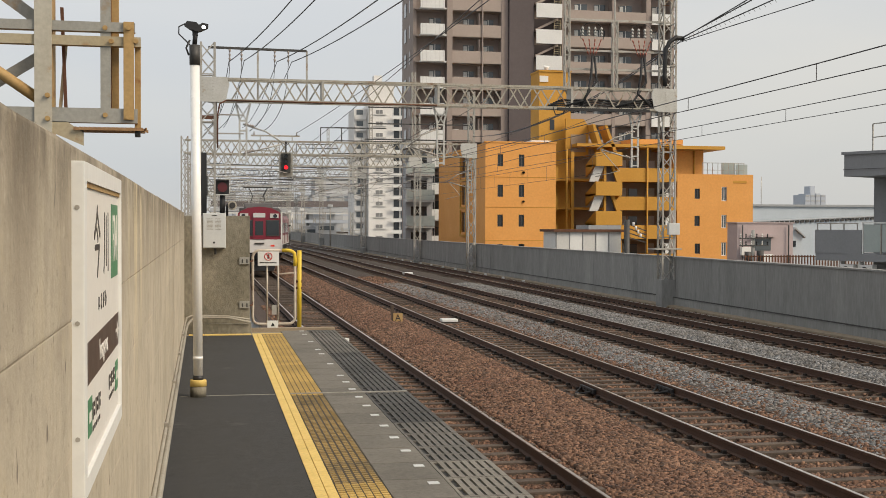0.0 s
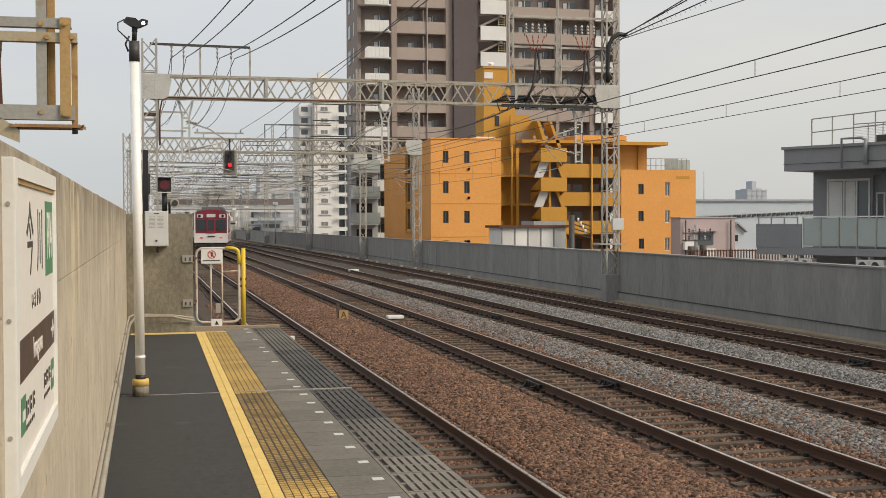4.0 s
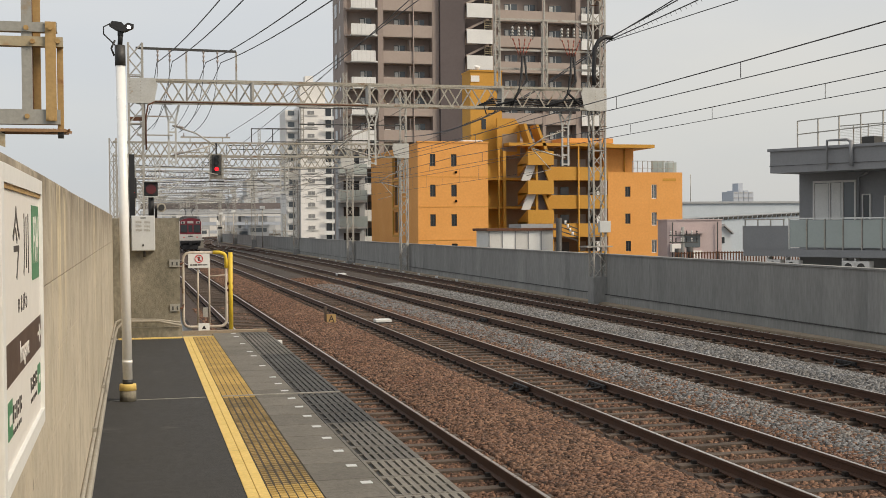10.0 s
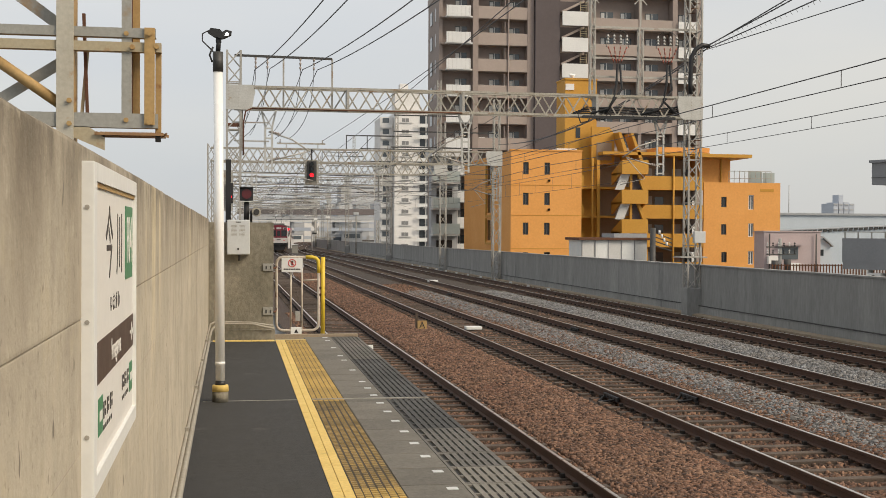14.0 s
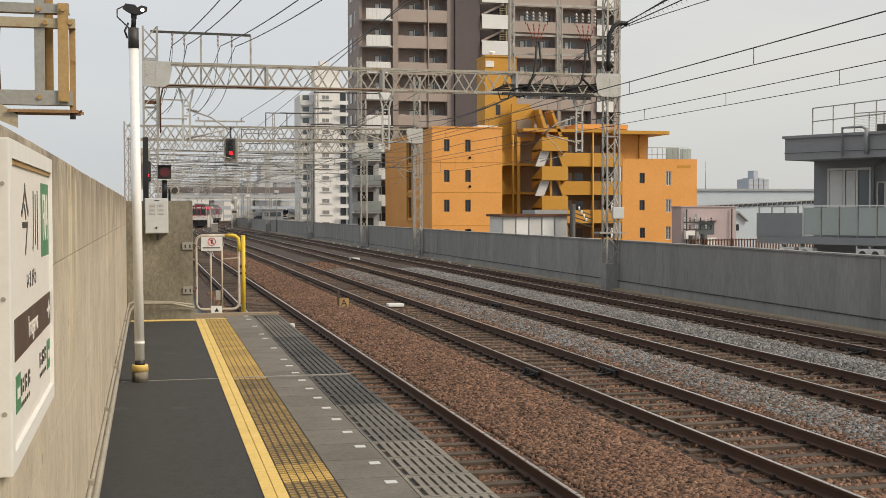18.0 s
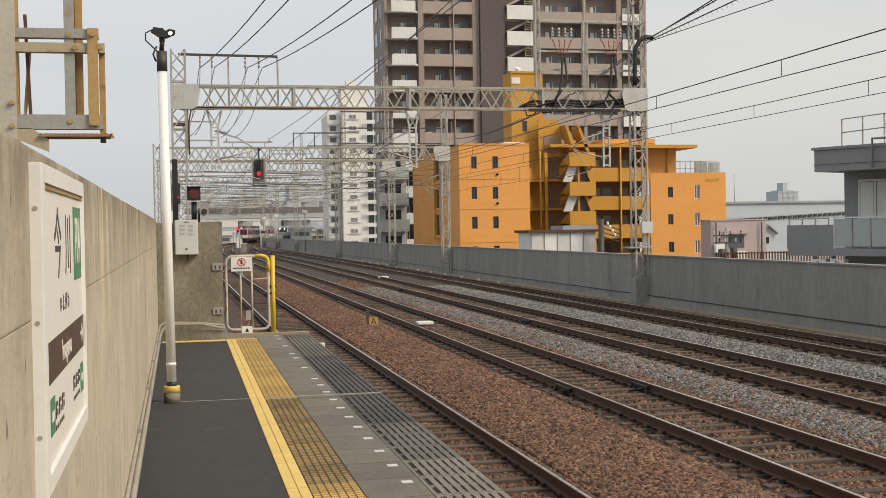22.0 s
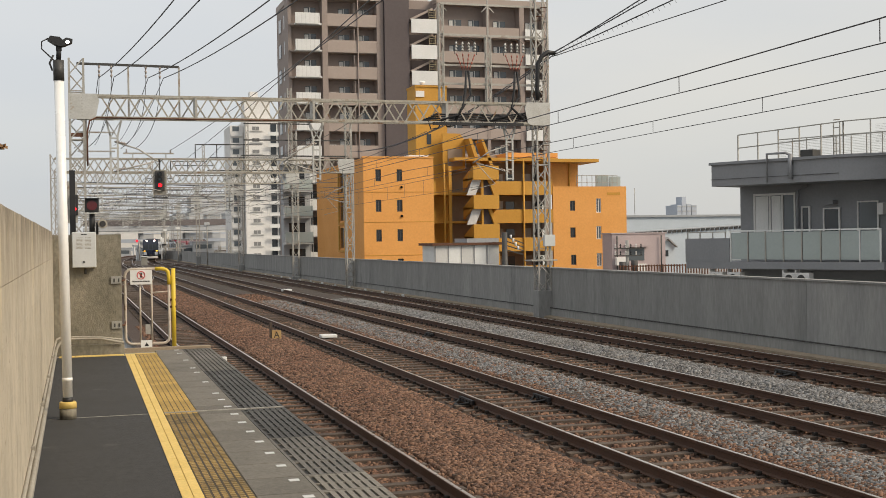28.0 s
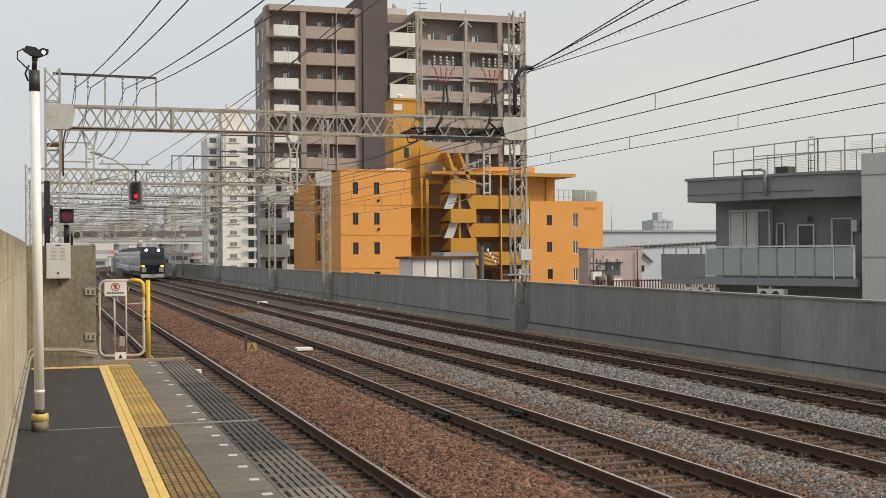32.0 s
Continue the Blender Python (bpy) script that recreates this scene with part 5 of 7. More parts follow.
for x, zc, zm, first in ((3.30, 4.60, 5.05, 46.2), (T2, 3.93, 4.25, -46), (T3, 4.18, 4.56, -46), (T4, 4.1, 4.9, 46.2)):
    w = thing("catenary", "thin dark overhead wires with droppers above a track", "overhead wire", (0, 0, 0), "overhead wires")
    ys = [y for y in [-46] + SPANS if y >= first]
    pts = [(x + bend(y) + (0.15 if k % 2 else -0.15), y, zc) for k, y in enumerate(ys + [324])]
    part("contact_wire", tube(B(), pts, 0.0075, 5), WIRE, w)
    mb, db = [], B()
    for a, b in zip(ys, ys[1:] + [324]):
        line = sag((x + bend(max(a, 0)), a, zm), (x + bend(b), b, zm), 0.12, 10)
        mb += line if not mb else line[1:]
        for v in line[1:-1]:
            if -5 < v.y < 150:
                bar(db, v, (v.x, v.y, zc), 0.009)
    part("messenger_wire", tube(B(), mb, 0.009, 5), WIRE, w)
    tagged(part("dropper", db, WIRE, w), kind="stuff")
for x, z, x2, x3 in ((1.03, 8.00, 2.42, 3.9), (1.59, 8.05, 3.00, 4.5), (2.81, 8.05, 4.52, 6.5), (3.36, 8.05, 5.12, 7.2)):
    w = thing("feeder_wire", "dark feeder wire sagging from the gantry frame", "overhead wire", (0, 0, 0), "feeder wires")
    part("wire", tube(B(), [(x + (x2 - x) * u + (x3 - 2 * x2 + x) * u * (u - 1) / 2, 46.2 - 22 * u, z - 1.55 * u + 0.78 * u * u) for u in [k / 9 for k in range(19)]], 0.016, 6), WIRE, w)
    part("wire", tube(B(), sag((x, 46.2, z), (x - 0.1, 81.5, 8.3), 0.5), 0.014, 6), WIRE, w)
for xf, zf, x, z2, drop in ((6.28, 8.0, 8.95, 8.95, 0.40), (7.36, 7.5, 8.35, 9.9, 0.35)):
    w = thing("feeder_wire", "dark feeder wire crossing high over the tracks", "overhead wire", (0, 0, 0), "feeder wires")
    part("wire", tube(B(), sag((xf, 81.5, zf), (x, -6, z2), drop, 24), 0.015, 6), WIRE, w)
for k, (x, z, xm, ym, zm) in enumerate(((18.88, 9.42, 19.2, 37.2, 10.35), (18.90, 9.36, 19.2, 34.2, 9.80), (18.86, 9.30, 19.2, 30.5, 9.02), (18.90, 9.46, 19.2, 36.6, 10.22))):
    w = thing("feeder_cable", "thick dark feeder cable running beside the parapet", "cable", (0, 0, 0), "feeder cables")
    line = []
    for i in range(31):
        u = i / 30 * 58 / (46.2 - ym)
        line.append(Vector((x + (xm - x) * u, 46.2 - (46.2 - ym) * u, z + (zm - z) * u * (0.93 + 0.07 * u))))
    part("cable", tube(B(), line, 0.022 if k != 2 else 0.016, 6), WIRE, w)
    if k in (0, 1):
        tw = B()
        for i in range(1, 150):
            t = i / 150
            a, b = line[int(t * 30)], line[min(30, int(t * 30) + 1)]
            p = a.lerp(b, t * 30 - int(t * 30))
            bar(tw, p, p + Vector((0.08, 0, -0.11)), 0.010)
        tagged(part("spacer", tw, WIRE, w), kind="stuff")
    part("cable", tube(B(), sag((x, 46.2, z), (18.3, 81.5, 8.0), 1.0), 0.014, 6), WIRE, w)
for x, z in ((9.0, 6.0), (13.5, 6.2), (16.0, 6.5), (5.5, 5.6), (11.2, 7.0)):
    w = thing("stay_wire", "thin dark wire running along the line", "overhead wire", (0, 0, 0), "stay wires")
    part("wire", tube(B(), [v for a, b in zip(SPANS[1:], SPANS[2:] + [324]) for v in sag((x + bend(a), a, z), (x + bend(b), b, z), 0.4, 6)], 0.010, 5), WIRE, w)

# ---- signals
sg = thing("railway_signal", "black railway signal with a glowing red light under a gantry", "signal", (5.55, 81.0, 5.50))
sg.scale = (0.78, 0.78, 0.78)
part("back_board", box(B(), -0.52, 0.52, 0.05, 0.12, -0.55, 1.55, 0.03), GALV_RUST, sg)
for dx in (-0.56, 0.56):
    part("cage_bar", bar(B(), (dx, -0.1, -0.75), (dx, -0.1, 2.0), 0.07), GALV, sg)
part("housing", box(B(), -0.38, 0.38, -0.2, 0.05, -0.2, 1.45, 0.06), DARK, sg)
for zz in (0.25, 0.75, 1.2):
    part("hood", tube(B(), [(0, -0.2, zz), (0, -0.42, zz)], 0.19, 14, caps=False), BLACK, sg)
part("red_light", tube(B(), [(0, -0.2, 0.25), (0, -0.23, 0.25)], 0.17, 16), RED_LAMP, sg, "lit red light")
part("dark_lens", tube(B(), [(0, -0.2, 0.75), (0, -0.23, 0.75)], 0.15, 16), GLASS_DARK, sg)
part("dark_lens", tube(B(), [(0, -0.2, 1.2), (0, -0.23, 1.2)], 0.15, 16), GLASS_DARK, sg)
part("hanger", box(B(), -0.06, 0.06, -0.05, 0.05, 1.5, 2.2), DARK, sg)
part("base_plate", box(B(), -0.62, 0.62, -0.25, 0.2, -0.82, -0.72), DARK, sg)
part("top_lamp", tube(B(), [(0, 0, 2.2), (0, 0, 2.45)], 0.09, 10), BLACK, sg)
s2 = thing("mast_signal", "small black mast signal with a red light", "signal", (0.13, 45.6, 3.2))
part("housing", box(B(), -0.14, 0.12, -0.15, 0.1, -0.22, 0.52, 0.05), BLACK, s2)
part("red_light", tube(B(), [(-0.01, -0.15, 0.0), (-0.01, -0.19, 0.0)], 0.07, 14), RED_LAMP, s2, "lit red light")
part("bracket", box(B(), -0.35, 0.1, 0.05, 0.3, -0.5, 1.0), GALV, s2)
s3 = thing("distant_signal", "small distant signal post with a red lamp", "signal", (12.0, 232, RAIL_Z))
part("post", tube(B(), [(0, 0, 0), (0, 0, 3.4)], 0.08, 8), GALV, s3)
part("red_light", tube(B(), [(-0.45, -0.1, 3.6), (-0.45, -0.2, 3.6)], 0.22, 12), RED_LAMP, s3)
part("white_light", tube(B(), [(0.4, -0.1, 3.65), (0.4, -0.2, 3.65)], 0.2, 12), TOWER_WHITE, s3)
part("arm", bar(B(), (-0.45, 0, 3.45), (0.45, 0, 3.45), 0.1), GALV, s3)
hut = thing("trackside_hut", "white gabled hut beside the distant tracks", "hut", (12.3, 240, RAIL_Z - 0.2))
part("wall", prism(B(), [(-0.4, 0), (0.7, 0), (0.7, 1.9), (0.05, 2.9), (-0.4, 2.1)], "y", 0, 4), TOWER_WHITE, hut)
part("roof", prism(B(), [(-0.45, 2.1), (0.05, 2.95), (0.75, 1.9), (0.75, 2.0), (0.05, 3.08), (-0.45, 2.2)], "y", -0.2, 4.2), ROOF_GREY, hut)
for x, y in ((18.1, 172), (17.6, 215), (18.0, 250)):
    lp = thing("trackside_lamp", "slim grey trackside lamp post", "lamp post", (x, y, RAIL_Z), "trackside lamp posts")
    part("post", tube(B(), [(0, 0, 0), (0, 0, 5.6)], 0.09, 8), GALV, lp)
    part("head", box(B(), -0.35, 0.35, -0.2, 0.2, 5.5, 5.9, 0.05), TOWER_WHITE, lp)

rp = thing("white_signal_post", "tall white post with a white box beside the curving tracks", "post", (14.85, 215, RAIL_Z))
part("post", tube(B(), [(0, 0, 0), (0, 0, 4.2)], 0.10, 10), TOWER_WHITE, rp)
part("arm", bar(B(), (-0.2, 0, 3.6), (0.4, 0, 3.6), 0.08), GALV, rp)
part("box", box(B(), -0.22, 0.35, -0.3, -0.1, 3.3, 3.95, 0.04), TOWER_WHITE, rp)
part("lamp_hood", box(B(), 0.0, 0.8, -0.3, 0.2, 2.7, 3.0, 0.04), BLACK, rp)
rc_ = thing("relay_cabinet", "pale relay cabinet beside the distant tracks", "cabinet", (10.3, 186, RAIL_Z - 0.2))
part("body", box(B(), -0.45, 0.45, 0, 1, 0, 1.3, 0.03), CONC_PALE, rc_)
part("lid", box(B(), -0.5, 0.5, -0.1, 1.1, 1.3, 1.4, 0.02), TOWER_WHITE, rc_)

# ---- buildings
GROUND = -8.0


def wall_with_windows(bm, x0, x1, y, z0, z1, holes, depth=0.3):
    """A front wall facing -y with rectangular openings (x0, x1, z0, z1) right through it."""
    xs = sorted({x0, x1, *(h[0] for h in holes), *(h[1] for h in holes)})
    zs = sorted({z0, z1, *(h[2] for h in holes), *(h[3] for h in holes)})
    for a, b in zip(xs, xs[1:]):
        for c, d in zip(zs, zs[1:]):
            if not any(h[0] - 1e-6 <= a and b <= h[1] + 1e-6 and h[2] - 1e-6 <= c and d <= h[3] + 1e-6 for h in holes):
                box(bm, a, b, y, y + depth, c, d)
    bmesh.ops.remove_doubles(bm, verts=bm.verts, dist=1e-5)
    return bm


def window(parent, x0, x1, y, z0, z1, glass=None, frame_mat=None, mullion=True, bar_w=0.07):
    w = part("window", box(B(), x0 + bar_w, x1 - bar_w, y + 0.10, y + 0.12, z0 + bar_w, z1 - bar_w), glass or GLASS_DARK, parent)
    fb = B()
    box(fb, x0, x1, y + 0.06, y + 0.14, z0, z0 + bar_w)
    box(fb, x0, x1, y + 0.06, y + 0.14, z1 - bar_w, z1)
    box(fb, x0, x0 + bar_w, y + 0.06, y + 0.14, z0 + bar_w, z1 - bar_w)
    box(fb, x1 - bar_w, x1, y + 0.06, y + 0.14, z0 + bar_w, z1 - bar_w)
    if mullion:
        box(fb, (x0 + x1) / 2 - 0.03, (x0 + x1) / 2 + 0.03, y + 0.05, y + 0.145, z0 + bar_w, z1 - bar_w)
    part("window_frame", fb, frame_mat or DARK, w)
    return w


# orange apartment house
OY = 108.0
oh = thing("apartment_house", "bright orange apartment house with open corridors and outside stairs", "apartment house", (0, OY, 0))
S = OY / 80.0
wins = [(26.62, 27.14), (28.62, 29.14)]
rows = [(7.30, 8.40), (4.52, 5.62), (1.80, 2.90), (-0.9, 0.2)]
holes = [(a, b, c, d) for a, b in wins for c, d in rows]
part("front_wall", wall_with_windows(B(), 25.48, 32.15, 0, GROUND, 9.45, holes), ORANGE_WALL, oh)
for a, b, c, d in holes:
    window(oh, a, b, 0.02, c, d, GLASS_DARK, DARK)
side_holes = [(8.0, 10.4, z - 0.3, z + 1.7) for z in (6.9, 4.2, 1.5)]
sb = B()
for a, b, c, d in [(0.3, 8.0, GROUND, 9.45), (10.4, 22.0, GROUND, 9.45)]:
    box(sb, 25.48, 25.8, a, b, c, d)
for (c, d) in ((GROUND, 1.2), (3.2, 3.9), (5.9, 6.6), (8.6, 9.45)):
    box(sb, 25.48, 25.8, 8.0, 10.4, c, d)
part("side_wall", sb, ORANGE_SIDE, oh)
for a, b, c, d in side_holes:
    part("window", box(B(), 25.60, 25.62, a, b, c, d), GLASS_DARK, oh)
    part("window_surround", box(B(), 25.36, 25.47, a - 0.3, a, c - 0.2, d + 0.2), OCHRE, oh)
    part("window_surround", box(B(), 25.36, 25.47, b, b + 0.3, c - 0.2, d + 0.2), OCHRE, oh)
    part("window_surround", box(B(), 25.36, 25.47, a - 0.3, b + 0.3, c - 0.4, c - 0.2), OCHRE, oh)
part("roof", box(B(), 25.6, 32.1, 0.2, 22, 9.2, 9.3), ROOF_GREY, oh)
part("parapet_cap", box(B(), 25.40, 32.2, -0.06, 0.35, 9.45, 9.58), ORANGE_WALL, oh)
part("roof_slab", box(B(), 29.9, 31.8, 0.4, 3, 9.6, 9.75), BLDG_WHITE, oh)
for zz in (0.5, 3.55, 6.3):
    part("ledge_line", box(B(), 25.48, 32.15, -0.025, 0.0, zz, zz + 0.05), OCHRE, oh)
for zz in (-0.4, 3.6, 6.25):
    for xx in (28.9, 29.0):
        part("vent", tube(B(), [(29.05, -0.12, zz + 0.5), (29.05, 0, zz + 0.5)], 0.11, 10), DARK, oh)
# stair tower
part("stair_tower", box(B(), 32.2, 35.4, 6.0, 9.0, GROUND, 16.8), OCHRE, oh, "tall ochre stair tower")
part("tower_window", box(B(), 33.3, 33.75, 5.97, 6.0, 11.2, 12.2), GLASS_DARK, oh)
part("tower_band", box(B(), 32.15, 35.45, 5.9, 9.1, 16.8, 16.95), OCHRE, oh)
part("small_sign", box(B(), 32.25, 33.1, 5.92, 6.0, 15.8, 16.4), BLDG_WHITE, oh, "small white wall sign")
part("dish", tube(B(), [(33.3, 7.5, 16.95), (33.3, 7.3, 17.5)], 0.05, 10, 0.32), BLDG_WHITE, oh)
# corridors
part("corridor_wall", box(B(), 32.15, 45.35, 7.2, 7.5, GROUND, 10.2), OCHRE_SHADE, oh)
for k, zz in enumerate((7.45, 4.70, 1.95, -0.8)):
    part("corridor_slab", box(B(), 32.15, 45.35, 3.6, 7.2, zz - 1.25, zz - 1.05), OCHRE, oh)
    part("corridor_parapet", box(B(), 32.15, 33.4, 3.4, 3.6, zz - 1.30, zz + 0.02), OCHRE, oh)
    part("corridor_parapet", box(B(), 38.7, 45.35, 3.4, 3.6, zz - 1.30, zz + 0.02), OCHRE, oh)
    part("column", box(B(), 34.7, 35.0, 3.5, 3.8, zz - 1.05, zz + 1.50), OCHRE, oh)
    for dx in (33.0, 40.6, 43.6):
        part("door", box(B(), dx, dx + 0.9, 7.12, 7.2, zz - 1.05, zz + 0.95), GREY_LIGHT, oh)
        part("corridor_window", box(B(), dx + 1.2, dx + 2.1, 7.14, 7.2, zz - 0.1, zz + 0.9), GLASS_GREY, oh)
    landing = part("stair_landing", box(B(), 36.1, 38.65, 0.2, 0.4, zz + 0.02, zz + 1.32), OCHRE, oh, "projecting ochre stair landing")
    part("landing_floor", box(B(), 36.1, 38.65, 0.4, 3.4, zz + 0.02, zz + 0.17), OCHRE, landing)
    for xx in (36.1, 38.5):
        part("landing_side", prism(B(), [(0.4, zz + 0.17), (3.4, zz - 0.9), (3.4, zz + 0.25), (0.4, zz + 1.32)], "x", xx, xx + 0.15), OCHRE, landing)
    part("stair_flight", prism(B(), [(35.6, zz - 1.43), (36.2, zz + 0.02), (37.05, zz + 0.02), (36.45, zz - 1.43)], "y", 0.7, 0.9), GREY_LIGHT, oh, "pale sloped stair flight")
    part("stair_fin", box(B(), 37.05, 37.26, 0.7, 1.0, zz - 1.43, zz + 0.02), OCHRE, oh)
    # dark panel: the shade inside the stair opening, put into its colour
    part("stair_void", prism(B(), [(37.26, zz - 1.43), (37.26, zz + 0.02), (38.0, zz + 0.02), (38.45, zz - 1.43)], "y", 1.1, 1.2), TOWER_CORE_AND_SHADE, oh)
    part("stair_string", prism(B(), [(37.75, zz + 0.02), (38.05, zz + 0.02), (38.65, zz - 1.43), (38.3, zz - 1.43)], "y", 0.7, 1.05), OCHRE, oh)
part("drain_pipe", tube(B(), [(42.3, 3.3, GROUND), (42.3, 3.3, 9.6)], 0.09, 8), OCHRE, oh)
part("drain_pipe", tube(B(), [(34.2, 3.3, GROUND), (34.2, 3.3, 9.2)], 0.09, 8), OCHRE, oh)
# roof stair with sloping cheeks
part("roof_stair", prism(B(), [(34.6, 8.6), (34.6, 12.2), (36.4, 12.2), (36.9, 11.5), (36.9, 8.6)], "y", 5.0, 5.3), OCHRE, oh, "ochre roof stair house")
# flat darker patch on the front, painted as the shade of a recess
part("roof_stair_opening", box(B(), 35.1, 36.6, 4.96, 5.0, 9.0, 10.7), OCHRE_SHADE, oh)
part("stair_cheek", prism(B(), [(36.75, 11.6), (37.05, 11.6), (38.1, 8.7), (37.7, 8.7)], "y", 3.4, 5.2), OCHRE, oh)
part("stair_cheek", prism(B(), [(37.95, 11.5), (38.2, 11.5), (39.3, 8.7), (38.95, 8.7)], "y", 3.2, 5.2), OCHRE, oh)
part("roof_eave", box(B(), 35.2, 45.9, 3.2, 8.0, 9.45, 9.75), OCHRE, oh)
part("roof_house", box(B(), 41.0, 46.2, 4.0, 10.0, 9.85, 10.3), ORANGE_WALL, oh)
# penthouse and lower wing
part("penthouse", box(B(), 45.4, 48.6, 4.6, 10.0, 6.7, 9.3), ORANGE_WALL, oh)
part("penthouse_pipe", tube(B(), [(47.6, 4.5, 6.7), (47.6, 4.5, 9.3)], 0.08, 8), OCHRE, oh)
part("penthouse_roof", box(B(), 44.2, 49.9, 2.4, 10.4, 9.3, 9.62), OCHRE, oh)
wholes = [(47.2, 47.75, 4.55, 5.55), (50.0, 50.55, 4.35, 5.75), (47.2, 47.75, 1.9, 2.9), (50.0, 50.55, 1.7, 3.0), (47.25, 47.8, -0.8, 0.2), (50.0, 50.55, -1.0, 0.3)]
part("wing_front", wall_with_windows(B(), 45.4, 53.3, 3.4, GROUND, 6.95, wholes), ORANGE_WALL, oh)
for a, b, c, d in wholes:
    window(oh, a, b, 3.42, c, d, GLASS_GREY if a > 49 else GLASS_DARK, BLDG_WHITE if a > 49 else DARK)
part("wing_side", box(B(), 53.0, 53.3, 3.7, 14, GROUND, 6.95), ORANGE_WALL, oh)
part("wing_roof", box(B(), 45.5, 53.2, 3.6, 14, 6.7, 6.8), ROOF_GREY, oh)
part("wing_stripe", box(B(), 51.2, 52.6, 3.37, 3.4, 6.1, 6.35), OCHRE, oh)
part("roof_panel", box(B(), 50.5, 51.9, 4.5, 4.6, 6.95, 8.15), GLASS_FROST, oh, "grey-green screen panel")
part("roof_panel", box(B(), 52.0, 53.2, 4.5, 4.6, 6.95, 8.0), GLASS_FROST, oh)
rf = B()
for k in range(9):
    bar(rf, (48.3 + k * 0.55, 4.2, 6.9), (48.3 + k * 0.55, 4.2, 8.1), 0.05)
for zz in (7.4, 8.1):
    bar(rf, (48.3, 4.2, zz), (52.7, 4.2, zz), 0.05)
part("roof_railing", rf, GALV, oh)

# taupe tower block
TY = 140.0
tb = thing("apartment_tower", "tall taupe apartment tower with rows of balconies", "apartment tower", (0, TY, 0))
part("body", box(B(), 24.8, 56.4, 1.5, 10.5, GROUND, 30.75), TOWER_BROWN, tb)
part("core", box(B(), 35.75, 38.75, -0.6, 12, GROUND, 32.7), TOWER_CORE_AND_SHADE, tb, "dark brown central core")
part("cornice", box(B(), 24.7, 35.7, -0.22, 10.5, 30.15, 30.85), TOWER_BEIGE, tb)
part("cornice", box(B(), 42.3, 56.6, -0.22, 3.0, 30.3, 30.95), TOWER_BEIGE, tb)
part("end_pier", box(B(), 24.45, 24.85, 0.6, 3.0, GROUND, 30.9), TOWER_BROWN, tb)
for x0, x1 in ((28.35, 29.0), (34.9, 35.7), (42.3, 42.8), (48.6, 49.0), (52.9, 53.5), (56.0, 56.5)):
    part("pier", box(B(), x0, x1, -0.14, 1.5, GROUND, 30.2), TOWER_BROWN, tb)
FL = 3.08
for k in range(13):
    z = 27.33 - FL * k
    if z < GROUND + 1:
        break
    part("slab", box(B(), 24.6, 35.0, 0.05, 1.5, z - 0.30, z - 0.08), TOWER_BEIGE, tb)
    part("slab", box(B(), 42.8, 56.0, 0.05, 1.5, z - 1.08, z - 0.86), TOWER_BEIGE, tb)
    b1 = part("balcony", box(B(), 25.1, 27.95, -0.75, -0.62, z - 0.22, z + 1.06), TOWER_WHITE, tb, "white balcony front")
    part("balcony_floor", box(B(), 25.1, 28.2, -0.62, 0.3, z - 0.30, z - 0.12), TOWER_WHITE, b1)
    for q in range(6):
        part("baluster", box(B(), 25.3 + q * 0.5, 25.33 + q * 0.5, -0.765, -0.75, z - 0.15, z + 1.0), GREY_LIGHT, b1)
    part("balcony", box(B(), 29.0, 34.9, -0.10, 0.03, z - 0.25, z + 1.18), TOWER_BEIGE, tb, "taupe balcony front")
    part("balcony", box(B(), 42.8, 48.6, -0.10, 0.03, z - 1.02, z + 0.30), TOWER_BEIGE, tb, "taupe balcony front")
    part("balcony", box(B(), 49.0, 52.9, -0.10, 0.03, z - 1.02, z + 0.28), TOWER_BEIGE, tb, "taupe balcony front")
    part("balcony", box(B(), 53.55, 55.9, -0.4, -0.27, z - 1.15, z + 0.15), TOWER_WHITE, tb, "white balcony front")
    part("divider", box(B(), 32.2, 32.3, 0.1, 1.5, z + 0.0, z + 2.6), TOWER_BEIGE, tb)
    for x0, x1, dz in ((26.5, 27.9, 0), (30.6, 31.9, 0), (33.0, 34.3, 0), (44.3, 45.9, -0.75), (46.8, 48.2, -0.75), (50.0, 51.6, -0.75), (54.2, 55.4, -0.75)):
        w = part("window", box(B(), x0, x1, 1.44, 1.48, z + dz + 0.0, z + dz + 2.05), GLASS_GREY, tb)
        part("window_frame", box(B(), (x0 + x1) / 2 - 0.05, (x0 + x1) / 2 + 0.05, 1.38, 1.44, z + dz, z + dz + 2.05), TOWER_WHITE, w)
        part("curtain", box(B(), x0 + 0.05, x0 + 0.5, 1.41, 1.435, z + dz + 0.05, z + dz + 1.95), CURTAIN, w)
    part("condenser", box(B(), 29.3, 30.0, 0.7, 1.1, z + 0.0, z + 1.3), BLDG_WHITE, tb)
    part("stair_front", box(B(), 38.95, 42.1, -0.9, -0.7, z - 0.85, z + 0.81), TOWER_WHITE, tb, "white stair landing front")
    # dark sheet standing in for the shade between the landings
    part("stair_void", box(B(), 38.8, 42.2, 1.0, 1.2, z + 0.7, z + 2.3), TOWER_CORE_AND_SHADE, tb)
    part("stair_flight", bar(B(), (39.0, 0.2, z + 0.81), (41.8, 0.2, z + 2.2), 0.9, 0.25), TOWER_BEIGE, tb)
    rl = B()
    for q in range(5):
        bar(rl, (41.3, -0.3, z + 0.85 + q * 0.28), (42.1, -0.3, z + 0.85 + q * 0.28), 0.06)
    for xx in (41.3, 42.1):
        bar(rl, (xx, -0.3, z + 0.81), (xx, -0.3, z + 2.15), 0.06)
    part("ladder", rl, FRAME_TAN, tb, "tan steel ladder")
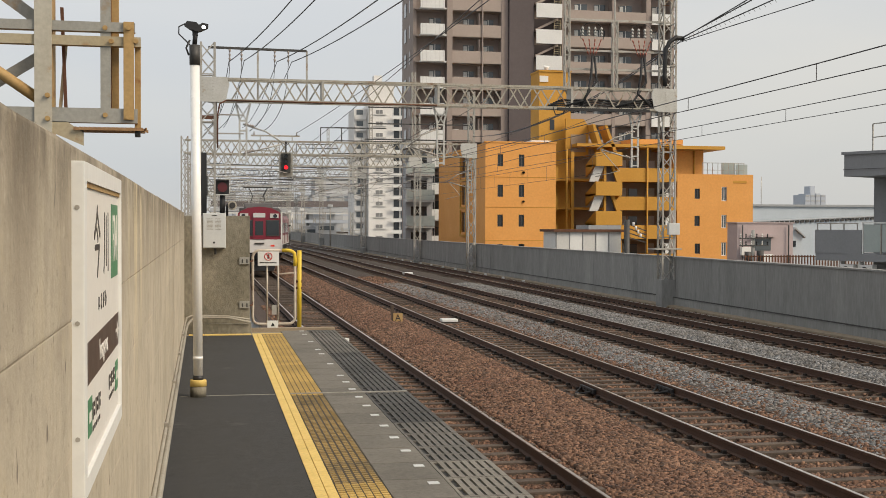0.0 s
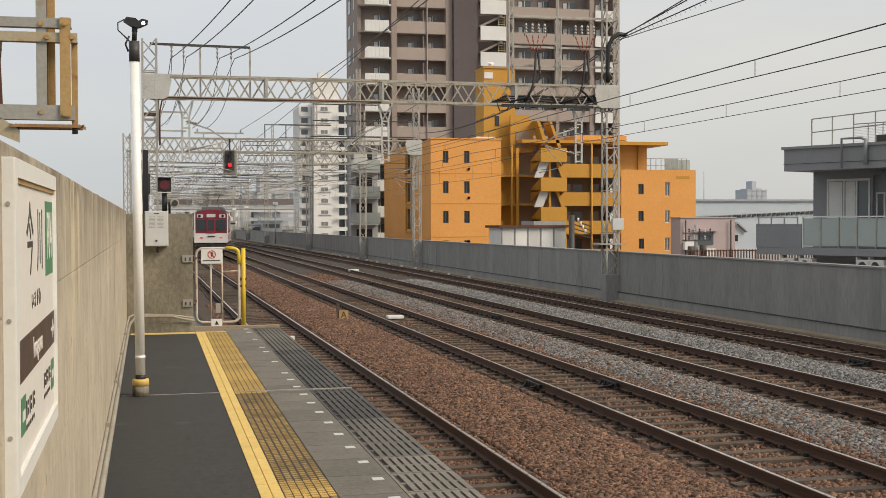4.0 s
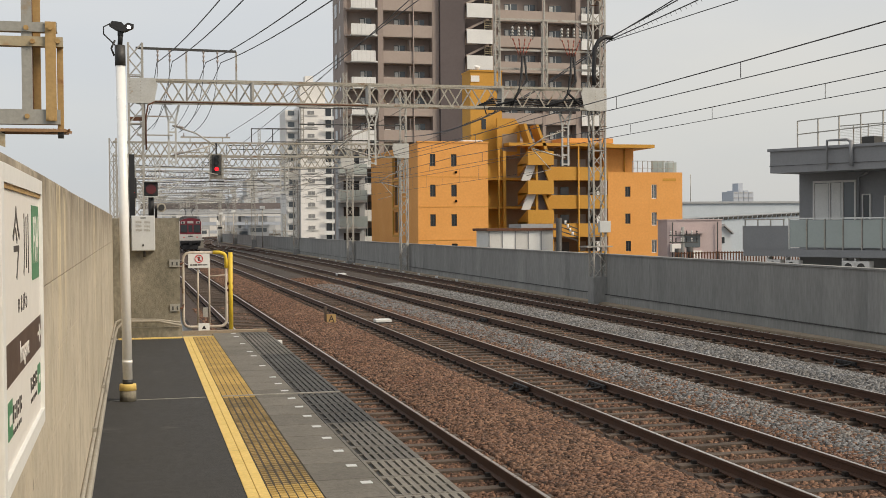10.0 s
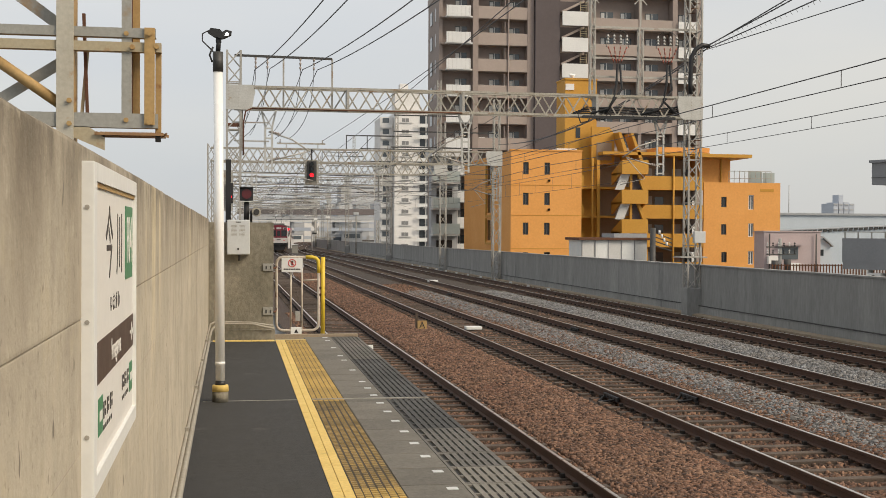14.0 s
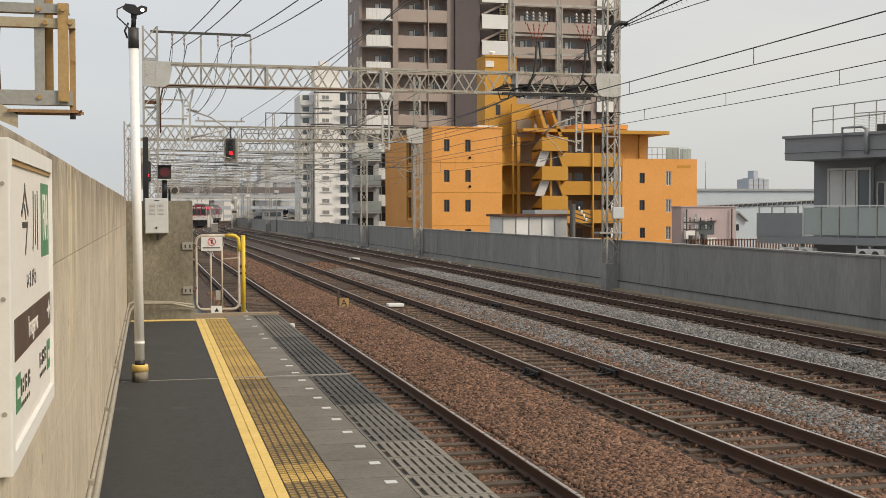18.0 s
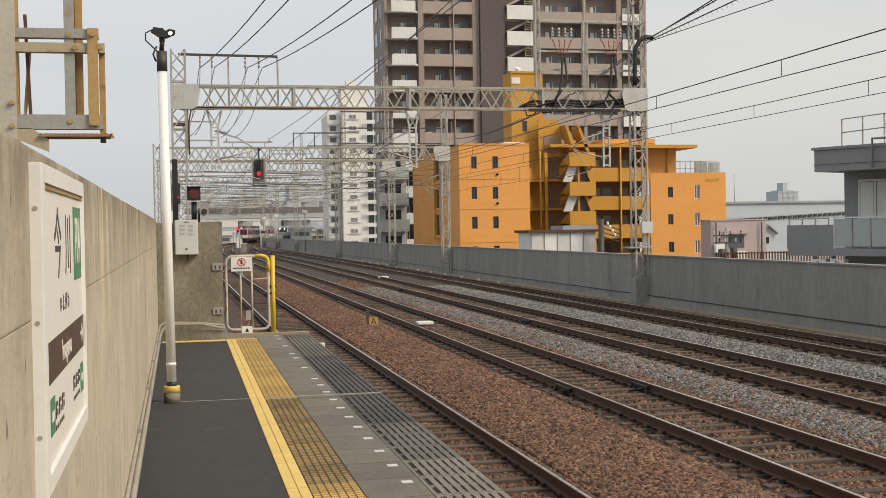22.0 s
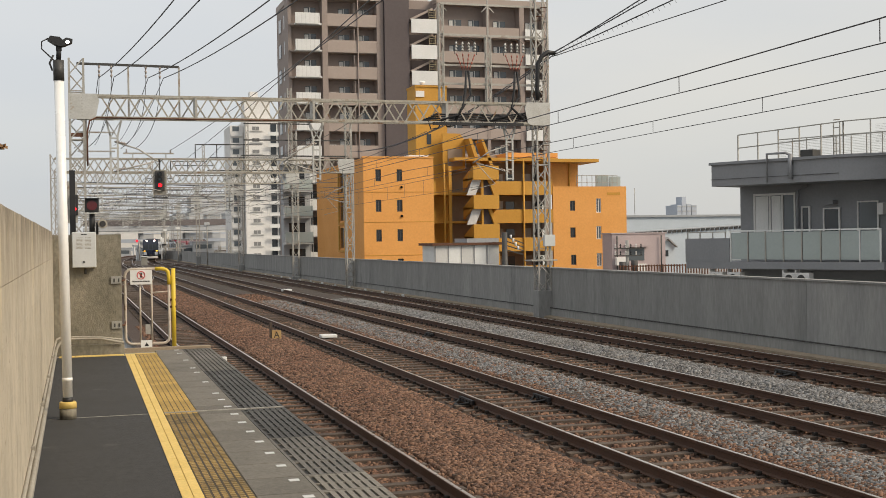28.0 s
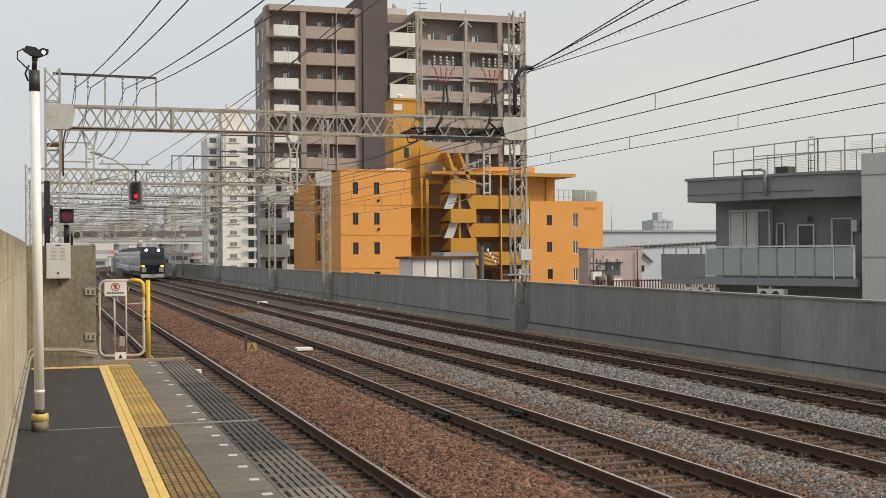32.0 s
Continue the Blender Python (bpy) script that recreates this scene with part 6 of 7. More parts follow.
    for yy in (3.6, 7.2):
        part("side_window", box(B(), 24.74, 24.79, yy, yy + 1.6, z, z + 1.6), GLASS_GREY, tb)
part("roof_tank", box(B(), 38.9, 41.9, 2, 6, 30.75, 31.6), GREY_LIGHT, tb)
for xx in (39.4, 40.7):
    part("roof_vent", tube(B(), [(xx, 3, 31.6), (xx, 3, 32.3)], 0.35, 10), GREY_LIGHT, tb)
ant = B()
bar(ant, (44.2, 4, 31.2), (44.2, 4, 33.6), 0.06)
for zz in (32.2, 32.8, 33.3):
    bar(ant, (43.3, 4, zz), (45.1, 4, zz), 0.05)
bar(ant, (46.9, 4, 31.2), (46.9, 4, 33.0), 0.05)
part("aerial", ant, DARK, tb)
for xx in (32.6,):
    part("drain_pipe", tube(B(), [(xx, -0.2, GROUND), (xx, -0.2, 30.8)], 0.07, 6), TOWER_BROWN, tb)

# white high-rise farther off
WY = 300.0
wb = thing("white_high_rise", "white high-rise apartment block with stacked balconies", "apartment block", (0, WY, 0))
part("body", box(B(), 41.3, 62.0, 1.2, 16, GROUND, 31.9), BLDG_WHITE, wb)
part("wing", box(B(), 38.0, 41.2, 4.0, 16, GROUND, 30.9), BLDG_WHITE, wb)
part("roof_house", box(B(), 41.5, 47.8, 3, 9, 31.9, 37.6), BLDG_WHITE, wb)
part("roof_tank", box(B(), 43.0, 45.0, 4, 7, 37.6, 39.4), BLDG_WHITE, wb)
for k in range(14):
    z = 29.6 - 2.85 * k
    if z < GROUND:
        break
    w = part("window", box(B(), 43.1, 44.8, 1.12, 1.18, z - 0.05, z + 0.85), GLASS_PALE, wb)
    part("window_frame", box(B(), 43.92, 43.99, 1.09, 1.15, z - 0.05, z + 0.85), GREY_LIGHT, w)
    part("window_sill", box(B(), 42.6, 45.6, 0.95, 1.19, z - 0.35, z - 0.15), GREY_LIGHT, w)
    part("window", box(B(), 38.6, 40.2, 3.92, 3.98, z - 0.1, z + 1.1), GLASS_GREY, wb)
    part("window", box(B(), 47.6, 49.0, 1.10, 1.17, z - 0.4, z + 1.5), GLASS_DARK, wb)
    part("window", box(B(), 49.4, 50.4, 1.10, 1.17, z - 0.4, z + 1.5), GLASS_GREY, wb)
    part("balcony", box(B(), 50.8, 54.6, -0.6, -0.4, z - 1.4, z + 0.0), TOWER_WHITE, wb, "white balcony front")
    part("balcony_floor", box(B(), 50.8, 54.6, -0.4, 1.2, z - 1.4, z - 1.2), TOWER_WHITE, wb)
    part("balcony", box(B(), 46.9, 50.3, 0.2, 0.4, z - 1.4, z - 0.5), TOWER_WHITE, wb, "white balcony front")
    part("window", box(B(), 51.2, 53.8, 1.10, 1.17, z - 0.4, z + 1.4), GLASS_PALE, wb)
    part("balcony", box(B(), 38.2, 40.9, 3.2, 3.4, z - 1.4, z - 0.3), BLDG_WHITE, wb)

# grey low building with the glazed balcony
GY = 50.0
gs = GY / 55.0
gh = thing("grey_house", "dark grey flat-roofed building with a frosted glass balcony", "building", (28.15, 49.8, 0), rz=-64.3)
gh.scale = (0.86, 1, 1)
part("back_wall", box(B(), 28.3, 38.2, 1.9, 4.5, GROUND, 4.35), GREY_CLAD, gh)
part("side_block", box(B(), 38.2, 46.0, -0.4, 6.0, GROUND, 5.85), GREY_LIGHT, gh, "pale grey wing wall")
part("wall_joint", box(B(), 38.2, 46.0, -0.43, -0.40, 1.60, 1.63), GREY_CLAD, gh)
part("wall_joint", box(B(), 38.2, 46.0, -0.43, -0.40, 4.95, 4.98), GREY_CLAD, gh)
ro = B()
prism(ro, [(28.15, -0.2), (35.6, -0.25), (38.2, 0.6), (38.2, 5.0), (28.15, 5.0)], "z", 4.15, 5.12)
part("roof", ro, GREY_CLAD, gh, "deep dark grey roof fascia")
rc = B()
prism(rc, [(28.05, -0.3), (35.65, -0.35), (38.2, 0.5), (38.2, 0.7), (28.05, 0.0)], "z", 5.12, 5.24)
part("roof_edge", rc, GREY_CLAD, gh)
part("roof_seam", box(B(), 28.15, 35.6, -0.275, -0.262, 4.45, 4.47), DARK, gh)
part("downpipe", tube(B(), [(31.7, -0.42, 4.2), (31.7, -0.42, 5.45), (32.8, -0.42, 5.45), (33.0, -0.2, 5.3)], 0.06, 8), GREY_CLAD, gh)
part("downpipe", tube(B(), [(33.0, -0.35, 4.3), (33.0, -0.35, 5.4)], 0.10, 8), GREY_CLAD, gh)
part("downpipe", tube(B(), [(32.5, 1.7, 4.1), (31.95, 1.7, 3.9), (31.95, 1.7, 1.0)], 0.08, 8), GREY_CLAD, gh)
part("balcony_slab", box(B(), 26.7, 38.0, -0.5, 1.9, 0.40, 0.72), GREY_CLAD, gh)
part("balcony_wall", box(B(), 26.65, 29.45, -0.5, -0.35, 0.70, 1.78), GREY_CLAD, gh)
for k in range(8):
    a, b = 29.5 + k * 1.04, 29.5 + (k + 1) * 1.04
    part("glass_panel", box(B(), a + 0.05, b - 0.02, -0.45, -0.43, 0.82, 2.02), GLASS_FROST, gh, "frosted green-grey glass panel")
    part("rail_post", box(B(), a - 0.03, a + 0.03, -0.48, -0.42, 0.72, 2.10), WHITE_PAINT if k in (0, 7) else GALV, gh)
part("rail_post", box(B(), 37.8, 37.88, -0.48, -0.42, 0.72, 2.12), WHITE_PAINT, gh)
part("top_rail", box(B(), 29.45, 37.88, -0.50, -0.40, 2.06, 2.12), WHITE_PAINT, gh)
rl = B()
for k in range(4):
    bar(rl, (26.75 + k * 0.8, -0.42, 1.78), (26.75 + k * 0.8, -0.42, 2.08), 0.05)
bar(rl, (26.7, -0.42, 2.06), (29.2, -0.42, 2.06), 0.04)
part("low_rail", rl, GALV, gh)
wd = part("window", box(B(), 29.25, 31.75, 1.84, 1.88, 0.95, 3.75), GLASS_GREY, gh, "wide sliding window with pale curtain")
for xx in (29.25, 30.2, 30.95, 31.69):
    part("window_frame", box(B(), xx - 0.04, xx + 0.06, 1.78, 1.84, 0.95, 3.75), BLDG_WHITE, wd)
part("window_frame", box(B(), 29.21, 31.75, 1.78, 1.84, 3.70, 3.80), BLDG_WHITE, wd)
part("curtain", box(B(), 29.32, 30.10, 1.815, 1.835, 1.0, 3.68), CURTAIN, wd)
part("curtain", box(B(), 30.3, 30.85, 1.815, 1.835, 1.0, 3.68), CURTAIN, wd)
for x0, x1, z1 in ((32.15, 32.5, 3.1), (33.4, 34.2, 3.0), (35.3, 36.3, 3.25)):
    w = part("window", box(B(), x0, x1, 1.84, 1.88, 1.6 if x0 < 33 else 1.4, z1), GLASS_DARK if x0 < 35 else GLASS_GREY, gh)
    part("window_frame", box(B(), x0 - 0.08, x0, 1.80, 1.87, 1.4, z1 + 0.06), BLDG_WHITE, w)
    part("window_frame", box(B(), x1, x1 + 0.08, 1.80, 1.87, 1.4, z1 + 0.06), BLDG_WHITE, w)
    part("window_frame", box(B(), x0, x1, 1.80, 1.87, z1, z1 + 0.06), BLDG_WHITE, w)
part("hood", box(B(), 33.7, 34.1, 1.5, 1.9, 3.2, 3.4), GREY_CLAD, gh)
part("boiler", box(B(), 36.5, 36.8, 1.5, 1.8, 2.7, 3.2, 0.03), BLDG_WHITE, gh)
for x0 in (28.2, 29.3, 32.6, 33.3):
    ac = part("condenser", box(B(), x0, x0 + 0.75, -0.45, -0.1, -0.35, 0.25, 0.02), BLDG_WHITE, gh, "white air conditioner outdoor unit")
    part("fan", tube(B(), [(x0 + 0.3, -0.47, -0.05), (x0 + 0.3, -0.45, -0.05)], 0.22, 14), DARK, ac)
    part("bracket", box(B(), x0 - 0.06, x0, -0.45, -0.1, -0.35, 0.38), BLDG_WHITE, ac)
rr = B()
for (xa, ya), (xb, yb), zt in (((29.2, 0.6), (35.3, 0.6), 6.95), ((35.3, 0.6), (37.7, 1.4), 7.5), ((37.7, 1.4), (45, 1.4), 7.6)):
    n = max(2, int((xb - xa) / 1.15))
    for k in range(n + 1):
        t = k / n
        px, py = xa + (xb - xa) * t, ya + (yb - ya) * t
        bar(rr, (px, py, 5.2), (px, py, 6.5 + 0.035 * (px - 29.6)), 0.05)
    for u in (0.0, 0.5):
        bar(rr, (xa, ya, 6.5 + 0.035 * (xa - 29.6) - u * 1.2), (xb, yb, 6.5 + 0.035 * (xb - 29.6) - u * 1.2), 0.045)
part("roof_railing", rr, GALV, gh, "grey steel roof railing")
r2 = B()
for k in range(9):
    bar(r2, (30.2 + k * 0.85, 2.6, 5.2), (30.2 + k * 0.85, 2.6, 6.3), 0.04)
bar(r2, (30.2, 2.6, 6.3), (37.0, 2.6, 6.3), 0.045)
part("inner_railing", r2, GALV, gh)
ms = B()
for zz in range(14):
    bar(ms, (30.2, 2.6, 5.3 + zz * 0.07), (37.5, 2.6, 5.3 + zz * 0.07), 0.008)
for zz in range(12):
    bar(ms, (35.3, 3.4, 5.95 + zz * 0.07), (45, 3.4, 5.95 + zz * 0.07), 0.008)
part("wire_mesh", ms, GALV, gh)
part("roof_unit", box(B(), 32.4, 33.2, 1.2, 2.0, 5.24, 5.65, 0.03), DARK, gh)
part("roof_unit", box(B(), 36.3, 38.6, 5.0, 6.5, 5.85, 6.7, 0.03), GREY_LIGHT, gh)
lad = B()
for dx in (0, 0.35):
    bar(lad, (33.4 + dx, 2.7, 5.2), (33.4 + dx, 2.7, 6.9), 0.05)
for k in range(5):
    bar(lad, (33.4, 2.7, 5.6 + 0.35 * k), (33.75, 2.7, 5.6 + 0.35 * k), 0.04)
part("ladder", lad, GALV, gh)

for ob in gh.children:
    ob.matrix_basis = pose(-28.15, 0.2, 0)

# white shed between parapet and orange house
sh = thing("white_shed", "white metal shed with a rusty roof edge", "shed", (0.95, 92, 0))
part("body", box(B(), 26.45, 31.85, 0.1, 3.5, GROUND, 1.42), TOWER_WHITE, sh)
for k in range(5):
    part("panel", box(B(), 26.5 + k * 1.08, 27.5 + k * 1.08, 0.0, 0.1, -2.5, 1.40), GREY_LIGHT if k % 2 == 0 else TOWER_WHITE, sh)
    part("panel_joint", box(B(), 26.47 + k * 1.08, 26.53 + k * 1.08, -0.03, 0.0, -2.5, 1.40), GREY_CLAD, sh)
part("roof", box(B(), 26.2, 32.3, -0.25, 3.8, 1.42, 1.62), RUST, sh, "rusty brown roof edge")
part("roof_top", box(B(), 29.3, 32.0, 0.5, 3.8, 1.62, 1.95), ROOF_GREY, sh)
pp = thing("utility_pole", "dark utility pole with insulators and brackets", "utility pole", (32.9, 91, GROUND - 0.8))
part("pole", tube(B(), [(0, 0, 0), (0, 0, 11.2)], 0.22, 10), DARK, pp)
for k in range(4):
    part("crossarm", bar(B(), (0, 0, 10.9 - k * 0.35), (1.6, 0, 10.3 - k * 0.3), 0.08), DARK, pp)
    part("insulator", tube(B(), [(0.5 + 0.2 * k, -0.1, 10.7 - k * 0.3), (0.5 + 0.2 * k, -0.1, 11.0 - k * 0.3)], 0.09, 8), TOWER_WHITE, pp)

# small buildings and the hazy district to the right
pk = thing("pink_house", "dusty pink house with a small shuttered window", "house", (-2.75, 98, 0))
part("body", box(B(), 48.2, 53.4, 0, 2, GROUND, 2.15), PINK_WALL, pk)
part("roof_edge", box(B(), 48.1, 53.5, -0.08, 2.1, 2.15, 2.25), PINK_WALL, pk)
wd = part("window", box(B(), 49.6, 51.3, -0.06, 0.0, -0.2, 0.9), GLASS_GREY, pk)
part("awning", box(B(), 49.4, 51.6, -0.6, 0.0, 1.0, 1.2), PINK_WALL, pk)
for x0, zz in ((48.4, -0.6), (50.4, -1.2)):
    part("condenser", box(B(), x0, x0 + 0.9, -0.5, -0.1, zz, zz + 0.7, 0.03), BLDG_WHITE, pk)
for xx in (48.6, 52.9):
    part("pipe", tube(B(), [(xx, -0.2, -3), (xx, -0.2, 2.0)], 0.06, 6), DARK, pk)
up = thing("utility_pole", "grey utility pole with transformers and dark insulators", "utility pole", (45.0, 94, GROUND), "utility poles")
part("pole", tube(B(), [(0, 0, 0), (0, 0, 9.6)], 0.14, 10), CONC_GREY, up)
for k in range(2):
    part("crossarm", bar(B(), (-1.3, -0.2, 8.9 - 0.6 * k), (1.3, -0.2, 8.9 - 0.6 * k), 0.09), DARK, up)
    for q in range(6):
        part("insulator", insulator(B(), (-1.2 + q * 0.48, -0.2, 8.95 - 0.6 * k), (-1.2 + q * 0.48, -0.2, 9.3 - 0.6 * k), 0.09, 2), BLACK if q % 2 else GREY_LIGHT, up)
part("transformer", tube(B(), [(0.5, -0.3, 7.0), (0.5, -0.3, 7.9)], 0.3, 14), DARK, up)
part("transformer", tube(B(), [(-0.6, -0.3, 7.0), (-0.6, -0.3, 7.8)], 0.28, 14), DARK, up)
fe = thing("metal_fence", "brown metal picket fence below the pink house", "fence", (0, 88, 0))
for k in range(60):
    part("picket", bar(B(), (41.5 + k * 0.25, 0, -4), (41.5 + k * 0.25, 0, -0.35), 0.08), RUST, fe)
for zz in (-0.45, -1.6):
    part("rail", bar(B(), (41.5, 0.09, zz), (56.5, 0.09, zz), 0.08), RUST, fe)
part("backing", box(B(), 49.0, 57.0, 3, 3.2, GROUND, -0.6), CITY_A, fe)
wh = thing("small_white_house", "small pale blue gabled house with one dark window", "house", (0, 125, 0))
part("wall", prism(B(), [(63.7, GROUND), (65.75, GROUND), (65.75, 0.75), (64.75, 1.55), (63.7, 0.75)], "y", 0, 8), PALE_BLUE, wh)
part("roof", prism(B(), [(63.5, 0.6), (64.75, 1.6), (65.95, 0.6), (65.95, 0.75), (64.75, 1.78), (63.5, 0.75)], "y", -0.4, 8.3), ROOF_GREY, wh)
part("window", box(B(), 64.5, 64.95, -0.05, 0, -0.4, 0.3), GLASS_DARK, wh)
wr = thing("warehouse", "long pale blue warehouse with a sloping saw-tooth roof line", "warehouse", (0, 230, 0))
part("wall", prism(B(), [(108, GROUND), (160, GROUND), (160, 4.5), (108, 2.2)], "y", 0, 6), PALE_BLUE, wr)
for k in range(46):
    zz = 2.2 + k * 1.12 * 0.0442
    part("roof_window", prism(B(), [(108.2 + k * 1.12, zz - 0.15), (108.8 + k * 1.12, zz - 0.15), (109.1 + k * 1.12, zz + 0.45), (108.2 + k * 1.12, zz + 0.35)], "y", -0.3, 0.0), DARK, wr)
part("roof", prism(B(), [(107.5, 2.55), (160, 4.87), (160, 5.05), (107.5, 2.73)], "y", -0.4, 6), ROOF_GREY, wr)
w2 = thing("warehouse", "pale grey flat-roofed warehouse in the haze", "warehouse", (0, 330, 0))
part("body", box(B(), 150, 260, 0, 60, GROUND, 7.6), PALE_BLUE, w2)
part("roof", box(B(), 149, 261, -0.6, 60, 7.6, 8.2), ROOF_GREY, w2)
part("mast", tube(B(), [(163, 5, 8), (163, 5, 16.5)], 0.10, 6), GALV, w2)
part("body", box(B(), 128, 150, 10, 40, GROUND, 7.2), CITY_A, w2)
fw = thing("cream_hall", "cream low hall with a wide window", "hall", (0, 180, 0))
part("body", box(B(), 112, 140, 0, 20, GROUND, 0.9), BLDG_WHITE, fw)
part("window", box(B(), 114, 124, -0.08, 0, -0.6, 0.3), GLASS_DARK, fw)
part("roof", box(B(), 111.5, 140.5, -0.4, 20.4, 0.9, 1.2), ROOF_GREY, fw)
# its haze is only the pale blue-grey wall colour
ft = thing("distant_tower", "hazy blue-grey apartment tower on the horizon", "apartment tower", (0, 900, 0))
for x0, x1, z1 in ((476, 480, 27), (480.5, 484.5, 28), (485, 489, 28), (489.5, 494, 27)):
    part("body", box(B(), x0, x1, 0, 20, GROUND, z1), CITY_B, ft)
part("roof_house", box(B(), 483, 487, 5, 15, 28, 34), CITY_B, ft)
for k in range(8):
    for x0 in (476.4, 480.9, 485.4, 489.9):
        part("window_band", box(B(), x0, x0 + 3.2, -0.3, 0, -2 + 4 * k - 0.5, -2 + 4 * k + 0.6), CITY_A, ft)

# hazy district ahead of the line: an elevated station, a pale block behind it, low buildings
crng = random.Random(21)
es_ = thing("elevated_station", "grey elevated station deck with a brown-grey barrier across the view", "station", (0, 450, 0))
part("deck", box(B(), 4, 128, 0, 16, 6.6, 7.8), CITY_A, es_)
part("barrier", box(B(), 4, 128, -0.4, 0, 8.3, 10.5), STATION_BROWN, es_, "brown-grey noise barrier")
part("deck_edge", box(B(), 4, 128, -0.8, -0.4, 5.7, 6.3), GREY_LIGHT, es_)
fence = B()
for k in range(104):
    bar(fence, (4 + 1.2 * k, -0.2, 10.5), (4 + 1.2 * k, -0.2, 11.6), 0.10)
bar(fence, (4, -0.2, 11.6), (128, -0.2, 11.6), 0.12)
tagged(part("fence", fence, GALV, es_), kind="stuff")
for k in range(15):
    part("pier", box(B(), 7 + 8.2 * k, 8.4 + 8.2 * k, 2, 9, GROUND, 6.6), CITY_A, es_)
    part("lower_beam", box(B(), 4 + 8.2 * k, 12.2 + 8.2 * k, 1.0, 1.6, 2.4, 3.6), CITY_B, es_)
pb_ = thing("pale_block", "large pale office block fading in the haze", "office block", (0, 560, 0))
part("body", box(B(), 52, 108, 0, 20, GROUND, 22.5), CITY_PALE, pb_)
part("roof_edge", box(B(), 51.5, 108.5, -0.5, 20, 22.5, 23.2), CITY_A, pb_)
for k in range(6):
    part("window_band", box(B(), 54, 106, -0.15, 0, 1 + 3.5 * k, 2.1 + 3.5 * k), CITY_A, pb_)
for k in range(22):
    x = 14 + k * 5.2 + crng.uniform(-2, 2)
    y = crng.uniform(330, 440)
    h = crng.uniform(-2.5, 2.0)
    bl = thing("city_block", "low grey building beyond the railway", "building", (x * y / 330, y, 0), "low hazy buildings")
    w = crng.uniform(4, 8) * y / 420
    part("body", box(B(), -w / 2, w / 2, 0, 9, GROUND, h), (CITY_A, BLDG_WHITE, CITY_B, CITY_PALE)[k % 4], bl)
    part("roof", box(B(), -w / 2 - 0.2, w / 2 + 0.2, -0.2, 9.2, h, h + 0.4), (ROOF_GREY, CITY_A)[k % 2], bl)
    for r in range(2):
        part("window_band", box(B(), -w / 2 + 0.6, w / 2 - 0.6, -0.12, 0, h - 1.6 - 2.6 * r, h - 0.5 - 2.6 * r), GLASS_GREY, bl)
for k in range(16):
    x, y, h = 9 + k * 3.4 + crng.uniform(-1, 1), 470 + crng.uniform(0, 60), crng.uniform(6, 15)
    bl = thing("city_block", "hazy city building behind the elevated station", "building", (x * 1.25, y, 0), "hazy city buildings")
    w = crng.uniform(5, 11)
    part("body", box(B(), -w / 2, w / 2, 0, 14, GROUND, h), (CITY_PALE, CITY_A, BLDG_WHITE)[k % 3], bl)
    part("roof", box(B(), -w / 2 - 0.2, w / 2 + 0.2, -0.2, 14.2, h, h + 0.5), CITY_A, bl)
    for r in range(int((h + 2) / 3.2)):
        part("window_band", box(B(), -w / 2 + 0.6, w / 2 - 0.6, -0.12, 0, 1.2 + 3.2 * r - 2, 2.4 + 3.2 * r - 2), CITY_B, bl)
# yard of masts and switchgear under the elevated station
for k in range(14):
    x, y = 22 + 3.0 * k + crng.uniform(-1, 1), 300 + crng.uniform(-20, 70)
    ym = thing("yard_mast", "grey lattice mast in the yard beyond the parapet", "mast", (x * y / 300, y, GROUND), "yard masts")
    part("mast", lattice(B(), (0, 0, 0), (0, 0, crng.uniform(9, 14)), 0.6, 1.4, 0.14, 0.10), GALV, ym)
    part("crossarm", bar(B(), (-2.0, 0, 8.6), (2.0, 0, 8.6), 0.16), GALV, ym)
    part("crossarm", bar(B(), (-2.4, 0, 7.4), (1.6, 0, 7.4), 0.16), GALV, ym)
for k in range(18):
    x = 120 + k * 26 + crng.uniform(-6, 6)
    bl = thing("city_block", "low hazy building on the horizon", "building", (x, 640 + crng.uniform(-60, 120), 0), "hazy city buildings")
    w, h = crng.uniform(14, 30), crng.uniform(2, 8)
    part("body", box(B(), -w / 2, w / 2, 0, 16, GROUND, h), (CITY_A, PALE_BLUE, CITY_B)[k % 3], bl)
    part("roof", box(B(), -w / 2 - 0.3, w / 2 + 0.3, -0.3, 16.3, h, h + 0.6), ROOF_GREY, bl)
# grey house beside the tower at its foot
nb = thing("grey_apartment", "grey apartment house with pale balcony railings", "apartment house", (0, 133, 0))
part("body", box(B(), 22.6, 25.6, 1.6, 3.2, GROUND, 10.4), CITY_A, nb)
part("roof", box(B(), 22.3, 25.6, -0.4, 3.2, 10.4, 11.2), GREY_LIGHT, nb)
for k in range(6):
    z = 7.6 - 2.9 * k
    part("slab", box(B(), 22.5, 25.6, 0, 1.6, z - 0.2, z), GREY_LIGHT, nb)
    part("railing", box(B(), 22.5, 25.6, -0.08, 0, z, z + 1.15), GLASS_FROST, nb)
    part("window", box(B(), 23.2, 25.0, 1.55, 1.6, z + 0.1, z + 2.2), GLASS_DARK, nb)

# ---- trains: each car is a thing; local y runs along the car, z up from the rail
CAR = 19.6


def shell(bm, w, z0, z1, crown, y0, y1, inset=0.0):
    h = w / 2
    pts = [(-h + 0.05, z0), (h - 0.05, z0), (h, z0 + 0.25), (h, z1 - 0.25), (h - 0.18, z1), (h - 0.7, z1 + crown * 0.75), (0, z1 + crown), (-h + 0.7, z1 + crown * 0.75), (-h + 0.18, z1), (-h, z1 - 0.25), (-h, z0 + 0.25)]
    return prism(bm, pts, "y", y0, y1)


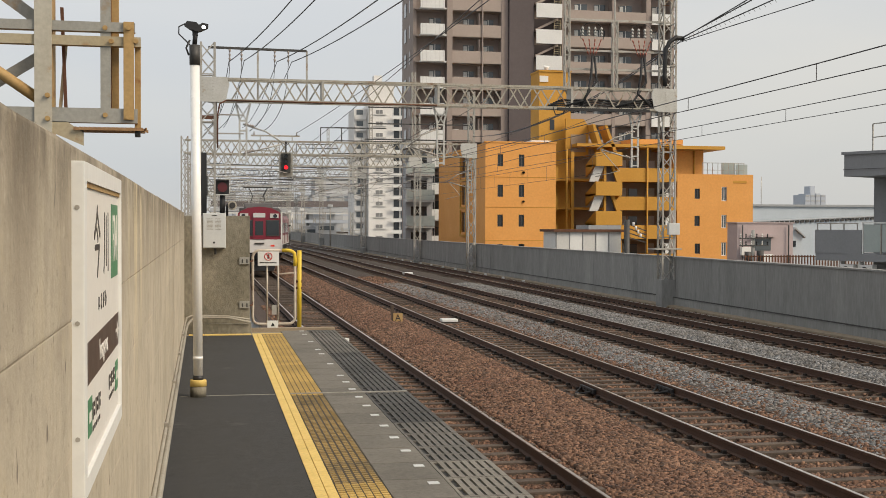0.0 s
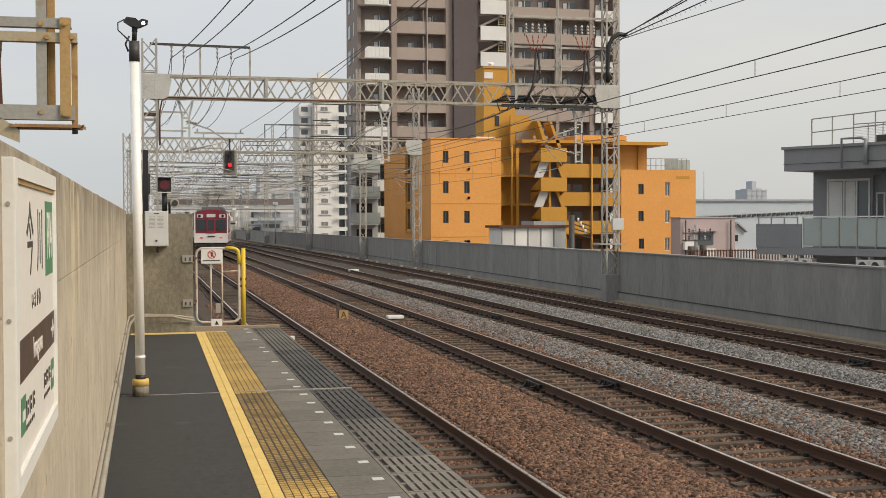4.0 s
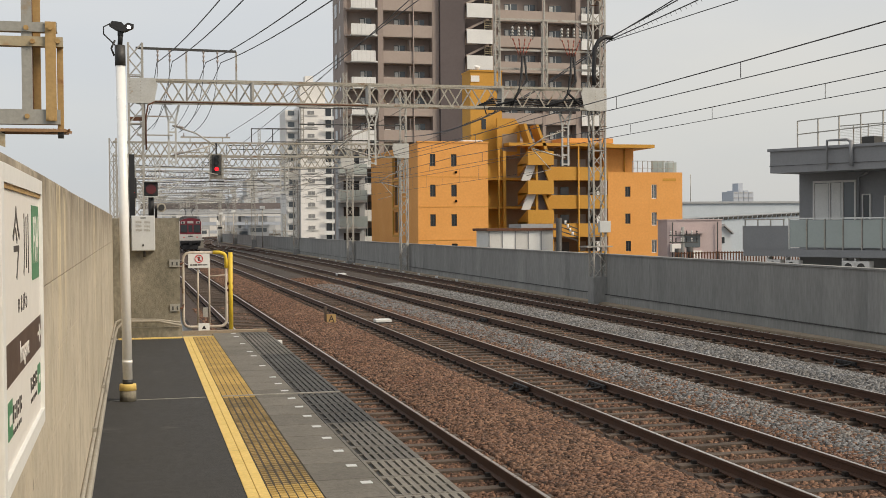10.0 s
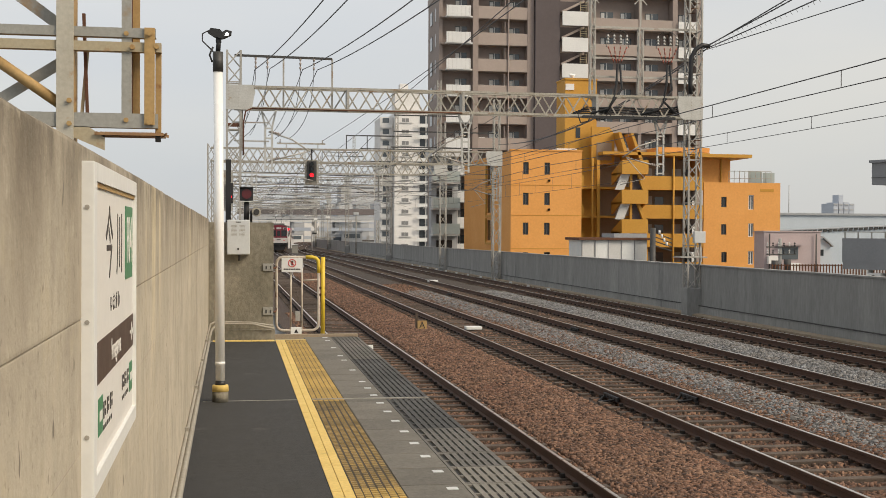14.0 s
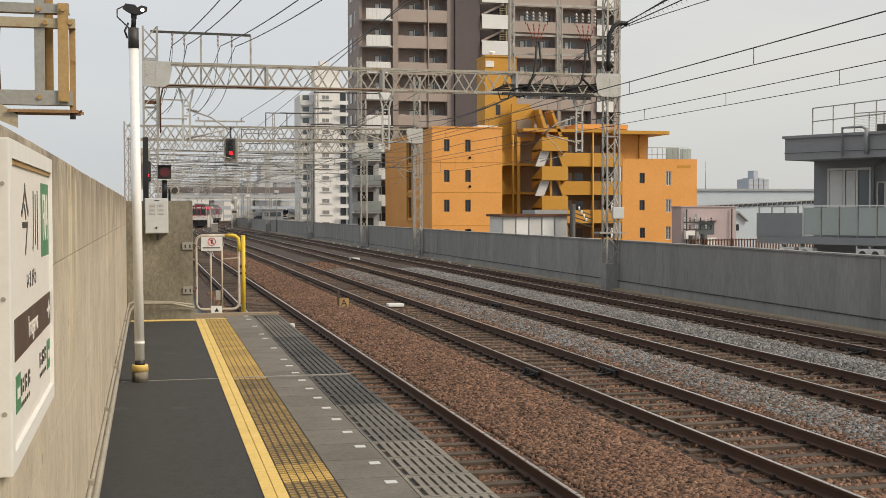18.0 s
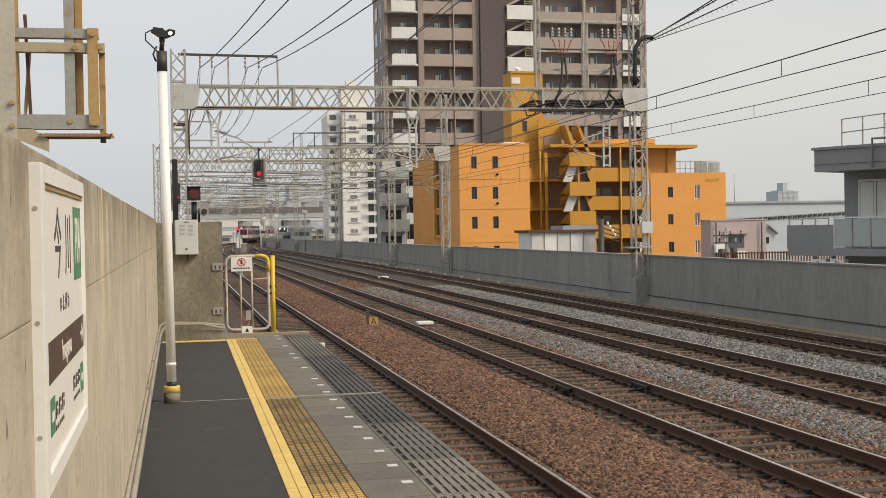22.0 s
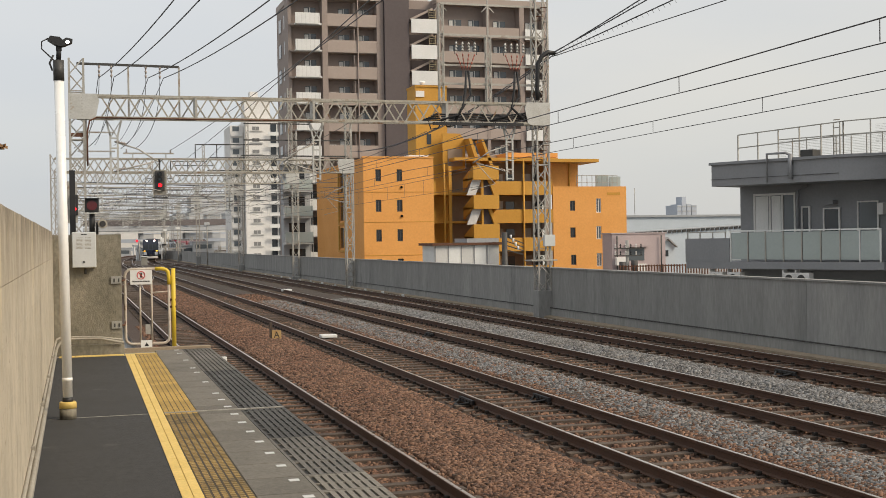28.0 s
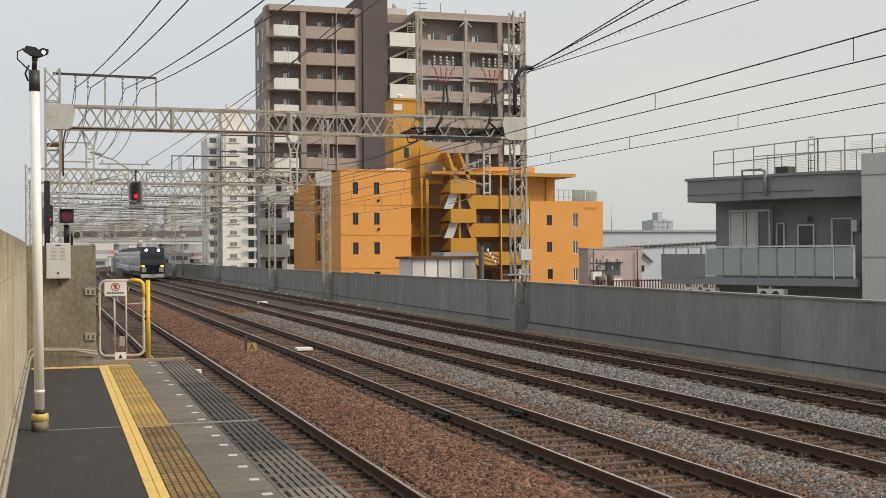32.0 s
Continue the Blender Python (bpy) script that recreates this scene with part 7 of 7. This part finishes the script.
def bogies(c, ys):
    for y in ys:
        bg = part("bogie", box(B(), -1.0, 1.0, y - 1.5, y + 1.5, 0.35, 0.75, 0.05), BLACK, c)
        for dy in (-1.05, 1.05):
            for x in (-0.75, 0.75):
                part("wheel", tube(B(), [(x - 0.06, y + dy, 0.43), (x + 0.06, y + dy, 0.43)], 0.43, 18), RAIL_SIDE, bg)


def red_car(face):
    c = thing("train_car", "maroon and ivory commuter train car" + (" with a cab end" if face else ""), "train car", group="maroon commuter train")
    W = 2.76
    low = B()
    prism(low, [(-W / 2, 0.95), (W / 2, 0.95), (W / 2, 1.75), (-W / 2, 1.75)], "y", -CAR / 2, CAR / 2)
    part("lower_body", low, TRAIN_WHITE, c, "ivory lower body band")
    part("body", shell(B(), W, 1.70, 3.42, 0.32, -CAR / 2, CAR / 2), TRAIN_RED, c, "maroon body")
    part("roof", shell(B(), W - 0.35, 3.40, 3.60, 0.22, -CAR / 2 + 0.3, CAR / 2 - 0.3), TRAIN_ROOF, c, "grey roof")
    for k in range(4):
        y = -CAR / 2 + 2.4 + k * 4.85
        for s in (-1, 1):
            d = part("door", box(B(), s * W / 2 - 0.012, s * W / 2 + 0.012, y - 0.65, y + 0.65, 1.05, 3.0), TRAIN_RED, c)
            part("door_window", box(B(), s * (W / 2 + 0.016) - 0.004, s * (W / 2 + 0.016) + 0.004, y - 0.5, y + 0.5, 1.95, 2.8), GLASS_GREY, d)
            if k < 3:
                part("side_window", box(B(), s * W / 2 - 0.015, s * W / 2 + 0.015, y + 1.1, y + 3.8, 1.95, 2.8), GLASS_GREY, c)
                part("window_frame", box(B(), s * W / 2 - 0.02, s * W / 2 + 0.02, y + 2.4, y + 2.5, 1.95, 2.8), TRAIN_WHITE, c)
    part("underframe", box(B(), -1.2, 1.2, -CAR / 2 + 0.5, CAR / 2 - 0.5, 0.5, 0.95), BLACK, c)
    bogies(c, (-6.8, 6.8))
    for y in (-5, 0, 5):
        part("roof_unit", box(B(), -0.9, 0.9, y - 1.2, y + 1.2, 3.72, 4.0, 0.06), TRAIN_ROOF, c)
    if face:
        y = -CAR / 2
        part("cab_frame", box(B(), -W / 2 - 0.005, -W / 2 + 0.09, y - 0.05, y, 0.98, 3.40), TRAIN_WHITE, c)
        part("cab_frame", box(B(), W / 2 - 0.09, W / 2 + 0.005, y - 0.05, y, 0.98, 3.40), TRAIN_WHITE, c)
        for x0, x1 in ((-1.16, -0.44), (0.44, 1.16)):
            part("cab_window", box(B(), x0, x1, y - 0.06, y - 0.02, 2.02, 2.86), GLASS_DARK, c)
            part("window_surround", box(B(), x0 - 0.05, x1 + 0.05, y - 0.045, y, 1.96, 2.92), DARK, c)
            part("upper_panel", box(B(), x0 + (0.0 if x0 < 0 else 0.22), x1 - (0.22 if x0 < 0 else 0.0), y - 0.06, y - 0.0, 3.05, 3.32), GREY_LIGHT, c)
            part("head_lamp", tube(B(), [((x0 + x1) / 2 + (0.15 if x0 > 0 else -0.15), y - 0.05, 3.18), ((x0 + x1) / 2 + (0.15 if x0 > 0 else -0.15), y - 0.09, 3.18)], 0.12, 12), GLASS_DARK, c)
            part("tail_light", box(B(), (x0 + x1) / 2 - 0.12, (x0 + x1) / 2 + 0.12, y - 0.03, y, 1.32, 1.42), RED_GLOW, c, "lit red tail light")
        dr = part("end_door", box(B(), -0.38, 0.38, y - 0.075, y, 1.76, 3.05), TRAIN_RED, c)
        part("end_door_window", box(B(), -0.24, 0.24, y - 0.085, y - 0.075, 2.0, 2.85), GLASS_DARK, dr)
        part("destination_box", box(B(), -0.36, 0.36, y - 0.08, y, 3.08, 3.35), GREY_LIGHT, c)
        part("number_bar", box(B(), -0.3, 0.3, y - 0.085, y - 0.07, 1.45, 1.55), SIGN_BLACK, c)
        part("lower_panel", box(B(), -W / 2 + 0.02, W / 2 - 0.02, y - 0.025, y, 0.96, 1.74), TRAIN_WHITE, c)
        part("bumper", box(B(), -1.25, 1.25, y - 0.12, y + 0.2, 0.72, 0.92, 0.05), BLACK, c)
        part("coupler", box(B(), -0.16, 0.16, y - 0.55, y, 0.55, 0.95, 0.04), BLACK, c)
        part("skirt", box(B(), -0.9, 0.9, y - 0.05, y + 0.3, 0.2, 0.6), BLACK, c)
        pg = B()
        for s in (-1, 1):
            bar(pg, (s * 0.5, -4.0, 4.0), (s * 0.35, -2.6, 4.55), 0.05)
            bar(pg, (s * 0.35, -2.6, 4.55), (s * 0.6, -3.9, 5.05), 0.05)
        bar(pg, (-0.95, -3.9, 5.07), (0.95, -3.9, 5.07), 0.09)
        part("pantograph", pg, DARK, c)
    return c


def blue_car(face):
    c = thing("train_car", "navy and silver limited express train car" + (" with lit headlights" if face else ""), "train car", group="navy express train")
    W = 2.95
    part("lower_body", shell(B(), W, 0.80, 1.75, 0.0, -CAR / 2 + (0.5 if face else 0), CAR / 2), TRAIN_BLUE if face else TRAIN_SILVER, c)
    part("body", shell(B(), W, 1.70, 3.45, 0.36, -CAR / 2 + (0.5 if face else 0), CAR / 2), TRAIN_SILVER, c, "silver-grey body side")
    part("roof", shell(B(), W - 0.4, 3.5, 3.66, 0.22, -CAR / 2 + 1.2, CAR / 2 - 0.2), TRAIN_ROOF, c)
    for s in (-1, 1):
        for k in range(9):
            y = -CAR / 2 + 2.2 + k * 1.95
            part("side_window", box(B(), s * W / 2 - 0.012, s * W / 2 + 0.012, y, y + 1.5, 2.0, 2.85), GLASS_DARK, c)
    part("underframe", box(B(), -1.2, 1.2, -CAR / 2 + 0.6, CAR / 2 - 0.5, 0.45, 0.8), BLACK, c)
    bogies(c, (-6.8, 6.8))
    for y in (-3, 4):
        part("roof_unit", box(B(), -0.9, 0.9, y - 1.5, y + 1.5, 3.8, 4.05, 0.06), TRAIN_ROOF, c)
    if face:
        y = -CAR / 2 + 0.5
        nose = B()
        prism(nose, [(y + 0.05, 0.85), (y - 0.45, 0.9), (y - 0.5, 1.8), (y - 0.25, 3.1), (y + 0.02, 3.86)], "x", -W / 2 + 0.06, W / 2 - 0.06)
        part("cab_front", nose, TRAIN_BLUE, c, "navy cab front")
        for x0, x1 in ((-1.25, -0.42), (-0.34, 0.34), (0.42, 1.25)):
            wn_ = B()
            prism(wn_, [(y - 0.46, 2.0), (y - 0.495, 2.0), (y - 0.30, 2.92), (y - 0.265, 2.92)], "x", x0, x1)
            part("windscreen", wn_, GLASS_DARK, c)
        for x in (-0.72, 0.72):
            part("headlight", tube(B(), [(x, y - 0.06, 3.60), (x, y - 0.16, 3.60)], 0.15, 14), HEAD_GLOW, c, "lit white headlight")
            part("marker_light", box(B(), x * 1.55 - 0.18, x * 1.55 + 0.18, y - 0.56, y - 0.45, 1.62, 1.74), AMBER_GLOW, c, "lit amber marker light")
        part("front_panel", box(B(), -1.3, -0.75, y - 0.53, y - 0.3, 0.95, 1.5, 0.04), TRAIN_SILVER, c)
        part("front_panel", box(B(), 0.75, 1.3, y - 0.53, y - 0.3, 0.95, 1.5, 0.04), TRAIN_SILVER, c)
        part("skirt", box(B(), -1.32, 1.32, y - 0.62, y + 0.6, 0.28, 0.72, 0.08), TRAIN_WHITE, c, "ivory front skirt")
        part("coupler", box(B(), -0.2, 0.2, y - 0.9, y - 0.4, 0.72, 1.05, 0.04), BLACK, c)
    return c


def raised(c):
    """The commuter cars sit high over their bogies."""
    for ob in c.children:
        if ob.name.split(".")[0] == "bogie":
            continue
        for o in [ob] + list(ob.children):
            for v in o.data.vertices:
                v.co.z = v.co.z + 0.42 if v.co.z > 0.94 else v.co.z * 1.40
    return c


RED_TRAIN = [raised(red_car(True))] + [raised(red_car(False)) for _ in range(3)]
BLUE_TRAIN = [blue_car(True)] + [blue_car(False) for _ in range(4)]


def red_line(y):
    return cross_x(y) + bend(y)


def blue_line(y):
    return T3 + bend(y)


RED_AT = [(0, 74.5), (2, 90), (5, 109.5), (6, 117.5), (8, 135.5), (10, 154), (11, 165), (13, 182), (15, 199), (17, 217), (18.5, 237), (20, 262), (22, 300), (24, 338), (26, 366), (28, 386), (32, 412)]


def red_rear(t):
    for (a, p), (b, q) in zip(RED_AT, RED_AT[1:]):
        if t <= b:
            return p + (q - p) * (t - a) / (b - a)
    return RED_AT[-1][1]


BLUE_AT = [(0, 488), (14, 486), (17, 468), (18.5, 447), (20, 418), (22, 377), (24, 328), (25.5, 294), (27.5, 248), (28, 237), (29, 215), (30, 194), (31, 172), (32, 150.5)]


def blue_front(t):
    for (a, p), (b, q) in zip(BLUE_AT, BLUE_AT[1:]):
        if t <= b:
            return p + (q - p) * (t - a) / (b - a)
    return BLUE_AT[-1][1]


def on_line(line, y):
    slope = (line(y + 1) - line(y - 1)) / 2
    return pose(line(y), y, RAIL_Z, 0, 0, -math.degrees(math.atan(slope)))


def motions():
    for i, car in enumerate(RED_TRAIN):
        walk(car, [(t / 2, on_line(red_line, red_rear(t / 2) + (CAR + 0.8) * i + CAR / 2)) for t in range(65)])
    for i, car in enumerate(BLUE_TRAIN):
        walk(car, [(t / 2, on_line(blue_line, blue_front(t / 2) + (CAR + 0.8) * i + CAR / 2)) for t in range(65)])


motions()
